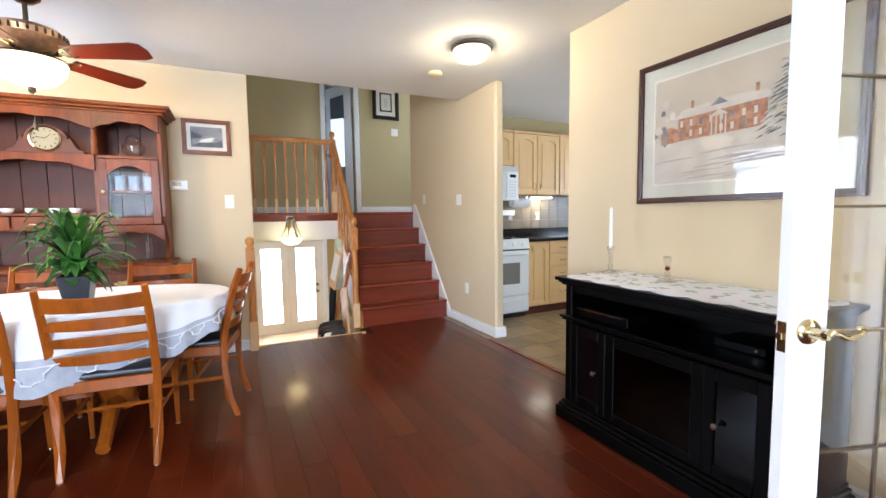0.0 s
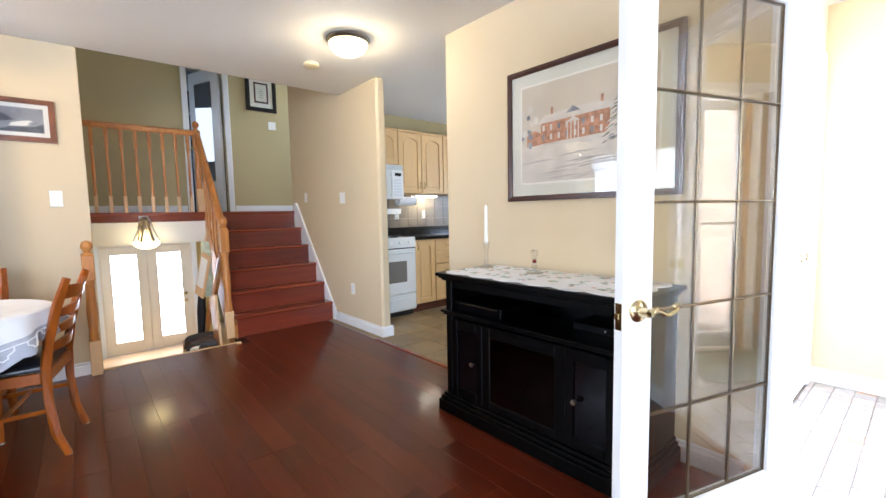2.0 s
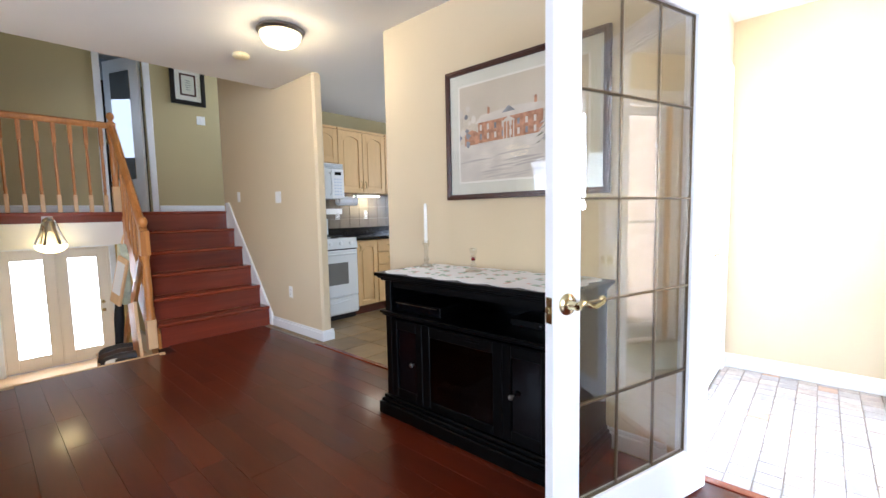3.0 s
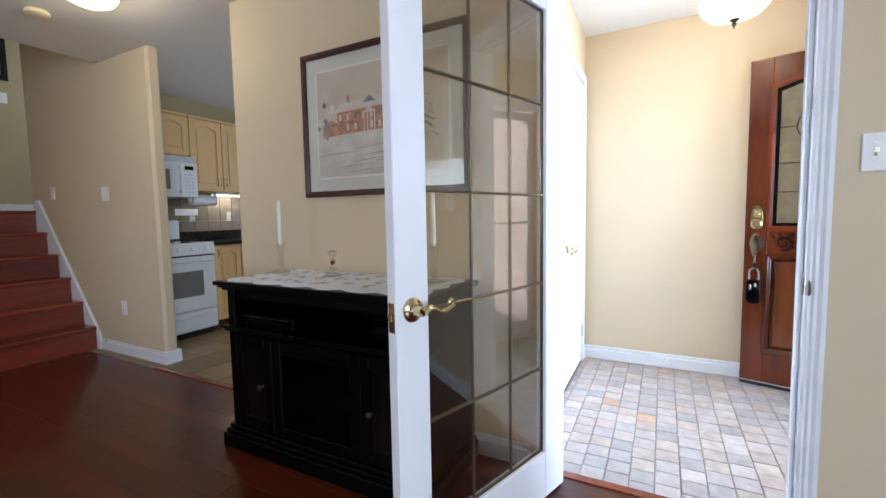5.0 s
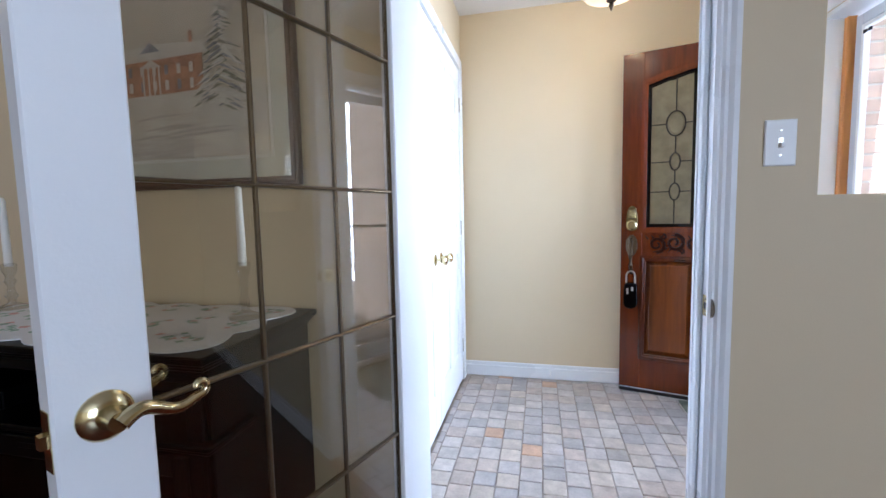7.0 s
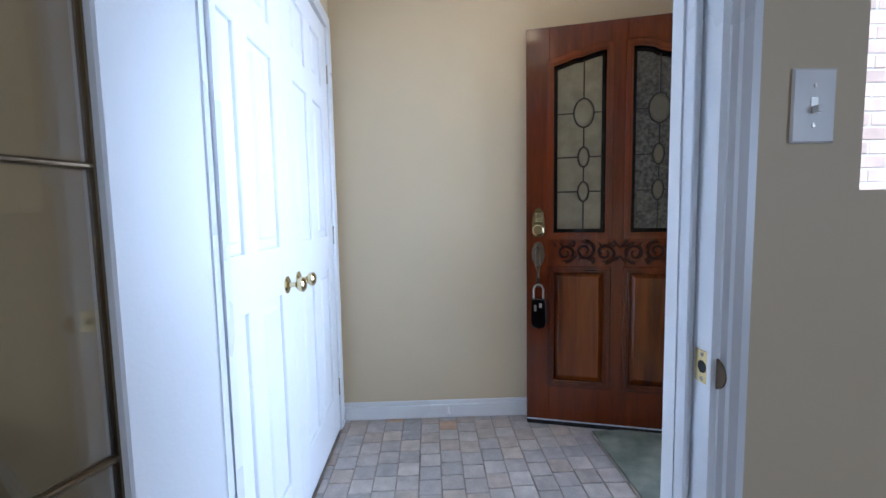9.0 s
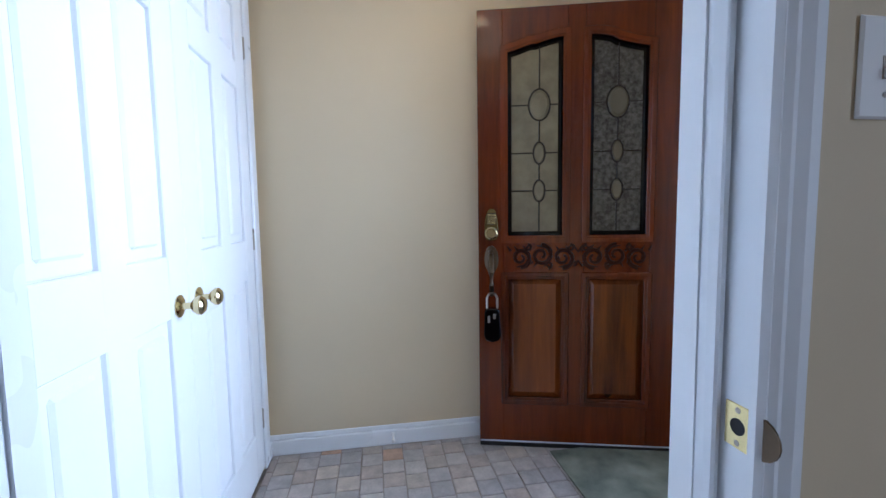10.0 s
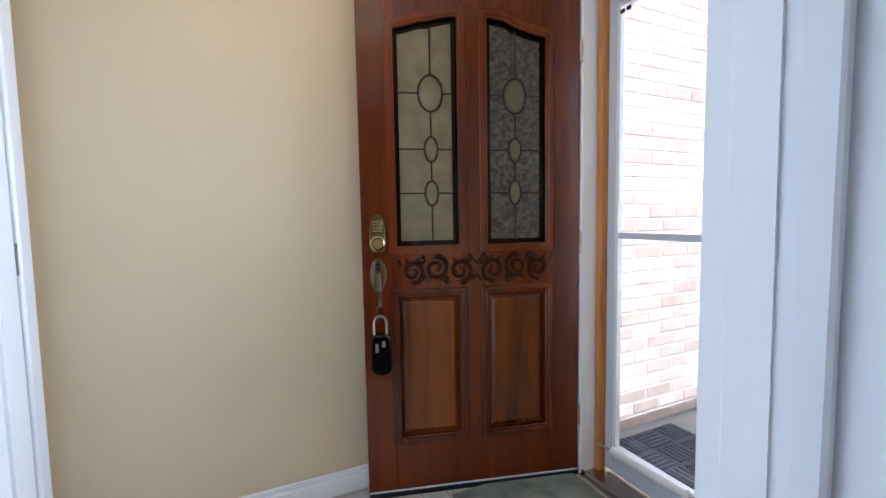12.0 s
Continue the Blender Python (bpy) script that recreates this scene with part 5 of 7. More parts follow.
wr = thing("wardrobe", pose(1.35, 8.45, LAND), "tall dark wooden wardrobe against the bedroom wall", "wardrobe")
boxes("body", M["shade"], wr, [(0, 1.2, 0, 0.44, 0, 2.02)], bevel=0.006)
for k in range(2):
    boxes("door", M["shade"], wr, [(0.01 + k * 0.595, 0.595 + k * 0.595, -0.018, 0, 0.06, 2.0)], "dark door", 0.003)

ds = thing("door_stop", pose(3.794, 0.24, 0.055), "small white spring door stop on the baseboard", "door stop")
bm = bmesh.new()
lathe(bm, [(0.010, 0.0), (0.010, -0.004), (0.005, -0.006), (0.005, -0.055)], (0, 0, 0), 10, 0)
part("spring", bm, M["plastic"], ds, smooth=True)
bm = bmesh.new()
lathe(bm, [(0.008, -0.055), (0.009, -0.068), (0.005, -0.072)], (0, 0, 0), 10, 0)
part("tip", bm, M["plastic"], ds, smooth=True)

# ---- electric fireplace cabinet ----
# local frame: x runs along the wall from its south end, y is out from the wall
CAB = Matrix.Translation((2.200, 1.060, 0)) @ pose(0, 0, 0, 0, 0, 90)
cab = thing("fireplace_cabinet", CAB, "black lacquered fireplace cabinet with open shelf and electric hearth", "cabinet")
CL, CD, CH = 1.110, 0.455, 0.825
for it in ((0.0, 0.03, 0, CD - 0.02, 0.09, CH - 0.04), (CL - 0.03, CL, 0, CD - 0.02, 0.09, CH - 0.04)):
    boxes("side_panel", M["black"], cab, [it], "black side panel", 0.003)
boxes("back_panel", M["black"], cab, [(0.03, CL - 0.03, 0, 0.02, 0.09, CH - 0.04)])
boxes("shelf", M["black"], cab, [(0.03, CL - 0.03, 0.02, CD - 0.03, 0.565, 0.585)], "black shelf", 0.002)
for it in ((0.30, 0.32, 0.02, CD - 0.03, 0.09, 0.565), (CL - 0.32, CL - 0.30, 0.02, CD - 0.03, 0.09, 0.565)):
    boxes("partition", M["black"], cab, [it])
boxes("front_rail", M["black"], cab, [(0.03, CL - 0.03, CD - 0.05, CD - 0.022, CH - 0.085, CH - 0.04)])
for nm, it in (("plinth", (-0.03, CL + 0.03, 0, CD + 0.03, 0, 0.07)), ("plinth_moulding", (-0.018, CL + 0.018, 0, CD + 0.018, 0.07, 0.09)), ("plinth_moulding", (-0.008, CL + 0.008, 0, CD + 0.006, 0.09, 0.11))):
    boxes(nm, M["black"], cab, [it], bevel=0.004)
boxes("cornice", M["black"], cab, [(-0.010, CL + 0.010, 0, CD + 0.008, CH - 0.045, CH - 0.032), (-0.022, CL + 0.022, 0, CD + 0.022, CH - 0.032, CH - 0.02), (-0.036, CL + 0.036, 0, CD + 0.036, CH - 0.02, CH)], "moulded black top", 0.003)
boxes("shelf_moulding", M["black"], cab, [(-0.008, CL + 0.008, 0.3, CD + 0.004, 0.578, 0.592), (-0.018, CL + 0.018, 0.3, CD + 0.016, 0.592, 0.606)], "black moulding under the open shelf", 0.003)
for x in (0.012, CL - 0.06):
    boxes("pilaster", M["black"], cab, [(x, x + 0.048, CD - 0.022, CD - 0.004, 0.11, CH - 0.045)], "fluted black upright", 0.004)
for side, (a, b) in enumerate(((0.06, 0.30), (CL - 0.30, CL - 0.06))):
    d = boxes("cupboard_door", M["black"], cab, [(a, a + 0.045, CD - 0.02, CD - 0.002, 0.115, 0.565), (b - 0.045, b, CD - 0.02, CD - 0.002, 0.115, 0.565), (a + 0.045, b - 0.045, CD - 0.02, CD - 0.002, 0.115, 0.17), (a + 0.045, b - 0.045, CD - 0.02, CD - 0.002, 0.51, 0.565)], "black framed cupboard door", 0.003)
    boxes("door_pane", M["blackglass"], d, [(a + 0.045, b - 0.045, CD - 0.016, CD - 0.011, 0.17, 0.51)], "dark glass pane")
    bm = bmesh.new()
    kx = (b - 0.060) if side == 0 else (a + 0.060)
    lathe(bm, [(0.006, CD - 0.002), (0.005, CD + 0.012), (0.013, CD + 0.018), (0.011, CD + 0.026), (0.0, CD + 0.029)], (kx, 0, 0.338), 14, 1)
    part("knob", bm, M["nickel"], d, "small silver knob", True)
hearth = boxes("hearth_frame", M["black"], cab, [(0.30, 0.355, CD - 0.02, CD - 0.004, 0.115, 0.565), (CL - 0.355, CL - 0.30, CD - 0.02, CD - 0.004, 0.115, 0.565), (0.355, CL - 0.355, CD - 0.02, CD - 0.004, 0.115, 0.16), (0.355, CL - 0.355, CD - 0.02, CD - 0.004, 0.505, 0.565)], "black hearth surround", 0.003)
boxes("vent", M["black"], hearth, [(0.42, 0.60, CD - 0.005, CD - 0.001, 0.535, 0.548)], "narrow metal vent", 0.001)
bm = bmesh.new()
rng = random.Random(2)
for k in range(9):
    x = 0.39 + k * 0.042
    tube(bm, [(x - 0.05, CD - 0.10 + rng.uniform(-0.02, 0.02), 0.17 + rng.uniform(0, 0.03)), (x, CD - 0.09, 0.20 + rng.uniform(0, 0.04)), (x + 0.06, CD - 0.11, 0.18 + rng.uniform(0, 0.05))], [0.02, 0.026, 0.018], 7)
part("logs", bm, M["ember"], hearth, "grey imitation logs", True)
boxes("hearth_back", M["blackglass"], hearth, [(0.33, CL - 0.33, 0.03, 0.04, 0.11, 0.56)])
g = boxes("hearth_glass", clear("smoked_glass", (0.22, 0.22, 0.25, 1), 0.05, 1.3, 0.02), hearth, [(0.355, CL - 0.355, CD - 0.012, CD - 0.008, 0.16, 0.505)], "smoked glass")
play = thing("disc_player", CAB @ Matrix.Translation((0.87, 0.25, 0.606)), "slim black disc player on the open shelf", "disc player")
boxes("case", M["black"], play, [(-0.16, 0.20, -0.10, 0.16, 0.0, 0.055)], bevel=0.003)
boxes("front", M["blackglass"], play, [(-0.155, 0.195, 0.16, 0.165, 0.006, 0.05)], "glossy front")
boxes("tray_line", M["came"], play, [(-0.14, 0.18, 0.165, 0.1665, 0.044, 0.047)], "thin metal line")
play2 = thing("set_top_box", CAB @ Matrix.Translation((0.26, 0.25, 0.606)), "small black set-top box with a silver button", "set-top box")
boxes("case", M["black"], play2, [(-0.10, 0.10, -0.16, 0.04, 0.0, 0.035)], bevel=0.003)
boxes("button", M["nickel"], play2, [(-0.07, -0.06, 0.04, 0.043, 0.014, 0.022)], bevel=0.001)

# lace runner with embroidered sprigs
dl = thing("table_runner", CAB @ Matrix.Translation((0, 0, CH)), "white scalloped lace runner with pale embroidered flowers on the cabinet", "table runner")
bm = bmesh.new()
rng = random.Random(4)
pts = []
n = 108
x0, x1, y0, y1 = 0.012, CL - 0.008, 0.018, CD + 0.012
per = [(x0 + (x1 - x0) * i / 36, y0) for i in range(36)] + [(x1, y0 + (y1 - y0) * i / 18) for i in range(18)] + \
      [(x1 - (x1 - x0) * i / 36, y1) for i in range(36)] + [(x0, y1 - (y1 - y0) * i / 18) for i in range(18)]
cx, cy = (x0 + x1) / 2, (y0 + y1) / 2
ring = []
for i, (px, py) in enumerate(per):
    s = 0.018 * abs(math.sin(i * math.pi / 6)) - 0.010
    v = Vector((px - cx, py - cy))
    n2 = Vector((v.x / (x1 - x0), v.y / (y1 - y0))).normalized()
    ring.append((px + n2.x * s * 2, py + n2.y * s * 2))
prism(bm, ring, 2, 0.0012, 0.0045)
part("cloth", bm, M["cloth"], dl, "white cloth")
M["sprig"] = mat("faded_green_thread", srgb(150, 176, 158), 0.9, vary=0.15)
M["rosethread"] = mat("faded_rose_thread", srgb(214, 170, 164), 0.9, vary=0.15)
bm, bm2 = bmesh.new(), bmesh.new()
for i in range(9):
    for j in range(3):
        px, py = 0.08 + i * 0.122 + rng.uniform(-0.02, 0.02), 0.09 + j * 0.14 + rng.uniform(-0.02, 0.02)
        for q in range(7):
            a = rng.uniform(0, 6.28)
            r = rng.uniform(0.012, 0.042)
            c = (px + r * math.cos(a), py + r * math.sin(a))
            prism(bm if q > 1 else bm2, [(c[0] + 0.013 * math.cos(t + a) * (1 if k % 2 else 0.5), c[1] + 0.013 * math.sin(t + a) * (1 if k % 2 else 0.5)) for k, t in enumerate([w * math.pi / 4 for w in range(8)])], 2, 0.0045, 0.0055)
tagged(part("green_stitches", bm, M["sprig"], dl), kind="stuff")
tagged(part("rose_stitches", bm2, M["rosethread"], dl), kind="stuff")


def candlestick(name, x, y, h, candle, label):
    t = thing(name, Matrix.Translation((x, y, CH + 0.0048)), label, "candle holder")
    bm = bmesh.new()
    s = h / 0.16
    lathe(bm, [(0.045, 0), (0.047, 0.006), (0.030, 0.014), (0.012, 0.022 * s), (0.010, 0.032 * s), (0.019, 0.045 * s), (0.011, 0.058 * s), (0.009, 0.082 * s), (0.017, 0.096 * s), (0.010, 0.110 * s), (0.020, 0.135 * s), (0.022, 0.155 * s), (0.013, 0.16 * s), (0.012, 0.150 * s)], seg=14)
    part("stem", bm, M["crystal"], t, "clear cut crystal", True)
    if candle:
        bm = bmesh.new()
        lathe(bm, [(0.0115, h - 0.012), (0.011, h + candle * 0.5), (0.0095, h + candle - 0.01), (0.004, h + candle), (0.0, h + candle)], seg=14)
        part("candle", bm, M["wax"], t, "white taper candle", True)
    return t


candlestick("candlestick", 2.035, 2.10, 0.16, 0.225, "clear crystal candlestick with a white taper candle on the lace runner")
candlestick("candlestick", 2.035, 1.165, 0.17, 0.225, "clear crystal candlestick with a white taper candle on the lace runner")
cs = candlestick("oil_candle", 2.03, 1.735, 0.13, 0, "small clear glass holder with a dark red bead")
bm = bmesh.new()
lathe(bm, [(0.0, 0.055), (0.012, 0.062), (0.012, 0.074), (0.0, 0.08)], seg=12)
part("bead", bm, mat("dark_red_glass", srgb(110, 20, 24), 0.1), cs, "dark red bead", True)

# ---- kitchen ----
KY = 4.24      # front of the base units
ST = thing("stove", pose(2.392, KY - 0.03, 0), "white freestanding gas stove with a grey oven window", "stove")
W = 0.70
boxes("body", M["enamel"], ST, [(0, W, 0.03, 0.64, 0.06, 0.90)], bevel=0.004)
boxes("plinth", M["rubber"], ST, [(0.02, W - 0.02, 0.06, 0.6, 0.0, 0.06)])
od = boxes("oven_door", M["enamel"], ST, [(0.008, W - 0.008, 0.0, 0.03, 0.265, 0.775)], "white oven door", 0.008)
boxes("oven_window", M["oven"], od, [(0.14, W - 0.14, -0.003, 0.0, 0.40, 0.64)], "grey oven window", 0.001)
bm = bmesh.new()
tube(bm, [(0.06, 0, 0.735), (0.06, -0.035, 0.735), (W / 2, -0.042, 0.738), (W - 0.06, -0.035, 0.735), (W - 0.06, 0, 0.735)], 0.012, 8)
part("oven_handle", bm, M["enamel"], od, "white bar handle", True)
dr = boxes("drawer", M["enamel"], ST, [(0.008, W - 0.008, 0.004, 0.03, 0.075, 0.252)], "white bottom drawer", 0.006)
bm = bmesh.new()
tube(bm, [(0.12, 0.004, 0.215), (W / 2, -0.012, 0.200), (W - 0.12, 0.004, 0.215)], 0.009, 6)
part("drawer_lip", bm, M["enamel"], dr, smooth=True)
bm = bmesh.new()
prism(bm, [(0.0, 0.79), (0.03, 0.79), (0.06, 0.905), (0.022, 0.905)], 0, 0.0, W)
part("control_panel", bm, M["enamel"], ST, "sloped white control panel", bevel=0.003)
for k in range(5):
    bm = bmesh.new()
    lathe(bm, [(0.022, 0.0), (0.020, -0.018), (0.0, -0.020)], (0.09 + k * 0.13, 0.008, 0.85), 14, 1)
    part("knob", bm, M["plastic"], ST, "round white knob", True)
boxes("slot", M["rubber"], ST, [(0.01, W - 0.01, 0.012, 0.03, 0.777, 0.788)], "dark gap")
for x in (0.18, 0.52):
    for y in (0.18, 0.46):
        bm = bmesh.new()
        lathe(bm, [(0.05, 0.90), (0.045, 0.915), (0.0, 0.918)], (x, y, 0), 14)
        tube(bm, [(x - 0.11, y, 0.925), (x + 0.11, y, 0.925)], 0.006, 6)
        tube(bm, [(x, y - 0.11, 0.925), (x, y + 0.11, 0.925)], 0.006, 6)
        part("burner", bm, M["rubber"], ST, "black burner grate")
boxes("backguard", M["enamel"], ST, [(0, W, 0.57, 0.64, 0.90, 1.12)], "white back panel", 0.012)
boxes("clock_panel", M["plastic"], ST, [(W / 2 - 0.1, W / 2 + 0.1, 0.565, 0.572, 0.99, 1.07)])

mw = thing("microwave", pose(2.392, 4.42, 1.345), "white over-the-range microwave with a top grille", "microwave")
boxes("case", M["enamel"], mw, [(0, W, 0.02, 0.44, 0, 0.395)], bevel=0.005)
boxes("door", M["enamel"], mw, [(0.0, W - 0.17, 0.0, 0.02, 0.0, 0.33)], "white door", 0.006)
boxes("window", M["oven"], mw, [(0.08, W - 0.27, -0.002, 0.0, 0.07, 0.26)], "grey window")
bm = bmesh.new()
tube(bm, [(W - 0.19, 0, 0.04), (W - 0.19, -0.03, 0.06), (W - 0.19, -0.032, 0.16), (W - 0.19, -0.03, 0.27), (W - 0.19, 0, 0.29)], 0.010, 8)
part("handle", bm, M["enamel"], mw, smooth=True)
boxes("key_panel", M["plastic"], mw, [(W - 0.165, W - 0.004, 0.002, 0.02, 0.002, 0.328)], "control panel", 0.003)
boxes("display", M["blackglass"], mw, [(W - 0.125, W - 0.04, 0.0, 0.002, 0.265, 0.30)], "dark display")
for i in range(3):
    for j in range(6):
        boxes("key", M["alu"], mw, [(W - 0.135 + i * 0.036, W - 0.112 + i * 0.036, 0.0005, 0.002, 0.04 + j * 0.034, 0.055 + j * 0.034)])
for k in range(6):
    boxes("grille_slat", M["enamel"], mw, [(0.01, W - 0.01, 0.004, 0.02, 0.338 + k * 0.009, 0.343 + k * 0.009)])


def cathedral_door(parent, x0, x1, z0, z1, y, name="door", arch=0.05, knob=None, bar=False):
    d = boxes(name, M["maple"], parent, [(x0, x0 + 0.055, y - 0.018, y, z0, z1), (x1 - 0.055, x1, y - 0.018, y, z0, z1), (x0 + 0.055, x1 - 0.055, y - 0.018, y, z0, z0 + 0.055)], "maple door", 0.002)
    a, b = x0 + 0.055, x1 - 0.055
    curve = [(a + (b - a) * i / 14, z1 - 0.055 - arch * (1 - math.sin(math.pi * i / 14) ** 0.7)) for i in range(15)]
    bm = bmesh.new()
    prism(bm, curve + [(b, z1), (a, z1)], 1, y - 0.0178, y - 0.0002)
    part("arched_rail", bm, M["maple"], d)
    bm = bmesh.new()
    prism(bm, [(a - 0.001, z0 + 0.054), (b + 0.001, z0 + 0.054)] + [(p[0], p[1] + 0.001) for p in curve[::-1]], 1, y - 0.006, y - 0.001)
    inn = inset([(a, z0 + 0.055), (b, z0 + 0.055)] + curve[::-1], 0.022)
    prism(bm, inn, 1, y - 0.014, y - 0.006)
    part("panel", bm, M["maple"], d, bevel=0.002)
    if knob:
        bm = bmesh.new()
        tube(bm, [(knob[0], y - 0.018, knob[1] - 0.04), (knob[0], y - 0.036, knob[1] - 0.025), (knob[0], y - 0.036, knob[1] + 0.025), (knob[0], y - 0.018, knob[1] + 0.04)], 0.006, 6)
        part("handle", bm, M["brass"], d, "brass pull", True)
    return d


UY = 4.55
uppers = [(2.392, 3.092, 1.76, 2.15, 2), (3.10, 3.80, 1.42, 2.15, 2), (3.81, 4.50, 1.42, 2.15, 2)]
for x0, x1, z0, z1, nd in uppers:
    c = thing("wall_cabinet", pose(x0, UY, z0), "maple wall cabinet with arched raised-panel doors and brass pulls", "cabinet", "wall cabinets")
    w, h = x1 - x0, z1 - z0
    boxes("body", M["maple"], c, [(0, w, 0.0, 0.325, 0, h)], bevel=0.003)
    for k in range(nd):
        a, b = w * k / nd + 0.004, w * (k + 1) / nd - 0.004
        cathedral_door(c, a, b, 0.006, h - 0.006, 0.0, knob=((b - 0.028) if k == 0 else (a + 0.028), 0.10 if h > 0.5 else 0.06))
    boxes("cornice", M["maple"], c, [(0, w, -0.02, 0.02, h, h + 0.03)], bevel=0.006)
bases = [(3.098, 3.40, "door"), (3.402, 3.80, "drawers"), (3.802, 4.50, "door")]
for x0, x1, kind in bases:
    c = thing("base_cabinet", pose(x0, KY, 0), "maple base cabinet with " + ("an arched door" if kind == "door" else "four drawers and bow handles"), "cabinet", "base cabinets")
    w = x1 - x0
    boxes("body", M["maple"], c, [(0, w, 0.02, 0.63, 0.10, 0.865)], bevel=0.003)
    boxes("toe_kick", M["hutchdark"], c, [(0, w, 0.07, 0.09, 0, 0.10)], "dark toe board")
    if kind == "door":
        cathedral_door(c, 0.006, w - 0.006, 0.11, 0.855, 0.02, knob=(0.035 if w < 0.5 else w - 0.035, 0.78))
    else:
        zs = [0.11, 0.40, 0.56, 0.71, 0.857]
        for a, b in zip(zs, zs[1:]):
            d = boxes("drawer", M["maple"], c, [(0.006, w - 0.006, 0.0, 0.02, a + 0.004, b - 0.004)], "maple drawer front", 0.004)
            bm = bmesh.new()
            tube(bm, [(w / 2 - 0.045, 0, (a + b) / 2 + 0.008), (w / 2 - 0.03, -0.022, (a + b) / 2 - 0.004), (w / 2 + 0.03, -0.022, (a + b) / 2 - 0.004), (w / 2 + 0.045, 0, (a + b) / 2 + 0.008)], 0.005, 6)
            part("handle", bm, M["brass"], d, "brass bow handle", True)
wt = thing("worktop", pose(3.096, KY - 0.02, 0.865), "black granite worktop with a short upstand", "worktop")
boxes("slab", M["granite"], wt, [(0, 1.41, 0, 0.655, 0, 0.038)], bevel=0.006)
boxes("upstand", M["granite"], wt, [(0, 1.41, 0.625, 0.655, 0.038, 0.13)], bevel=0.004)
structure("backsplash", M["tilegrout"], [(2.38, 4.6, 4.868, 4.88, 0.9, 1.42)], "tiled kitchen wall behind the worktop")
uc = thing("under_cabinet_lamp", pose(3.62, 4.70, 1.385), "lit white lamp under the wall cabinets", "lamp")
boxes("housing", M["plastic"], uc, [(-0.16, 0.22, 0, 0.08, 0.012, 0.033)], bevel=0.003)
boxes("tube", glow("lit_lamp_cover", (1.0, 0.88, 0.62, 1), 3.0), uc, [(-0.155, 0.215, 0.004, 0.076, 0, 0.012)], "lit cover", 0.003)
window_light("under_cabinet_glow", (3.66, 4.74, 1.378), (0, 0.3, -1), 0.36, 0.07, 1.3, (1.0, 0.85, 0.55))
pt = thing("paper_towel", pose(3.30, 4.68, 1.33), "white paper towel roll under the wall cabinets", "paper towel")
bm = bmesh.new()
lathe(bm, [(0.018, -0.13), (0.055, -0.13), (0.055, 0.13), (0.018, 0.13)], seg=20, axis=0)
part("roll", bm, M["cloth"], pt, smooth=True)
boxes("holder", M["plastic"], pt, [(-0.15, -0.135, -0.02, 0.02, -0.02, 0.08), (0.135, 0.15, -0.02, 0.02, -0.02, 0.08)])
for x in (3.28, 3.72):
    plate_thing("wall_outlet", pose(x, 4.866, 1.16), "white outlet on the tiled kitchen wall", "outlet", "outlet")
tw = thing("hob_splash_border", pose(0, 0, 0), "white patterned border above the worktop", "tile border")
boxes("strip", M["plastic"], tw, [(3.10, 3.35, 4.858, 4.866, 1.17, 1.24)], bevel=0.002)

# ---- dining table with its cloth ----
TC = (-1.02, 3.27)
TA, TB = 1.03, 0.49


def oval(a, b, k, n, power=2.4):
    t = 2 * math.pi * k / n
    c, s = math.cos(t), math.sin(t)
    return (a * math.copysign(abs(c) ** (2 / power), c), b * math.copysign(abs(s) ** (2 / power), s))


tb = thing("dining_table", pose(TC[0], TC[1], 0), "oval amber wood dining table on two pedestals", "table")
bm = bmesh.new()
prism(bm, [oval(TA, TB, k, 48) for k in range(48)], 2, 0.715, 0.742)
part("tabletop", bm, M["chair"], tb, bevel=0.006)
boxes("apron", M["chair"], tb, [(-0.75, 0.75, -0.36, -0.335, 0.635, 0.715), (-0.75, 0.75, 0.335, 0.36, 0.635, 0.715), (-0.75, -0.725, -0.335, 0.335, 0.635, 0.715), (0.725, 0.75, -0.335, 0.335, 0.635, 0.715)], bevel=0.003)
for x in (-0.45, 0.45):
    bm = bmesh.new()
    lathe(bm, [(0.10, 0.12), (0.075, 0.16), (0.10, 0.24), (0.055, 0.32), (0.05, 0.5), (0.08, 0.58), (0.09, 0.64)], (x, 0, 0), 16)
    part("pedestal", bm, M["chair"], tb, "turned pedestal", True)
    for s in (-1, 1):
        bm = bmesh.new()
        tube(bm, [(x, s * 0.04, 0.17), (x, s * 0.16, 0.16), (x, s * 0.27, 0.08), (x, s * 0.36, 0.035)], [0.04, 0.038, 0.030, 0.032], 8, 1.2)
        part("foot", bm, M["chair"], tb, "curved foot", True)
boxes("stretcher", M["chair"], tb, [(-0.42, 0.42, -0.025, 0.025, 0.2, 0.27)], bevel=0.004)
tc = thing("tablecloth", pose(TC[0], TC[1], 0.742), "white tablecloth with a scalloped lace border hanging over the table edge", "tablecloth")
N = 192
def clothring(extra, z, wave, scallop=0.0):
    out = []
    for k in range(N):
        x, y = oval(TA + extra, TB + extra, k, N)
        n = Vector((x / TA ** 2, y / TB ** 2)).normalized()
        w = wave * math.sin(k * 2 * math.pi / N * 22) + wave * 0.5 * math.sin(k * 2 * math.pi / N * 9 + 1)
        drop = 1 - 0.66 * abs(math.cos(2 * math.pi * k / N)) ** 3
        out.append(Vector((x + n.x * w, y + n.y * w, (z - scallop * abs(math.sin(k * math.pi / N * 34))) * drop)))
    return out


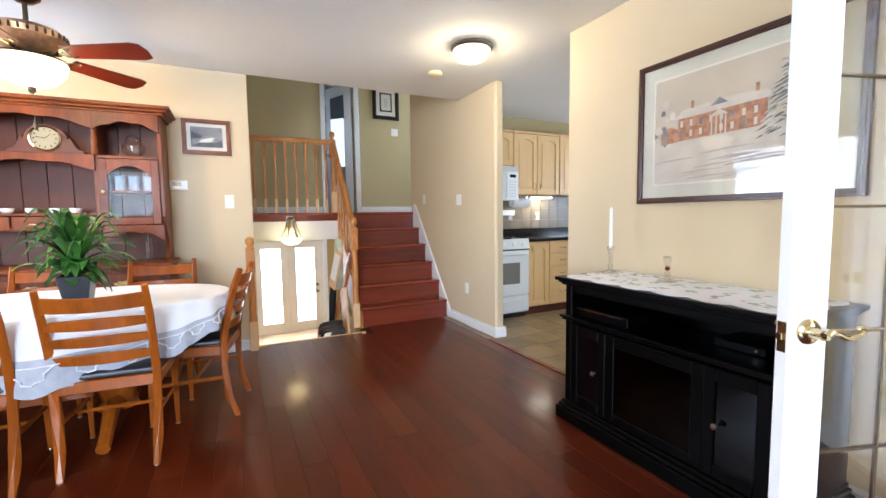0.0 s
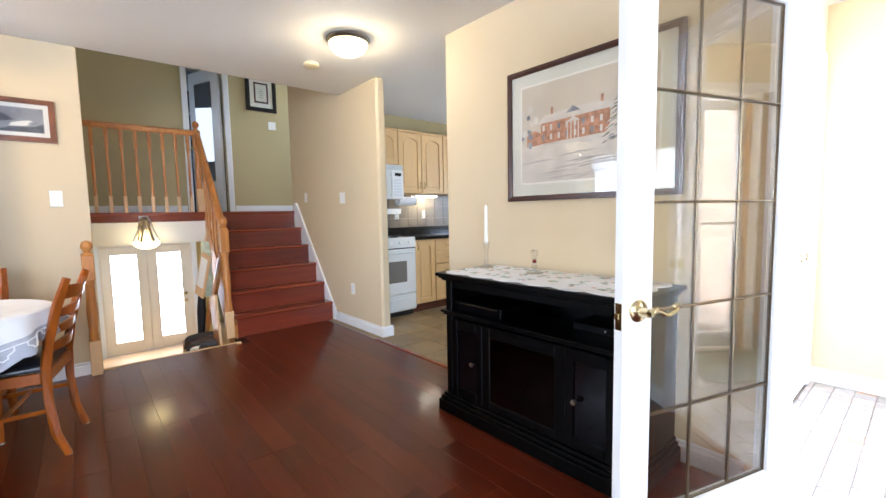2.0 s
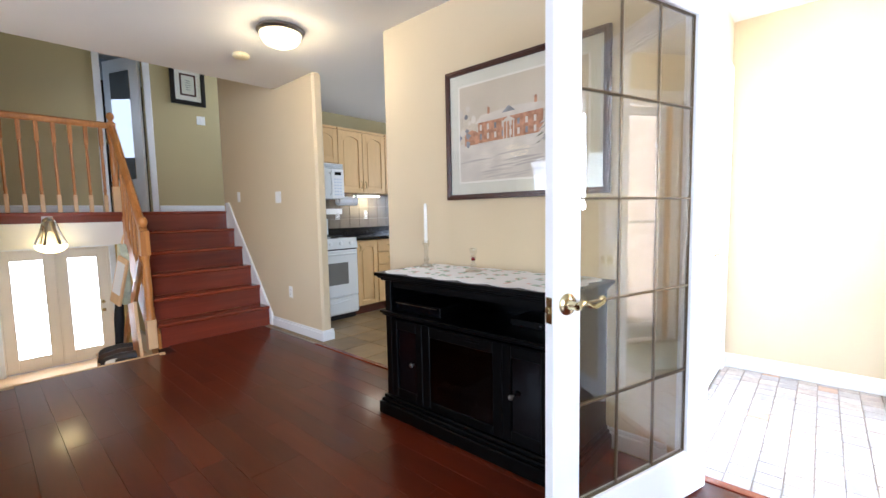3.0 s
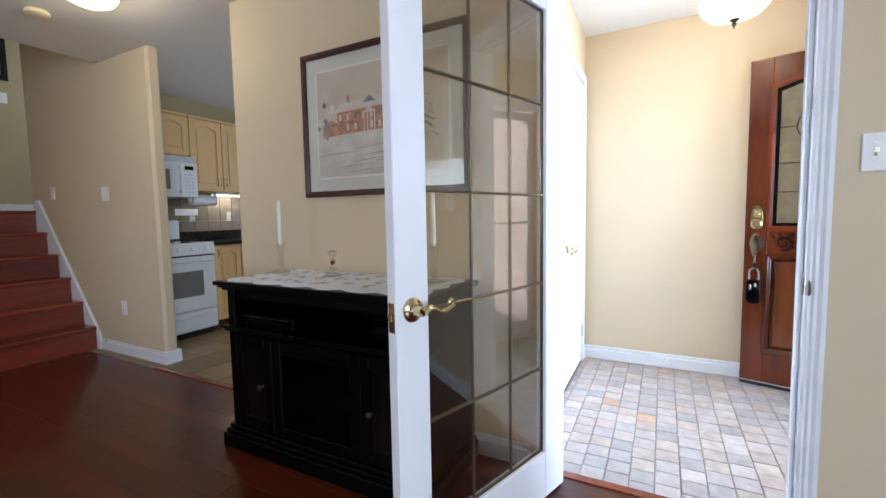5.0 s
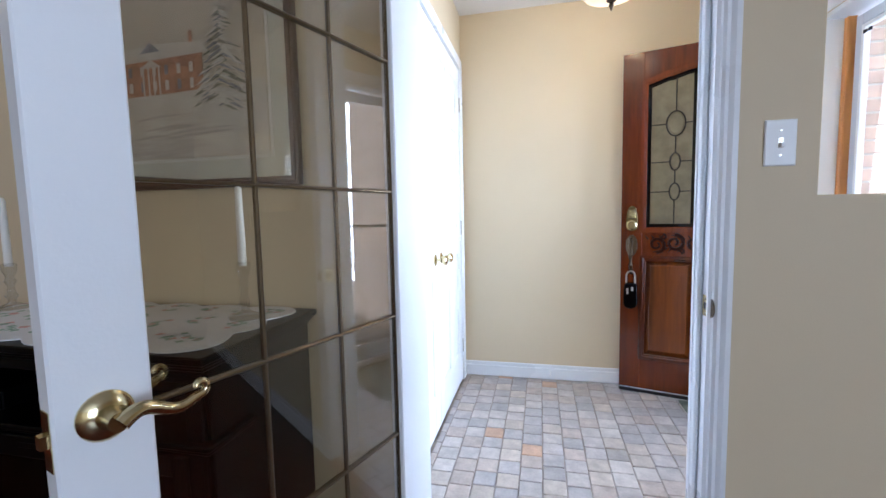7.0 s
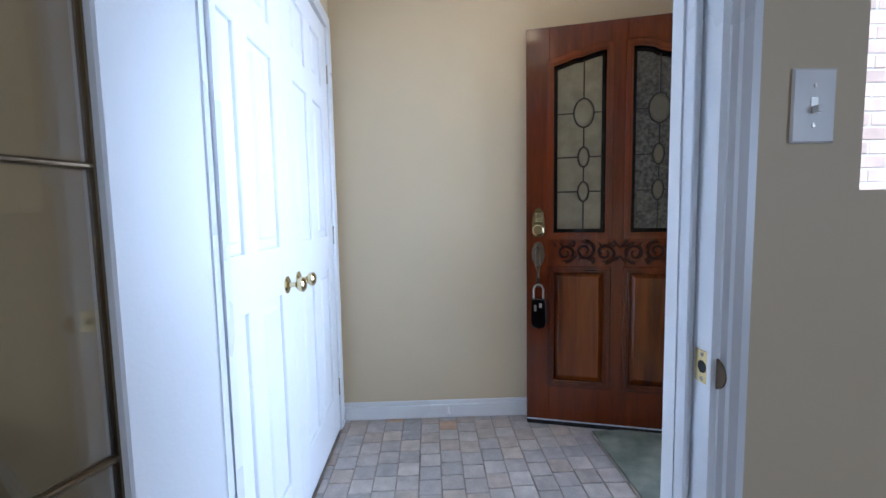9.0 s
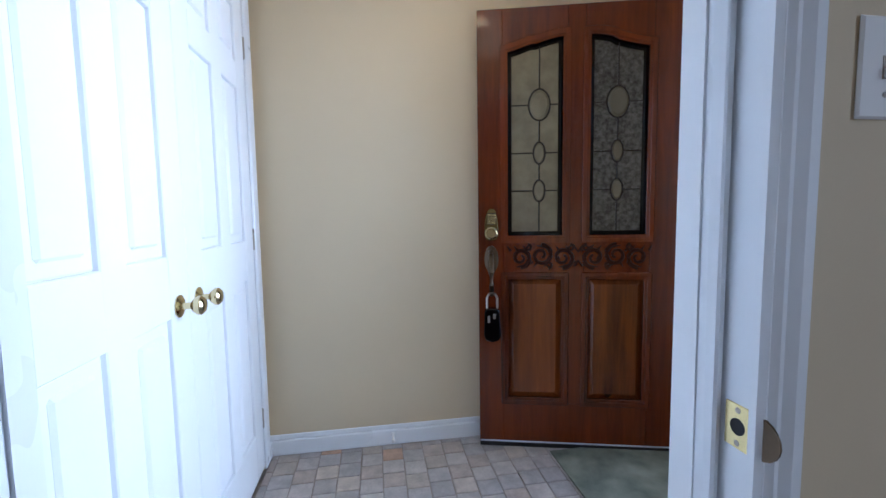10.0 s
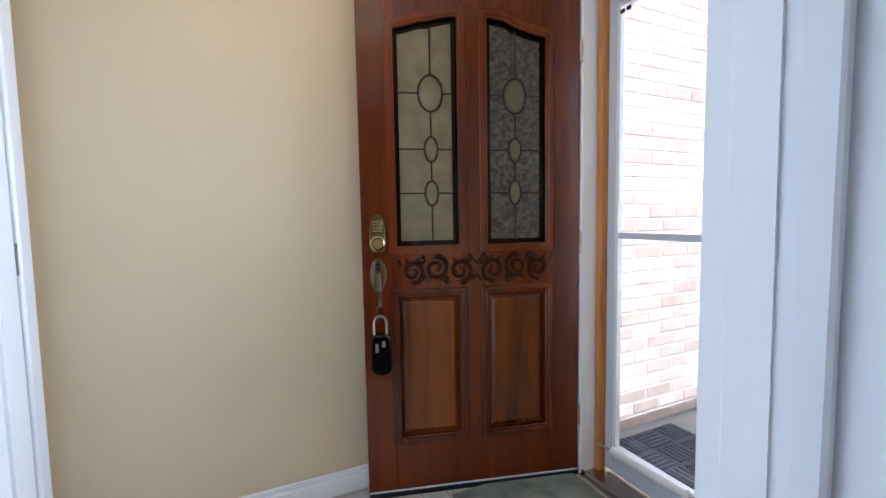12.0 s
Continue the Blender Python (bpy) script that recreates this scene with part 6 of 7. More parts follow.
def skin(bm, rings, fill=False):
    vs = [[bm.verts.new(p) for p in r] for r in rings]
    for a, b in zip(vs, vs[1:]):
        for i in range(N):
            bm.faces.new((a[i], a[(i + 1) % N], b[(i + 1) % N], b[i]))
    if fill:
        bm.faces.new(vs[0])
    return vs


bm = bmesh.new()
skin(bm, [clothring(-0.03, 0.006, 0), clothring(0.002, 0.004, 0), clothring(0.014, -0.008, 0.001), clothring(0.024, -0.06, 0.006), clothring(0.032, -0.170, 0.014),
          clothring(0.028, -0.170, 0.014), clothring(0.020, -0.06, 0.006), clothring(0.010, -0.008, 0.001)], True)
part("cloth", bm, M["cloth"], tc, "plain white cloth", True)
bm = bmesh.new()
skin(bm, [clothring(0.0325, -0.167, 0.014), clothring(0.040, -0.23, 0.020), clothring(0.045, -0.305, 0.026, 0.028), clothring(0.042, -0.305, 0.026, 0.028), clothring(0.037, -0.23, 0.020), clothring(0.029, -0.167, 0.014)])
lace = part("lace_border", bm, M["lace"], tc, "lace border", True)
bm = bmesh.new()
mid_ring, low_ring = clothring(0.0425, -0.20, 0.0185), clothring(0.0465, -0.275, 0.0245)
for k in range(34):
    c = (k + 0.5) * N / 34
    pts = []
    for q in range(9):
        t = (q / 8 - 0.5) * 4.2
        i = int(round(c + t)) % N
        f = math.cos((q / 8 - 0.5) * math.pi)
        pts.append(mid_ring[i] * (1 - f) + low_ring[i] * f)
    tube(bm, pts, 0.004, 5)
tube(bm, [mid_ring[i % N] for i in range(0, N + 1, 2)], 0.003, 5)
tagged(part("lace_cord", bm, M["cloth"], tc, "raised lace loops"), kind="stuff")


# ---- chairs ----
def make_chair(m):
    c = thing("dining_chair", m, "amber wood ladder-back dining chair with a black leather seat", "chair", "chairs round the table")
    # seat faces +y; the back stands at y = -0.2
    for s in (-1, 1):
        bm = bmesh.new()
        tube(bm, [(s * 0.185, -0.245, 0), (s * 0.190, -0.205, 0.12), (s * 0.195, -0.190, 0.30), (s * 0.198, -0.192, 0.46), (s * 0.197, -0.214, 0.60), (s * 0.197, -0.256, 0.76), (s * 0.196, -0.300, 0.888)],
             [0.018, 0.021, 0.023, 0.024, 0.022, 0.021, 0.017], 4, 1.15)
        part("back_leg", bm, M["chair"], c, bevel=0.003)
        bm = bmesh.new()
        tube(bm, [(s * 0.200, 0.20, 0), (s * 0.200, 0.195, 0.2), (s * 0.198, 0.185, 0.43)], [0.014, 0.020, 0.024], 4)
        part("front_leg", bm, M["chair"], c, bevel=0.003)
        bm = bmesh.new()
        tube(bm, [(s * 0.196, -0.19, 0.245), (s * 0.199, 0.19, 0.225)], 0.010, 6, 1.2)
        part("side_stretcher", bm, M["chair"], c, smooth=True)
        for q in ((s * 0.185, -0.245), (s * 0.200, 0.20)):
            bm = bmesh.new()
            lathe(bm, [(0.013, -0.0005), (0.013, 0.005), (0.006, 0.007)], (q[0], q[1], 0), 10)
            part("glide", bm, M["nickel"], c, "small metal glide")
    bm = bmesh.new()
    tube(bm, [(-0.198, -0.02, 0.236), (0.198, -0.02, 0.236)], 0.010, 6)
    part("cross_stretcher", bm, M["chair"], c, smooth=True)
    boxes("seat_frame", M["chair"], c, [(-0.205, 0.205, 0.165, 0.195, 0.385, 0.440), (-0.205, 0.205, -0.205, -0.175, 0.385, 0.440), (-0.215, -0.19, -0.175, 0.165, 0.385, 0.440), (0.19, 0.215, -0.175, 0.165, 0.385, 0.440)], bevel=0.004)
    bm = bmesh.new()
    out = [(-0.19, -0.19), (0.19, -0.19), (0.225, 0.17), (0.19, 0.215), (0.0, 0.235), (-0.19, 0.215), (-0.225, 0.17)]
    levels = [(1.0, 0.441), (1.01, 0.455), (0.97, 0.476), (0.85, 0.486), (0.0, 0.490)]
    rings = [[bm.verts.new((p[0] * s, p[1] * s, z)) for p in out] for s, z in levels[:-1]]
    for a, b in zip(rings, rings[1:]):
        for i in range(7):
            bm.faces.new((a[i], a[(i + 1) % 7], b[(i + 1) % 7], b[i]))
    bm.faces.new(rings[-1])
    bm.faces.new(rings[0][::-1])
    part("seat", bm, M["leather"], c, "padded black leather seat", True, 0.006)
    for k, (z, h) in enumerate(((0.548, 0.040), (0.633, 0.038), (0.716, 0.040), (0.818, 0.072))):
        bm = bmesh.new()
        half = 0.190
        yb = -0.196 - 0.016 * max(0, (z - 0.46) / 0.14) if z < 0.60 else -0.214 - 0.044 * (z - 0.60) / 0.16
        prof_t = []
        front, back = [], []
        for i in range(9):
            t = i / 8
            x = -half + 2 * half * t
            dip = -0.028 * math.sin(math.pi * t)
            drop = (0.010 if k < 3 else -0.014) * math.sin(math.pi * t)
            tilt = 0.0
            lo, hi = z - h / 2 - 0.006 * math.sin(math.pi * t), z + h / 2 + drop * 0.8
            lean = -0.22 * h
            front.append((bm.verts.new((x, yb + dip + 0.009, lo)), bm.verts.new((x, yb + dip + 0.009 + lean, hi))))
            back.append((bm.verts.new((x, yb + dip - 0.009, lo)), bm.verts.new((x, yb + dip - 0.009 + lean, hi))))
        for i in range(8):
            f0, f1, b0, b1 = front[i], front[i + 1], back[i], back[i + 1]
            bm.faces.new((f0[0], f1[0], f1[1], f0[1]))
            bm.faces.new((b1[0], b0[0], b0[1], b1[1]))
            bm.faces.new((f0[1], f1[1], b1[1], b0[1]))
            bm.faces.new((f0[0], b0[0], b1[0], f1[0]))
        bm.faces.new((front[0][0], front[0][1], back[0][1], back[0][0]))
        bm.faces.new((front[8][1], front[8][0], back[8][0], back[8][1]))
        part("top_rail" if k == 3 else "back_slat", bm, M["chair"], c, "curved top rail" if k == 3 else "", False, 0.003)
    return c


CHAIRS = [(-0.485, 2.958, 0, -3.5), (-0.165, 3.32, 0, 79.0), (-1.03, 2.93, 0, 3.0), (-0.42, 3.68, 0, 177.0), (-1.02, 3.70, 0, 182.0), (-1.95, 3.25, 0, -91.0)]
ch = make_chair(pose(CHAIRS[0][0], CHAIRS[0][1], 0, 0, 0, CHAIRS[0][3]))
for x, y, _, a in CHAIRS[1:]:
    copy_thing(ch, pose(x, y, 0, 0, 0, a))

# ---- potted plant ----
pl = thing("potted_plant", pose(-0.68, 3.16, 0.750), "bushy green bromeliad in a dark square tapered pot on the tablecloth", "plant")
bm = bmesh.new()
a = [bm.verts.new((x * 0.050, y * 0.050, 0)) for x, y in ((-1, -1), (1, -1), (1, 1), (-1, 1))]
b = [bm.verts.new((x * 0.072, y * 0.072, 0.145)) for x, y in ((-1, -1), (1, -1), (1, 1), (-1, 1))]
c = [bm.verts.new((x * 0.064, y * 0.064, 0.145)) for x, y in ((-1, -1), (1, -1), (1, 1), (-1, 1))]
d = [bm.verts.new((x * 0.060, y * 0.060, 0.12)) for x, y in ((-1, -1), (1, -1), (1, 1), (-1, 1))]
for r0, r1 in ((a, b), (b, c), (c, d)):
    for i in range(4):
        bm.faces.new((r0[i], r0[(i + 1) % 4], r1[(i + 1) % 4], r1[i]))
bm.faces.new(a[::-1])
bm.faces.new(d)
part("pot", bm, M["pot"], pl, "glossy dark grey pot", bevel=0.003)
rng = random.Random(11)


def leaf_blade(length, width, rise, droop, mtl, az, z, broad=False):
    bm = bmesh.new()
    n = 8
    left, right, mid = [], [], []
    for i in range(n + 1):
        t = i / n
        r = length * t
        h = rise * math.sin(t * math.pi * 0.62) - droop * t * t
        wd = width * (math.sin(math.pi * min(1, t * 0.9 + 0.1)) ** (0.6 if broad else 0.8)) * (1 if t < 0.98 else 0.1)
        left.append(bm.verts.new((r, wd, h)))
        mid.append(bm.verts.new((r, 0, h - width * 0.35)))
        right.append(bm.verts.new((r, -wd, h)))
    for i in range(n):
        bm.faces.new((mid[i], mid[i + 1], left[i + 1], left[i]))
        bm.faces.new((right[i], right[i + 1], mid[i + 1], mid[i]))
    ob = part("leaf", bm, mtl, pl, smooth=True)
    ob.matrix_basis = pose(0, 0, z, 0, rng.uniform(-12, 12), az)
    return ob


for k in range(64):
    leaf_blade(rng.uniform(0.13, 0.27), rng.uniform(0.013, 0.024), rng.uniform(0.10, 0.36), rng.uniform(0.02, 0.14), M["leaf" if k % 5 else "leafmid"], k * 137.5, rng.uniform(0.13, 0.24))
for k in range(38):
    leaf_blade(rng.uniform(0.09, 0.17), rng.uniform(0.026, 0.042), rng.uniform(0.05, 0.14), rng.uniform(0.05, 0.13), M["leaf"], k * 97.3, rng.uniform(0.11, 0.17), True)
for k in range(9):
    leaf_blade(rng.uniform(0.07, 0.10), 0.010, 0.12, 0.0, M["leafpale"], k * 41.0, 0.22)

# ---- china hutch ----
# local: x to the right along the wall, y 0 at the wall and minus towards the room
HX1 = -0.365
hu = thing("china_hutch", pose(HX1 - 1.55, 4.445, 0), "red-brown wooden china hutch with arched shelves and brass pulls", "hutch")
HW = 1.55
boxes("base", M["hutch"], hu, [(0, HW, -0.42, 0, 0.08, 0.84)], "red-brown base cabinet", 0.004)
boxes("plinth", M["hutch"], hu, [(-0.015, HW + 0.015, -0.435, 0, 0, 0.08)], bevel=0.008)
boxes("counter", M["hutch"], hu, [(-0.02, HW + 0.02, -0.45, 0, 0.84, 0.865), (-0.01, HW + 0.01, -0.44, 0, 0.825, 0.84)], "moulded counter edge", 0.005)


def drawer_front(x0, x1, z0, z1, y):
    d = boxes("drawer", M["hutch"], hu, [(x0, x1, y - 0.018, y, z0, z1)], "drawer front", 0.006)
    cx, cz = (x0 + x1) / 2, (z0 + z1) / 2
    bm = bmesh.new()
    prism(bm, [(cx + 0.055 * math.cos(t) * (1.1 if k % 2 else 0.9), cz + 0.018 * math.sin(t) * (1.2 if k % 2 else 0.8)) for k, t in enumerate([q * math.pi / 8 for q in range(16)])], 1, y - 0.021, y - 0.018)
    tube(bm, [(cx - 0.035, y - 0.02, cz + 0.004), (cx - 0.03, y - 0.038, cz - 0.006), (cx, y - 0.042, cz - 0.012), (cx + 0.03, y - 0.038, cz - 0.006), (cx + 0.035, y - 0.02, cz + 0.004)], 0.004, 6)
    part("pull", bm, M["palebrass"], d, "ornate brass pull", True)


for x0 in (0.05, 0.54, 1.03):
    drawer_front(x0, x0 + 0.46, 0.66, 0.80, -0.42)
for x0 in (0.05, 1.03):
    boxes("cupboard_door", M["hutch"], hu, [(x0, x0 + 0.46, -0.438, -0.42, 0.12, 0.63), (x0 + 0.07, x0 + 0.39, -0.446, -0.438, 0.19, 0.56)], "panelled door", 0.006)
drawer_front(0.54, 1.0, 0.40, 0.63, -0.42)
drawer_front(0.54, 1.0, 0.12, 0.37, -0.42)
UD = -0.33
SX = HW - 0.42
for it in [(0.02, 0.045, UD, 0, 0.865, 1.94), (HW - 0.045, HW - 0.02, UD, 0, 1.20, 1.94), (SX - 0.012, SX + 0.012, UD, -0.02, 1.12, 1.94), (0.40, 0.425, UD, -0.02, 1.12, 1.94)]:
    boxes("upright", M["hutch"], hu, [it], "", 0.003)
bm = bmesh.new()
prism(bm, [(0, 0.865), (-0.24, 0.865), (-0.25, 0.90), (-0.20, 0.96), (-0.23, 1.04), (-0.30, 1.10), (-0.33, 1.20), (0, 1.20)], 0, HW - 0.045, HW - 0.02)
part("scrolled_side", bm, M["hutch"], hu, "scrolled side bracket", bevel=0.003)
for k in range(10):
    boxes("back_board", M["hutchdark"], hu, [(0.045 + k * 0.146, 0.045 + (k + 1) * 0.146 - 0.004, -0.02, -0.004, 0.865, 1.94)], "", 0.002)
boxes("shelf", M["hutch"], hu, [(0.045, HW - 0.045, UD, -0.02, 1.62, 1.642)], "shelf", 0.003)
boxes("shelf", M["hutch"], hu, [(0.045, HW - 0.045, UD, -0.02, 1.115, 1.14), (SX, HW - 0.045, UD + 0.02, -0.02, 1.38, 1.395)], "shelf", 0.003)
boxes("shelf", M["hutch"], hu, [(0.045, SX, -0.31, -0.02, 1.215, 1.235)], "low shelf", 0.003)
boxes("cornice", M["hutch"], hu, [(0.0, HW, UD - 0.02, 0, 1.94, 1.96), (-0.025, HW + 0.025, UD - 0.045, 0, 1.96, 1.98), (-0.05, HW + 0.05, UD - 0.07, 0, 1.98, 2.005)], "stepped cornice", 0.006)


def arch_board(x0, x1, z0, z1, dip, y, parent=hu):
    pts = []
    for i in range(17):
        t = i / 16
        pts.append((x0 + (x1 - x0) * t, z0 + dip * math.sin(math.pi * t) ** 0.8 + 0.006 * math.sin(t * 6 * math.pi)))
    bm = bmesh.new()
    prism(bm, pts + [(x1, z1), (x0, z1)], 1, y - 0.02, y)
    return part("arched_board", bm, M["hutch"], parent, "scalloped arched board", bevel=0.002)


arch_board(0.425, SX, 1.82, 1.94, 0.07, UD + 0.002)
arch_board(SX, HW - 0.03, 1.81, 1.94, 0.07, UD + 0.002)
arch_board(0.02, 0.425, 1.81, 1.94, 0.07, UD + 0.002)
arch_board(0.425, SX, 1.53, 1.64, 0.06, UD + 0.002)
arch_board(SX + 0.02, HW - 0.03, 1.02, 1.14, 0.07, UD + 0.002)
for x in (SX, 0.412):
    bm = bmesh.new()
    lathe(bm, [(0.022, 1.642), (0.022, 1.68), (0.014, 1.70), (0.022, 1.74), (0.014, 1.80), (0.020, 1.83), (0.022, 1.83), (0.022, 1.86)], (x, UD + 0.012, 0), 12)
    part("turned_post", bm, M["hutch"], hu, "turned half post", True)
for k in range(3):
    x0 = 0.43 + k * 0.235
    boxes("small_drawer", M["hutch"], hu, [(x0, x0 + 0.225, -0.335, -0.315, 1.12, 1.21)], "small drawer", 0.004)
    bm = bmesh.new()
    tube(bm, [(x0 + 0.08, -0.336, 1.168), (x0 + 0.09, -0.352, 1.158), (x0 + 0.14, -0.352, 1.158), (x0 + 0.15, -0.336, 1.168)], 0.006, 6)
    part("pull", bm, M["palebrass"], hu, "brass pull", True)
a, b = SX + 0.014, HW - 0.046
gd = boxes("glazed_door", M["hutch"], hu, [(a, a + 0.05, UD - 0.018, UD, 1.145, 1.615), (b - 0.05, b, UD - 0.018, UD, 1.145, 1.615), (a + 0.05, b - 0.05, UD - 0.018, UD, 1.145, 1.20)], "small glazed door", 0.003)
curve = [(a + 0.05 + (b - a - 0.10) * i / 12, 1.50 + 0.07 * math.sin(math.pi * i / 12)) for i in range(13)]
bm = bmesh.new()
prism(bm, curve + [(b - 0.05, 1.615), (a + 0.05, 1.615)], 1, UD - 0.0178, UD - 0.0002)
part("arched_rail", bm, M["hutch"], gd)
g = boxes("door_pane", M["cabglass"], gd, [(a + 0.05, b - 0.05, UD - 0.011, UD - 0.007, 1.20, 1.57)], "clear pane")
bm = bmesh.new()
lathe(bm, [(0.008, UD - 0.018), (0.006, UD - 0.03), (0.012, UD - 0.04), (0.0, UD - 0.044)], (a + 0.025, 0, 1.38), 10, 1)
part("knob", bm, M["palebrass"], gd, smooth=True)
HM = pose(HX1 - HW, 4.445, 0)
clk = thing("mantel_clock", HM @ Matrix.Translation((SX - 0.29, -0.17, 1.642)), "dark wood mantel clock with a brass-ringed dial", "clock")
bm = bmesh.new()
prof = [(-0.21, 0), (0.21, 0), (0.21, 0.03), (0.17, 0.05), (0.13, 0.13)] + [(0.12 * math.cos(t), 0.11 + 0.10 * math.sin(t)) for t in [q * math.pi / 10 for q in range(11)]] + [(-0.13, 0.13), (-0.17, 0.05), (-0.21, 0.03)]
prism(bm, prof, 1, -0.05, 0.05)
part("case", bm, M["hutchdark"], clk, bevel=0.004)
bm = bmesh.new()
lathe(bm, [(0.088, -0.05), (0.088, -0.062), (0.078, -0.066), (0.074, -0.058)], (0, 0, 0.11), 28, 1)
part("dial_ring", bm, M["brass"], clk, "brass ring", True)
bm = bmesh.new()
lathe(bm, [(0.075, -0.05), (0.075, -0.059)], (0, 0, 0.11), 28, 1)
dial = part("dial", bm, mat("cream_dial", srgb(150, 142, 115), 0.4), clk, "cream dial")
bm = bmesh.new()
for k in range(12):
    t = k * math.pi / 6
    tube(bm, [(0.055 * math.cos(t), -0.0600, 0.11 + 0.055 * math.sin(t)), (0.067 * math.cos(t), -0.0600, 0.11 + 0.067 * math.sin(t))], 0.003, 4)
tube(bm, [(0, -0.061, 0.11), (0.03, -0.061, 0.14)], 0.002, 4)
tube(bm, [(0, -0.061, 0.11), (-0.05, -0.061, 0.12)], 0.002, 4)
part("marks", bm, M["rubber"], dial)


def vase(name, at, prof, mtl, label, cat):
    t = thing(name, HM @ Matrix.Translation(at), label, cat)
    bm = bmesh.new()
    lathe(bm, prof, seg=18)
    part("bowl", bm, mtl, t, smooth=True)
    return t


vase("glass_jar", (SX + 0.20, -0.16, 1.642), [(0.035, 0), (0.03, 0.01), (0.075, 0.05), (0.078, 0.09), (0.045, 0.13), (0.05, 0.15), (0.03, 0.17), (0.01, 0.185)], M["crystal"], "round covered glass jar on the hutch shelf", "jar")
for k in range(3):
    vase("crystal_glass", (SX + 0.11 + k * 0.085, -0.20, 1.395), [(0.03, 0), (0.032, 0.10), (0.036, 0.11), (0.03, 0.11)], M["lace"], "white patterned cup behind the glazed door", "cup")
vase("white_dish", (SX + 0.20, -0.18, 1.14), [(0.03, 0), (0.09, 0.012), (0.10, 0.05), (0.09, 0.05), (0.05, 0.02)], M["plastic"], "white dish behind the glazed door", "dish")
vase("glass_decanter", (SX + 0.27, -0.25, 0.865), [(0.03, 0), (0.032, 0.02), (0.02, 0.05), (0.035, 0.09), (0.02, 0.14), (0.026, 0.18), (0.012, 0.2)], M["crystal"], "cut glass vase on the hutch counter", "vase")
for k, dx in enumerate((0.47, 0.60, 0.73, 0.86, 0.97)):
    vase("cup", (dx, -0.20, 1.235), [(0.022, 0), (0.035, 0.015), (0.040, 0.035), (0.034, 0.035), (0.02, 0.01)], M["plastic"], "small white cup on the low hutch shelf", "cup")

# ---- ceiling fan ----
FX, FY = -0.89, 3.47
fan = thing("ceiling_fan", pose(FX, FY, CEIL), "antique bronze ceiling fan with red-brown blades and a lit glass bowl", "ceiling fan")
bm = bmesh.new()
lathe(bm, [(0.07, 0), (0.068, -0.03), (0.04, -0.055), (0.018, -0.06)], seg=24)
part("canopy", bm, M["bronze"], fan, "bronze canopy", True)
bm = bmesh.new()
lathe(bm, [(0.012, -0.05), (0.012, -0.21)], seg=12)
part("rod", bm, M["bronze"], fan)
bm = bmesh.new()
lathe(bm, [(0.05, -0.18), (0.14, -0.195), (0.17, -0.22), (0.165, -0.25), (0.135, -0.27), (0.12, -0.295), (0.09, -0.315), (0.06, -0.33)], seg=32)
motor = part("motor_housing", bm, mat("aged_copper", srgb(196, 152, 112), 0.35, metal=0.7, vary=0.25, scale=30), fan, "aged copper motor housing with a beaded band", True)
bm = bmesh.new()
for k in range(30):
    t = k * math.pi / 15
    tube(bm, [(0.167 * math.cos(t), 0.167 * math.sin(t), -0.218), (0.169 * math.cos(t), 0.169 * math.sin(t), -0.246)], 0.007, 5)
tagged(part("beading", bm, M["bronze"], motor), kind="stuff")
M["blade"] = mat("rosewood_blade", srgb(104, 36, 20), 0.3, vary=0.3, scale=5, grain="Y", stretch=(0.15, 1, 1), coat=0.3)
for k in range(5):
    az = -25 + k * 72
    R = pose(0, 0, -0.325, 0, 0, az) @ pose(0, 0, 0, -14, 0, 0)
    bm = bmesh.new()
    tube(bm, [(0.09, 0, 0), (0.15, 0.0, -0.012), (0.20, 0.03, 0.0), (0.24, 0.03, 0.002)], [0.012, 0.010, 0.008, 0.006], 6, 0.6)
    tube(bm, [(0.15, 0, -0.012), (0.20, -0.03, 0.0), (0.24, -0.03, 0.002)], [0.010, 0.008, 0.006], 6, 0.6)
    part("blade_iron", bm, M["brass"], fan, "scrolled brass blade holder", True, m=R)
    bm = bmesh.new()
    prism(bm, [(0.20, -0.055), (0.59, -0.076), (0.632, -0.060), (0.645, 0.0), (0.632, 0.060), (0.59, 0.076), (0.20, 0.055)], 2, 0.004, 0.012)
    part("blade", bm, M["blade"], fan, "red-brown wooden blade", False, 0.002, m=R)
bm = bmesh.new()
lathe(bm, [(0.07, -0.32), (0.10, -0.335), (0.158, -0.35), (0.16, -0.362)], seg=28)
part("light_collar", bm, M["bronze"], fan, "bronze collar", True)
bm = bmesh.new()
lathe(bm, [(0.158, -0.358), (0.165, -0.375), (0.152, -0.425), (0.11, -0.475), (0.05, -0.502), (0.0, -0.508)], seg=28)
b = part("light_bowl", bm, M["bulbglass"], fan, "lit alabaster glass bowl", True)
b.visible_shadow = False
bm = bmesh.new()
lathe(bm, [(0.022, -0.502), (0.016, -0.515), (0.018, -0.525), (0.004, -0.54)], seg=12)
part("finial", bm, M["bronze"], fan, smooth=True)
bm = bmesh.new()
tube(bm, [(0.01, -0.02, -0.50), (0.01, -0.02, -0.68)], 0.0018, 5)
lathe(bm, [(0.005, -0.68), (0.010, -0.70), (0.010, -0.725), (0.003, -0.74)], (0.01, -0.02, 0), 10)
part("pull_chain", bm, M["bronze"], fan, "thin pull chain", True)
bulb("fan_light", (FX, FY, CEIL - 0.43), 11, 0.09, (1.0, 0.66, 0.30))

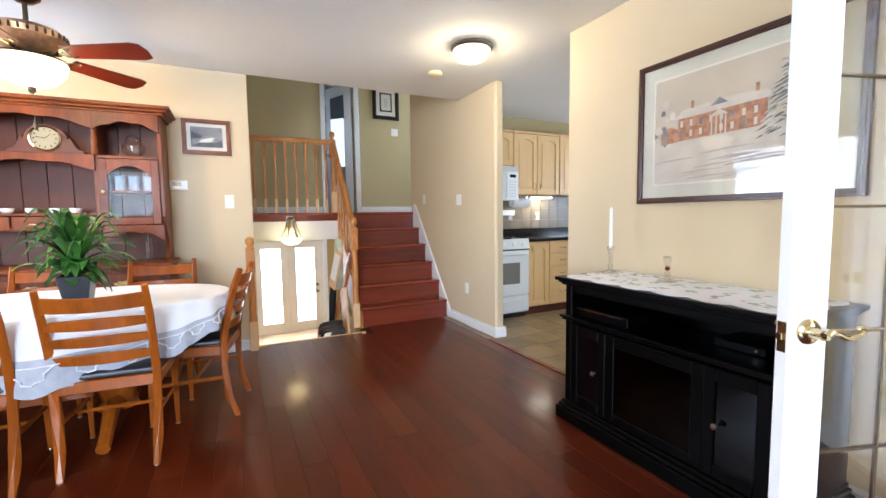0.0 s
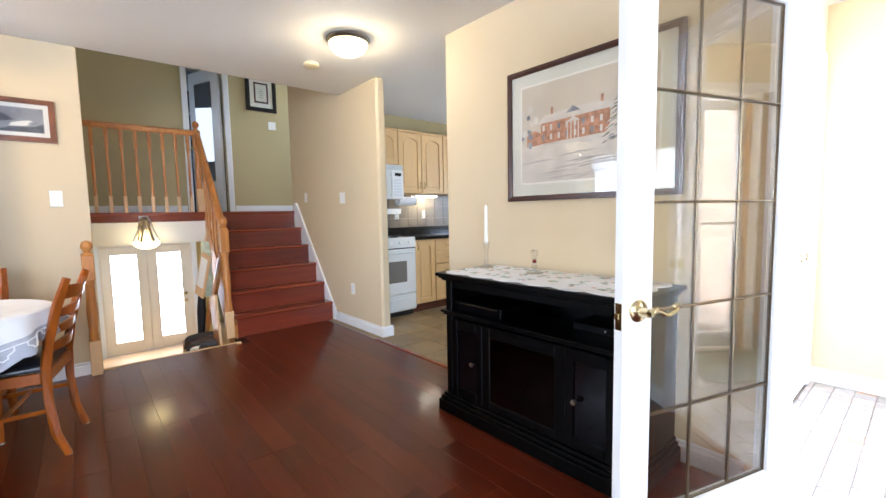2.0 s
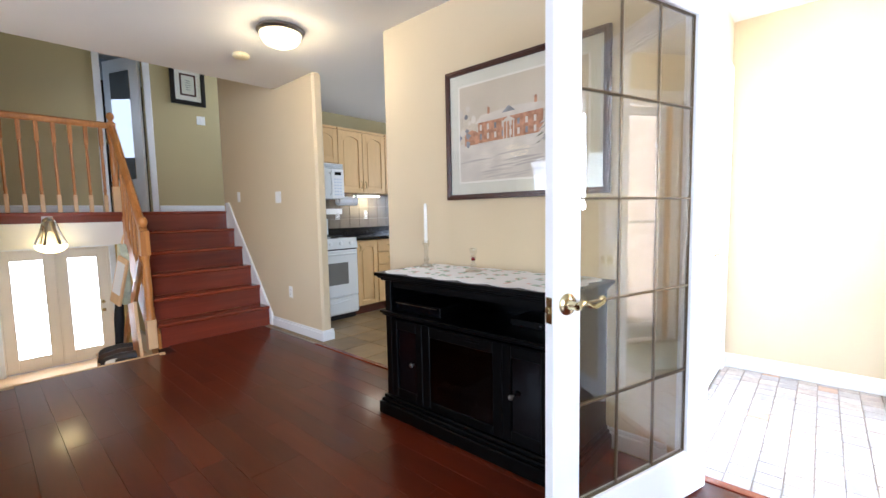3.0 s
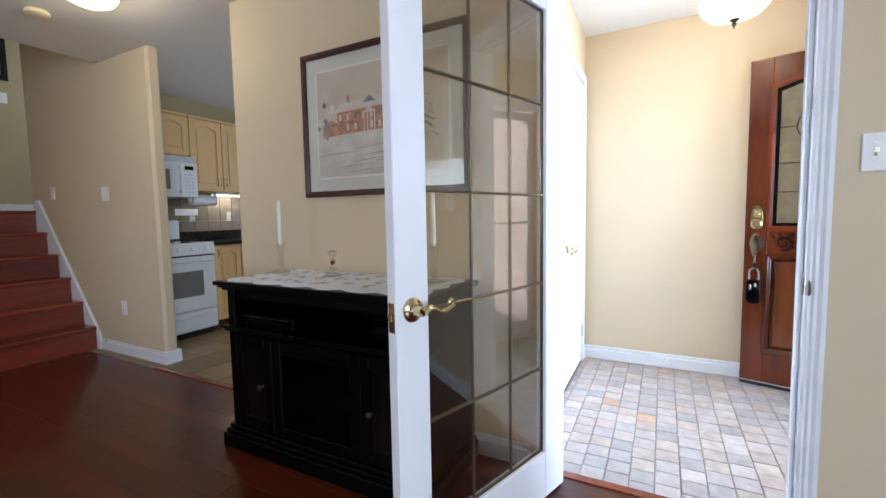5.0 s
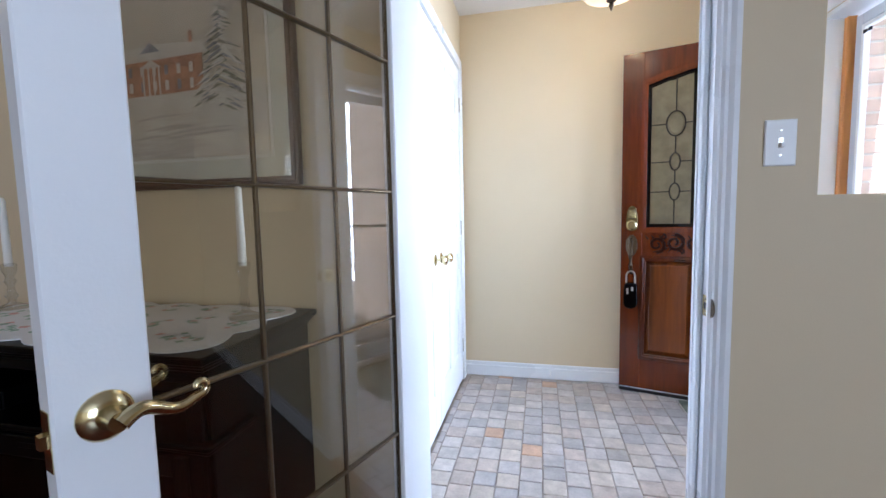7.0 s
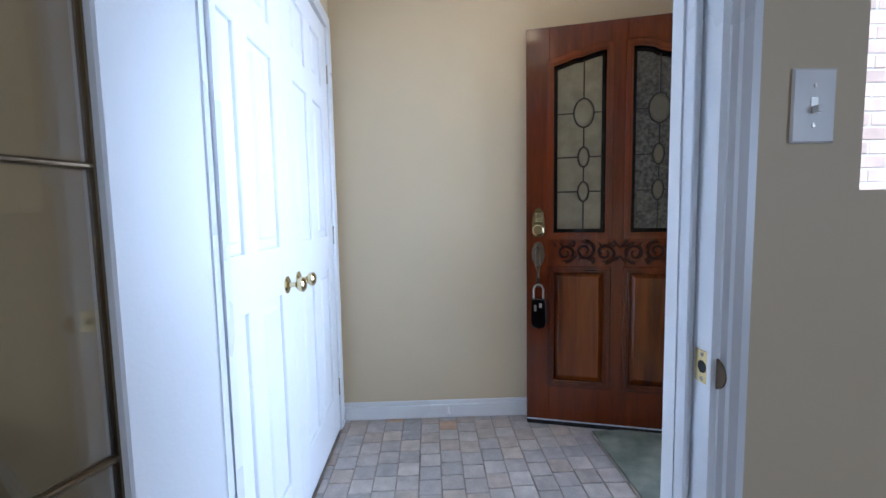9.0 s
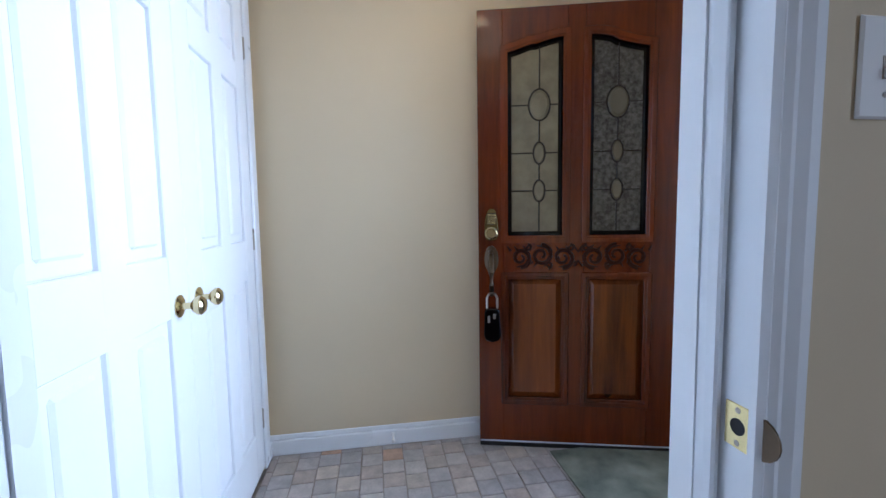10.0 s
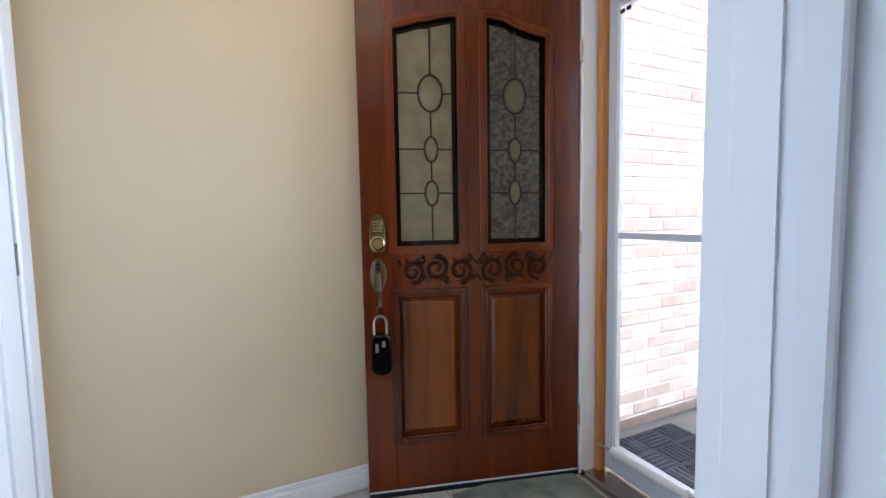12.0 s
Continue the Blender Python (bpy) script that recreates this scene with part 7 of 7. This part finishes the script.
# ---- things by the lower stairs ----
def shoe(m, mtl, label, toe):
    t = thing("shoe", m, label, "shoe", "shoes by the stairs")
    bm = bmesh.new()
    out = [(-0.045, -0.13), (0.035, -0.13), (0.045, 0.0), (0.042, 0.09), (0.0, 0.145), (-0.04, 0.10), (-0.042, 0.0)]
    lv = [(1.0, 0.0, 0.0), (1.04, 0.02, 0.0), (1.0, 0.045, -0.005), (0.85, 0.07, -0.02), (0.5, 0.085, -0.05)]
    rings = [[bm.verts.new((p[0] * s, p[1] * s + o, z)) for p in out] for s, z, o in lv]
    for a, b in zip(rings, rings[1:]):
        for i in range(7):
            bm.faces.new((a[i], a[(i + 1) % 7], b[(i + 1) % 7], b[i]))
    bm.faces.new(rings[0][::-1])
    bm.faces.new(rings[-1])
    part("upper", bm, mtl, t, smooth=True)
    bm = bmesh.new()
    prism(bm, [(p[0] * 1.06, p[1] * 1.05) for p in out], 2, -0.012, 0.006)
    part("sole", bm, M["rubber"], t, "dark sole")
    return t


M["greyhide"] = mat("dark_grey_leather", srgb(46, 42, 44), 0.45, vary=0.2)
M["browhide"] = mat("dark_brown_leather", srgb(66, 46, 36), 0.5, vary=0.2)
rack = thing("shoe_rack", pose(1.03, 5.05, -0.36), "low pale wood rack beside the lower stairs", "shoe rack")
boxes("shelf", M["oaklight"], rack, [(-0.14, 0.19, -0.35, 0.35, 0.23, 0.25)], bevel=0.003)
boxes("leg", M["oaklight"], rack, [(0.15, 0.19, -0.33, -0.29, -0.14, 0.23), (-0.14, -0.10, -0.33, -0.29, -0.14, 0.23), (0.15, 0.19, 0.29, 0.33, -0.64, 0.23), (-0.14, -0.10, 0.29, 0.33, -0.64, 0.23)], bevel=0.003)
shoe(pose(0.99, 4.86, -0.098, 0, 0, 75), M["greyhide"], "black leather shoe on the rack", 1)
shoe(pose(1.00, 5.02, -0.098, 0, 0, 80), M["browhide"], "dark brown shoe on the rack", 1)
shoe(pose(1.03, 5.20, -0.098, 0, 0, 70), M["greyhide"], "black leather shoe on the rack", 1)
boot = thing("toe_cap_shoe", pose(0.93, 4.72, -0.098, 0, 0, 60), "black shoe with a pale grey toe", "shoe")
bm = bmesh.new()
lathe(bm, [(0.03, -0.10), (0.045, -0.06), (0.045, 0.02), (0.03, 0.06), (0.0, 0.07)], (0, 0, 0.035), 12, 1)
part("upper", bm, M["greyhide"], boot, smooth=True)
bm = bmesh.new()
lathe(bm, [(0.047, 0.0), (0.044, 0.04), (0.030, 0.075), (0.0, 0.085)], (0, 0, 0.035), 12, 1)
part("toe", bm, M["plastic"], boot, "pale grey toe", True)
M["bag"] = mat("white_green_bag", srgb(190, 198, 176), 0.6, vary=0.25, scale=12)
hb = thing("hanging_bag", pose(1.08, 4.98, 0.72), "white and green cloth bag hanging on the stair rail", "bag")
bm = bmesh.new()
prism(bm, [(-0.10, 0.12), (-0.02, 0.22), (0.03, 0.22), (0.09, 0.06), (0.08, -0.22), (0.0, -0.34), (-0.07, -0.20)], 0, -0.03, 0.03)
part("bag_body", bm, M["bag"], hb, bevel=0.008)
bm = bmesh.new()
tube(bm, [(0, -0.02, 0.21), (0.02, 0.0, 0.30), (0, 0.03, 0.21)], 0.006, 6)
part("strap", bm, M["oaklight"], hb)
cb = thing("clip_board", pose(1.02, 4.86, 0.60, 22, 0, 20), "pale wood board leaning at the lower stairs", "board")
boxes("board", M["oaklight"], cb, [(-0.012, 0.012, -0.06, 0.07, -0.20, 0.24)], bevel=0.004)
boxes("paper", M["plastic"], cb, [(-0.015, -0.0125, -0.045, 0.055, -0.1, 0.2)], "white sheet")
lb = thing("leaning_panel", pose(1.10, 4.80, 0.02, -12, 0, 0), "brown wooden panel leaning on the shoe rack by the stairs", "panel")
boxes("panel", M["oak"], lb, [(-0.010, 0.010, -0.10, 0.12, -0.08, 0.40)], bevel=0.003)
boxes("edge", M["oaklight"], lb, [(-0.012, 0.012, -0.118, -0.10, -0.08, 0.40)], "pale front edge", 0.002)
um = thing("folded_umbrella", pose(1.12, 5.6, 0.05, 4, 3, 0), "folded black umbrella hanging at the lower stairs", "umbrella")
bm = bmesh.new()
lathe(bm, [(0.006, 0.42), (0.03, 0.38), (0.045, 0.1), (0.03, -0.25), (0.008, -0.40)], seg=12)
part("canopy", bm, M["rubber"], um, smooth=True)
bm = bmesh.new()
tube(bm, [(0, 0, 0.40), (0, 0, 0.52), (0.03, 0, 0.56), (0.06, 0, 0.53)], 0.008, 8)
part("crook", bm, M["oak"], um, smooth=True)
# windows out of view; the front and kitchen ones are added for light
for nm, loc, w, h, rz in (("window_west", (-2.76, 3.55, 0.95), 1.5, 1.15, 90), ("window_front", (-1.5, -2.66, 0.6), 2.1, 1.55, 0), ("window_kitchen", (5.76, 3.3, 1.0), 1.0, 1.0, 90)):
    o = [(-w / 2, 0), (w / 2, 0), (w / 2, h), (-w / 2, h)]
    bm = bmesh.new()
    frame_ring(bm, o, inset(o, 0.05), 1, -0.05, 0.05)
    wob = part(nm, bm, M["white"], None, bevel=0.004, m=pose(*loc, 0, 0, rz))
    tagged(wob, "white framed window", kind="structure")

# ---- pieces of floors and walls ----


def pieces(mesh_maker):
    made = {}

    def get(key):
        if key not in made:
            made[key] = mesh_maker(*key)
        return made[key]
    return get


def slab_mesh(w, d, h, bev, name, mtl):
    bm = bmesh.new()
    v = box(bm, 0, w, 0, d, -h, 0)
    me = finish(bm, name, mtl, False, bev)
    return me


parents = {o.name: o for o in bpy.data.objects}
plank = pieces(lambda w, d: slab_mesh(w, d, 0.010, 0.0007, "plank", M["plank"]))
rng = random.Random(21)
PWID = 0.125
LENS = (0.45, 0.7, 0.95, 1.2)
x = 2.185 - PWID
while x > -2.72:
    y = 4.45 if x < 1.235 else 4.72
    if 0.225 <= x < 1.235 - PWID:
        y = 4.50
    y -= 0.001
    firstp = True
    while y > -2.6:
        ln = rng.choice(LENS)
        if firstp:
            ln = rng.choice(LENS[:3])
            firstp = False
        if y - ln < -2.6:
            ln = round(y + 2.6, 3)
        if ln < 0.05:
            break
        o = new("plank", plank((PWID - 0.0007, ln - 0.0007)))
        o.location = (x, y - ln, 0.0)
        o.parent = parents["floor"]
        y -= ln
    x -= PWID
tile = pieces(lambda w, d, k: slab_mesh(w, d, 0.008, 0.0025, "tile", M["tile"]))
P = 0.0965
n = 0
stag = [rng.choice((0.0, 0.0, 0.08, 0.15, 0.35)) * P for _ in range(24)]
for i in range(-1, 17):
    for j in range(-1, 21):
        x0, y0 = 2.228 + i * P - stag[j + 1], -1.055 + j * P
        x0, x1, y0, y1 = max(x0, 2.232), min(x0 + P, 3.808), max(y0, -1.05), min(y0 + P, 0.812)
        if x1 - x0 < 0.02 or y1 - y0 < 0.02:
            continue
        g = rng.uniform(0.003, 0.006)
        o = new("tile", tile((round(x1 - x0 - g, 3), round(y1 - y0 - g, 3), 0)))
        o.location = (x0 + rng.uniform(0, 0.001), y0 + rng.uniform(0, 0.001), 0.0 + rng.uniform(-0.0012, 0.0008))
        o.rotation_euler = (rng.uniform(-0.005, 0.005), rng.uniform(-0.005, 0.005), rng.uniform(-0.010, 0.010))
        o.parent = parents["floor_foyer"]
        n += 1
kt = pieces(lambda w, d: slab_mesh(w, d, 0.008, 0.002, "tile", M["ktile"]))
for i in range(9):
    for j in range(10):
        x0, y0 = 2.236 + i * 0.305, 1.80 + j * 0.305
        w = min(0.299, 5.69 - x0)
        d = min(0.299, 4.87 - y0)
        if w < 0.03 or d < 0.03:
            continue
        if 2.2 < x0 < 2.34 and y0 + d < 2.66:
            continue
        if x0 < 2.33 and y0 < 2.66:
            continue
        o = new("tile", kt((round(w, 3), round(d, 3))))
        o.location = (x0, y0, 0.0)
        o.parent = parents["floor_kitchen"]
sp_t = pieces(lambda w, d: slab_mesh(w, d, 0.008, 0.0015, "splash_tile", M["splash"]))
for i in range(14):
    for j in range(3):
        o = new("splash_tile", sp_t((0.148, 0.148)))
        o.matrix_basis = pose(2.40 + i * 0.152, 4.860, 0.96 + j * 0.152, 90, 0, 0)
        o.parent = parents["backsplash"]
# brick wall of the porch, its face towards -x
bw = structure("brick_wall", M["mortar"], [(3.787, 3.93, -4.5, -1.30, -0.30, 2.5)], "pink brick wall beside the porch")
brick = pieces(lambda w, d: slab_mesh(w, d, 0.05, 0.004, "brick", M["brick"]))
BL, BH = 0.215, 0.075
for r in range(34):
    z = -0.09 + r * BH
    if z + 0.066 > 2.5:
        break
    off = (r % 2) * BL / 2
    k = 0
    y = -1.205 + off
    if off:
        o = new("brick", brick((0.066, round(BL / 2 - 0.010, 4))))
        o.matrix_basis = pose(3.834, -1.205, z, 0, -90, 0) @ Matrix.Rotation(math.pi, 4, "X")
        o.parent = bw
    y = -1.205 - off
    while y - BL > -3.1:
        o = new("brick", brick((0.066, round(BL - 0.010, 4))))
        o.matrix_basis = pose(3.834 + rng.uniform(-0.001, 0.001), y, z, 0, -90, 0) @ Matrix.Rotation(math.pi, 4, "X")
        o.parent = bw
        y -= BL
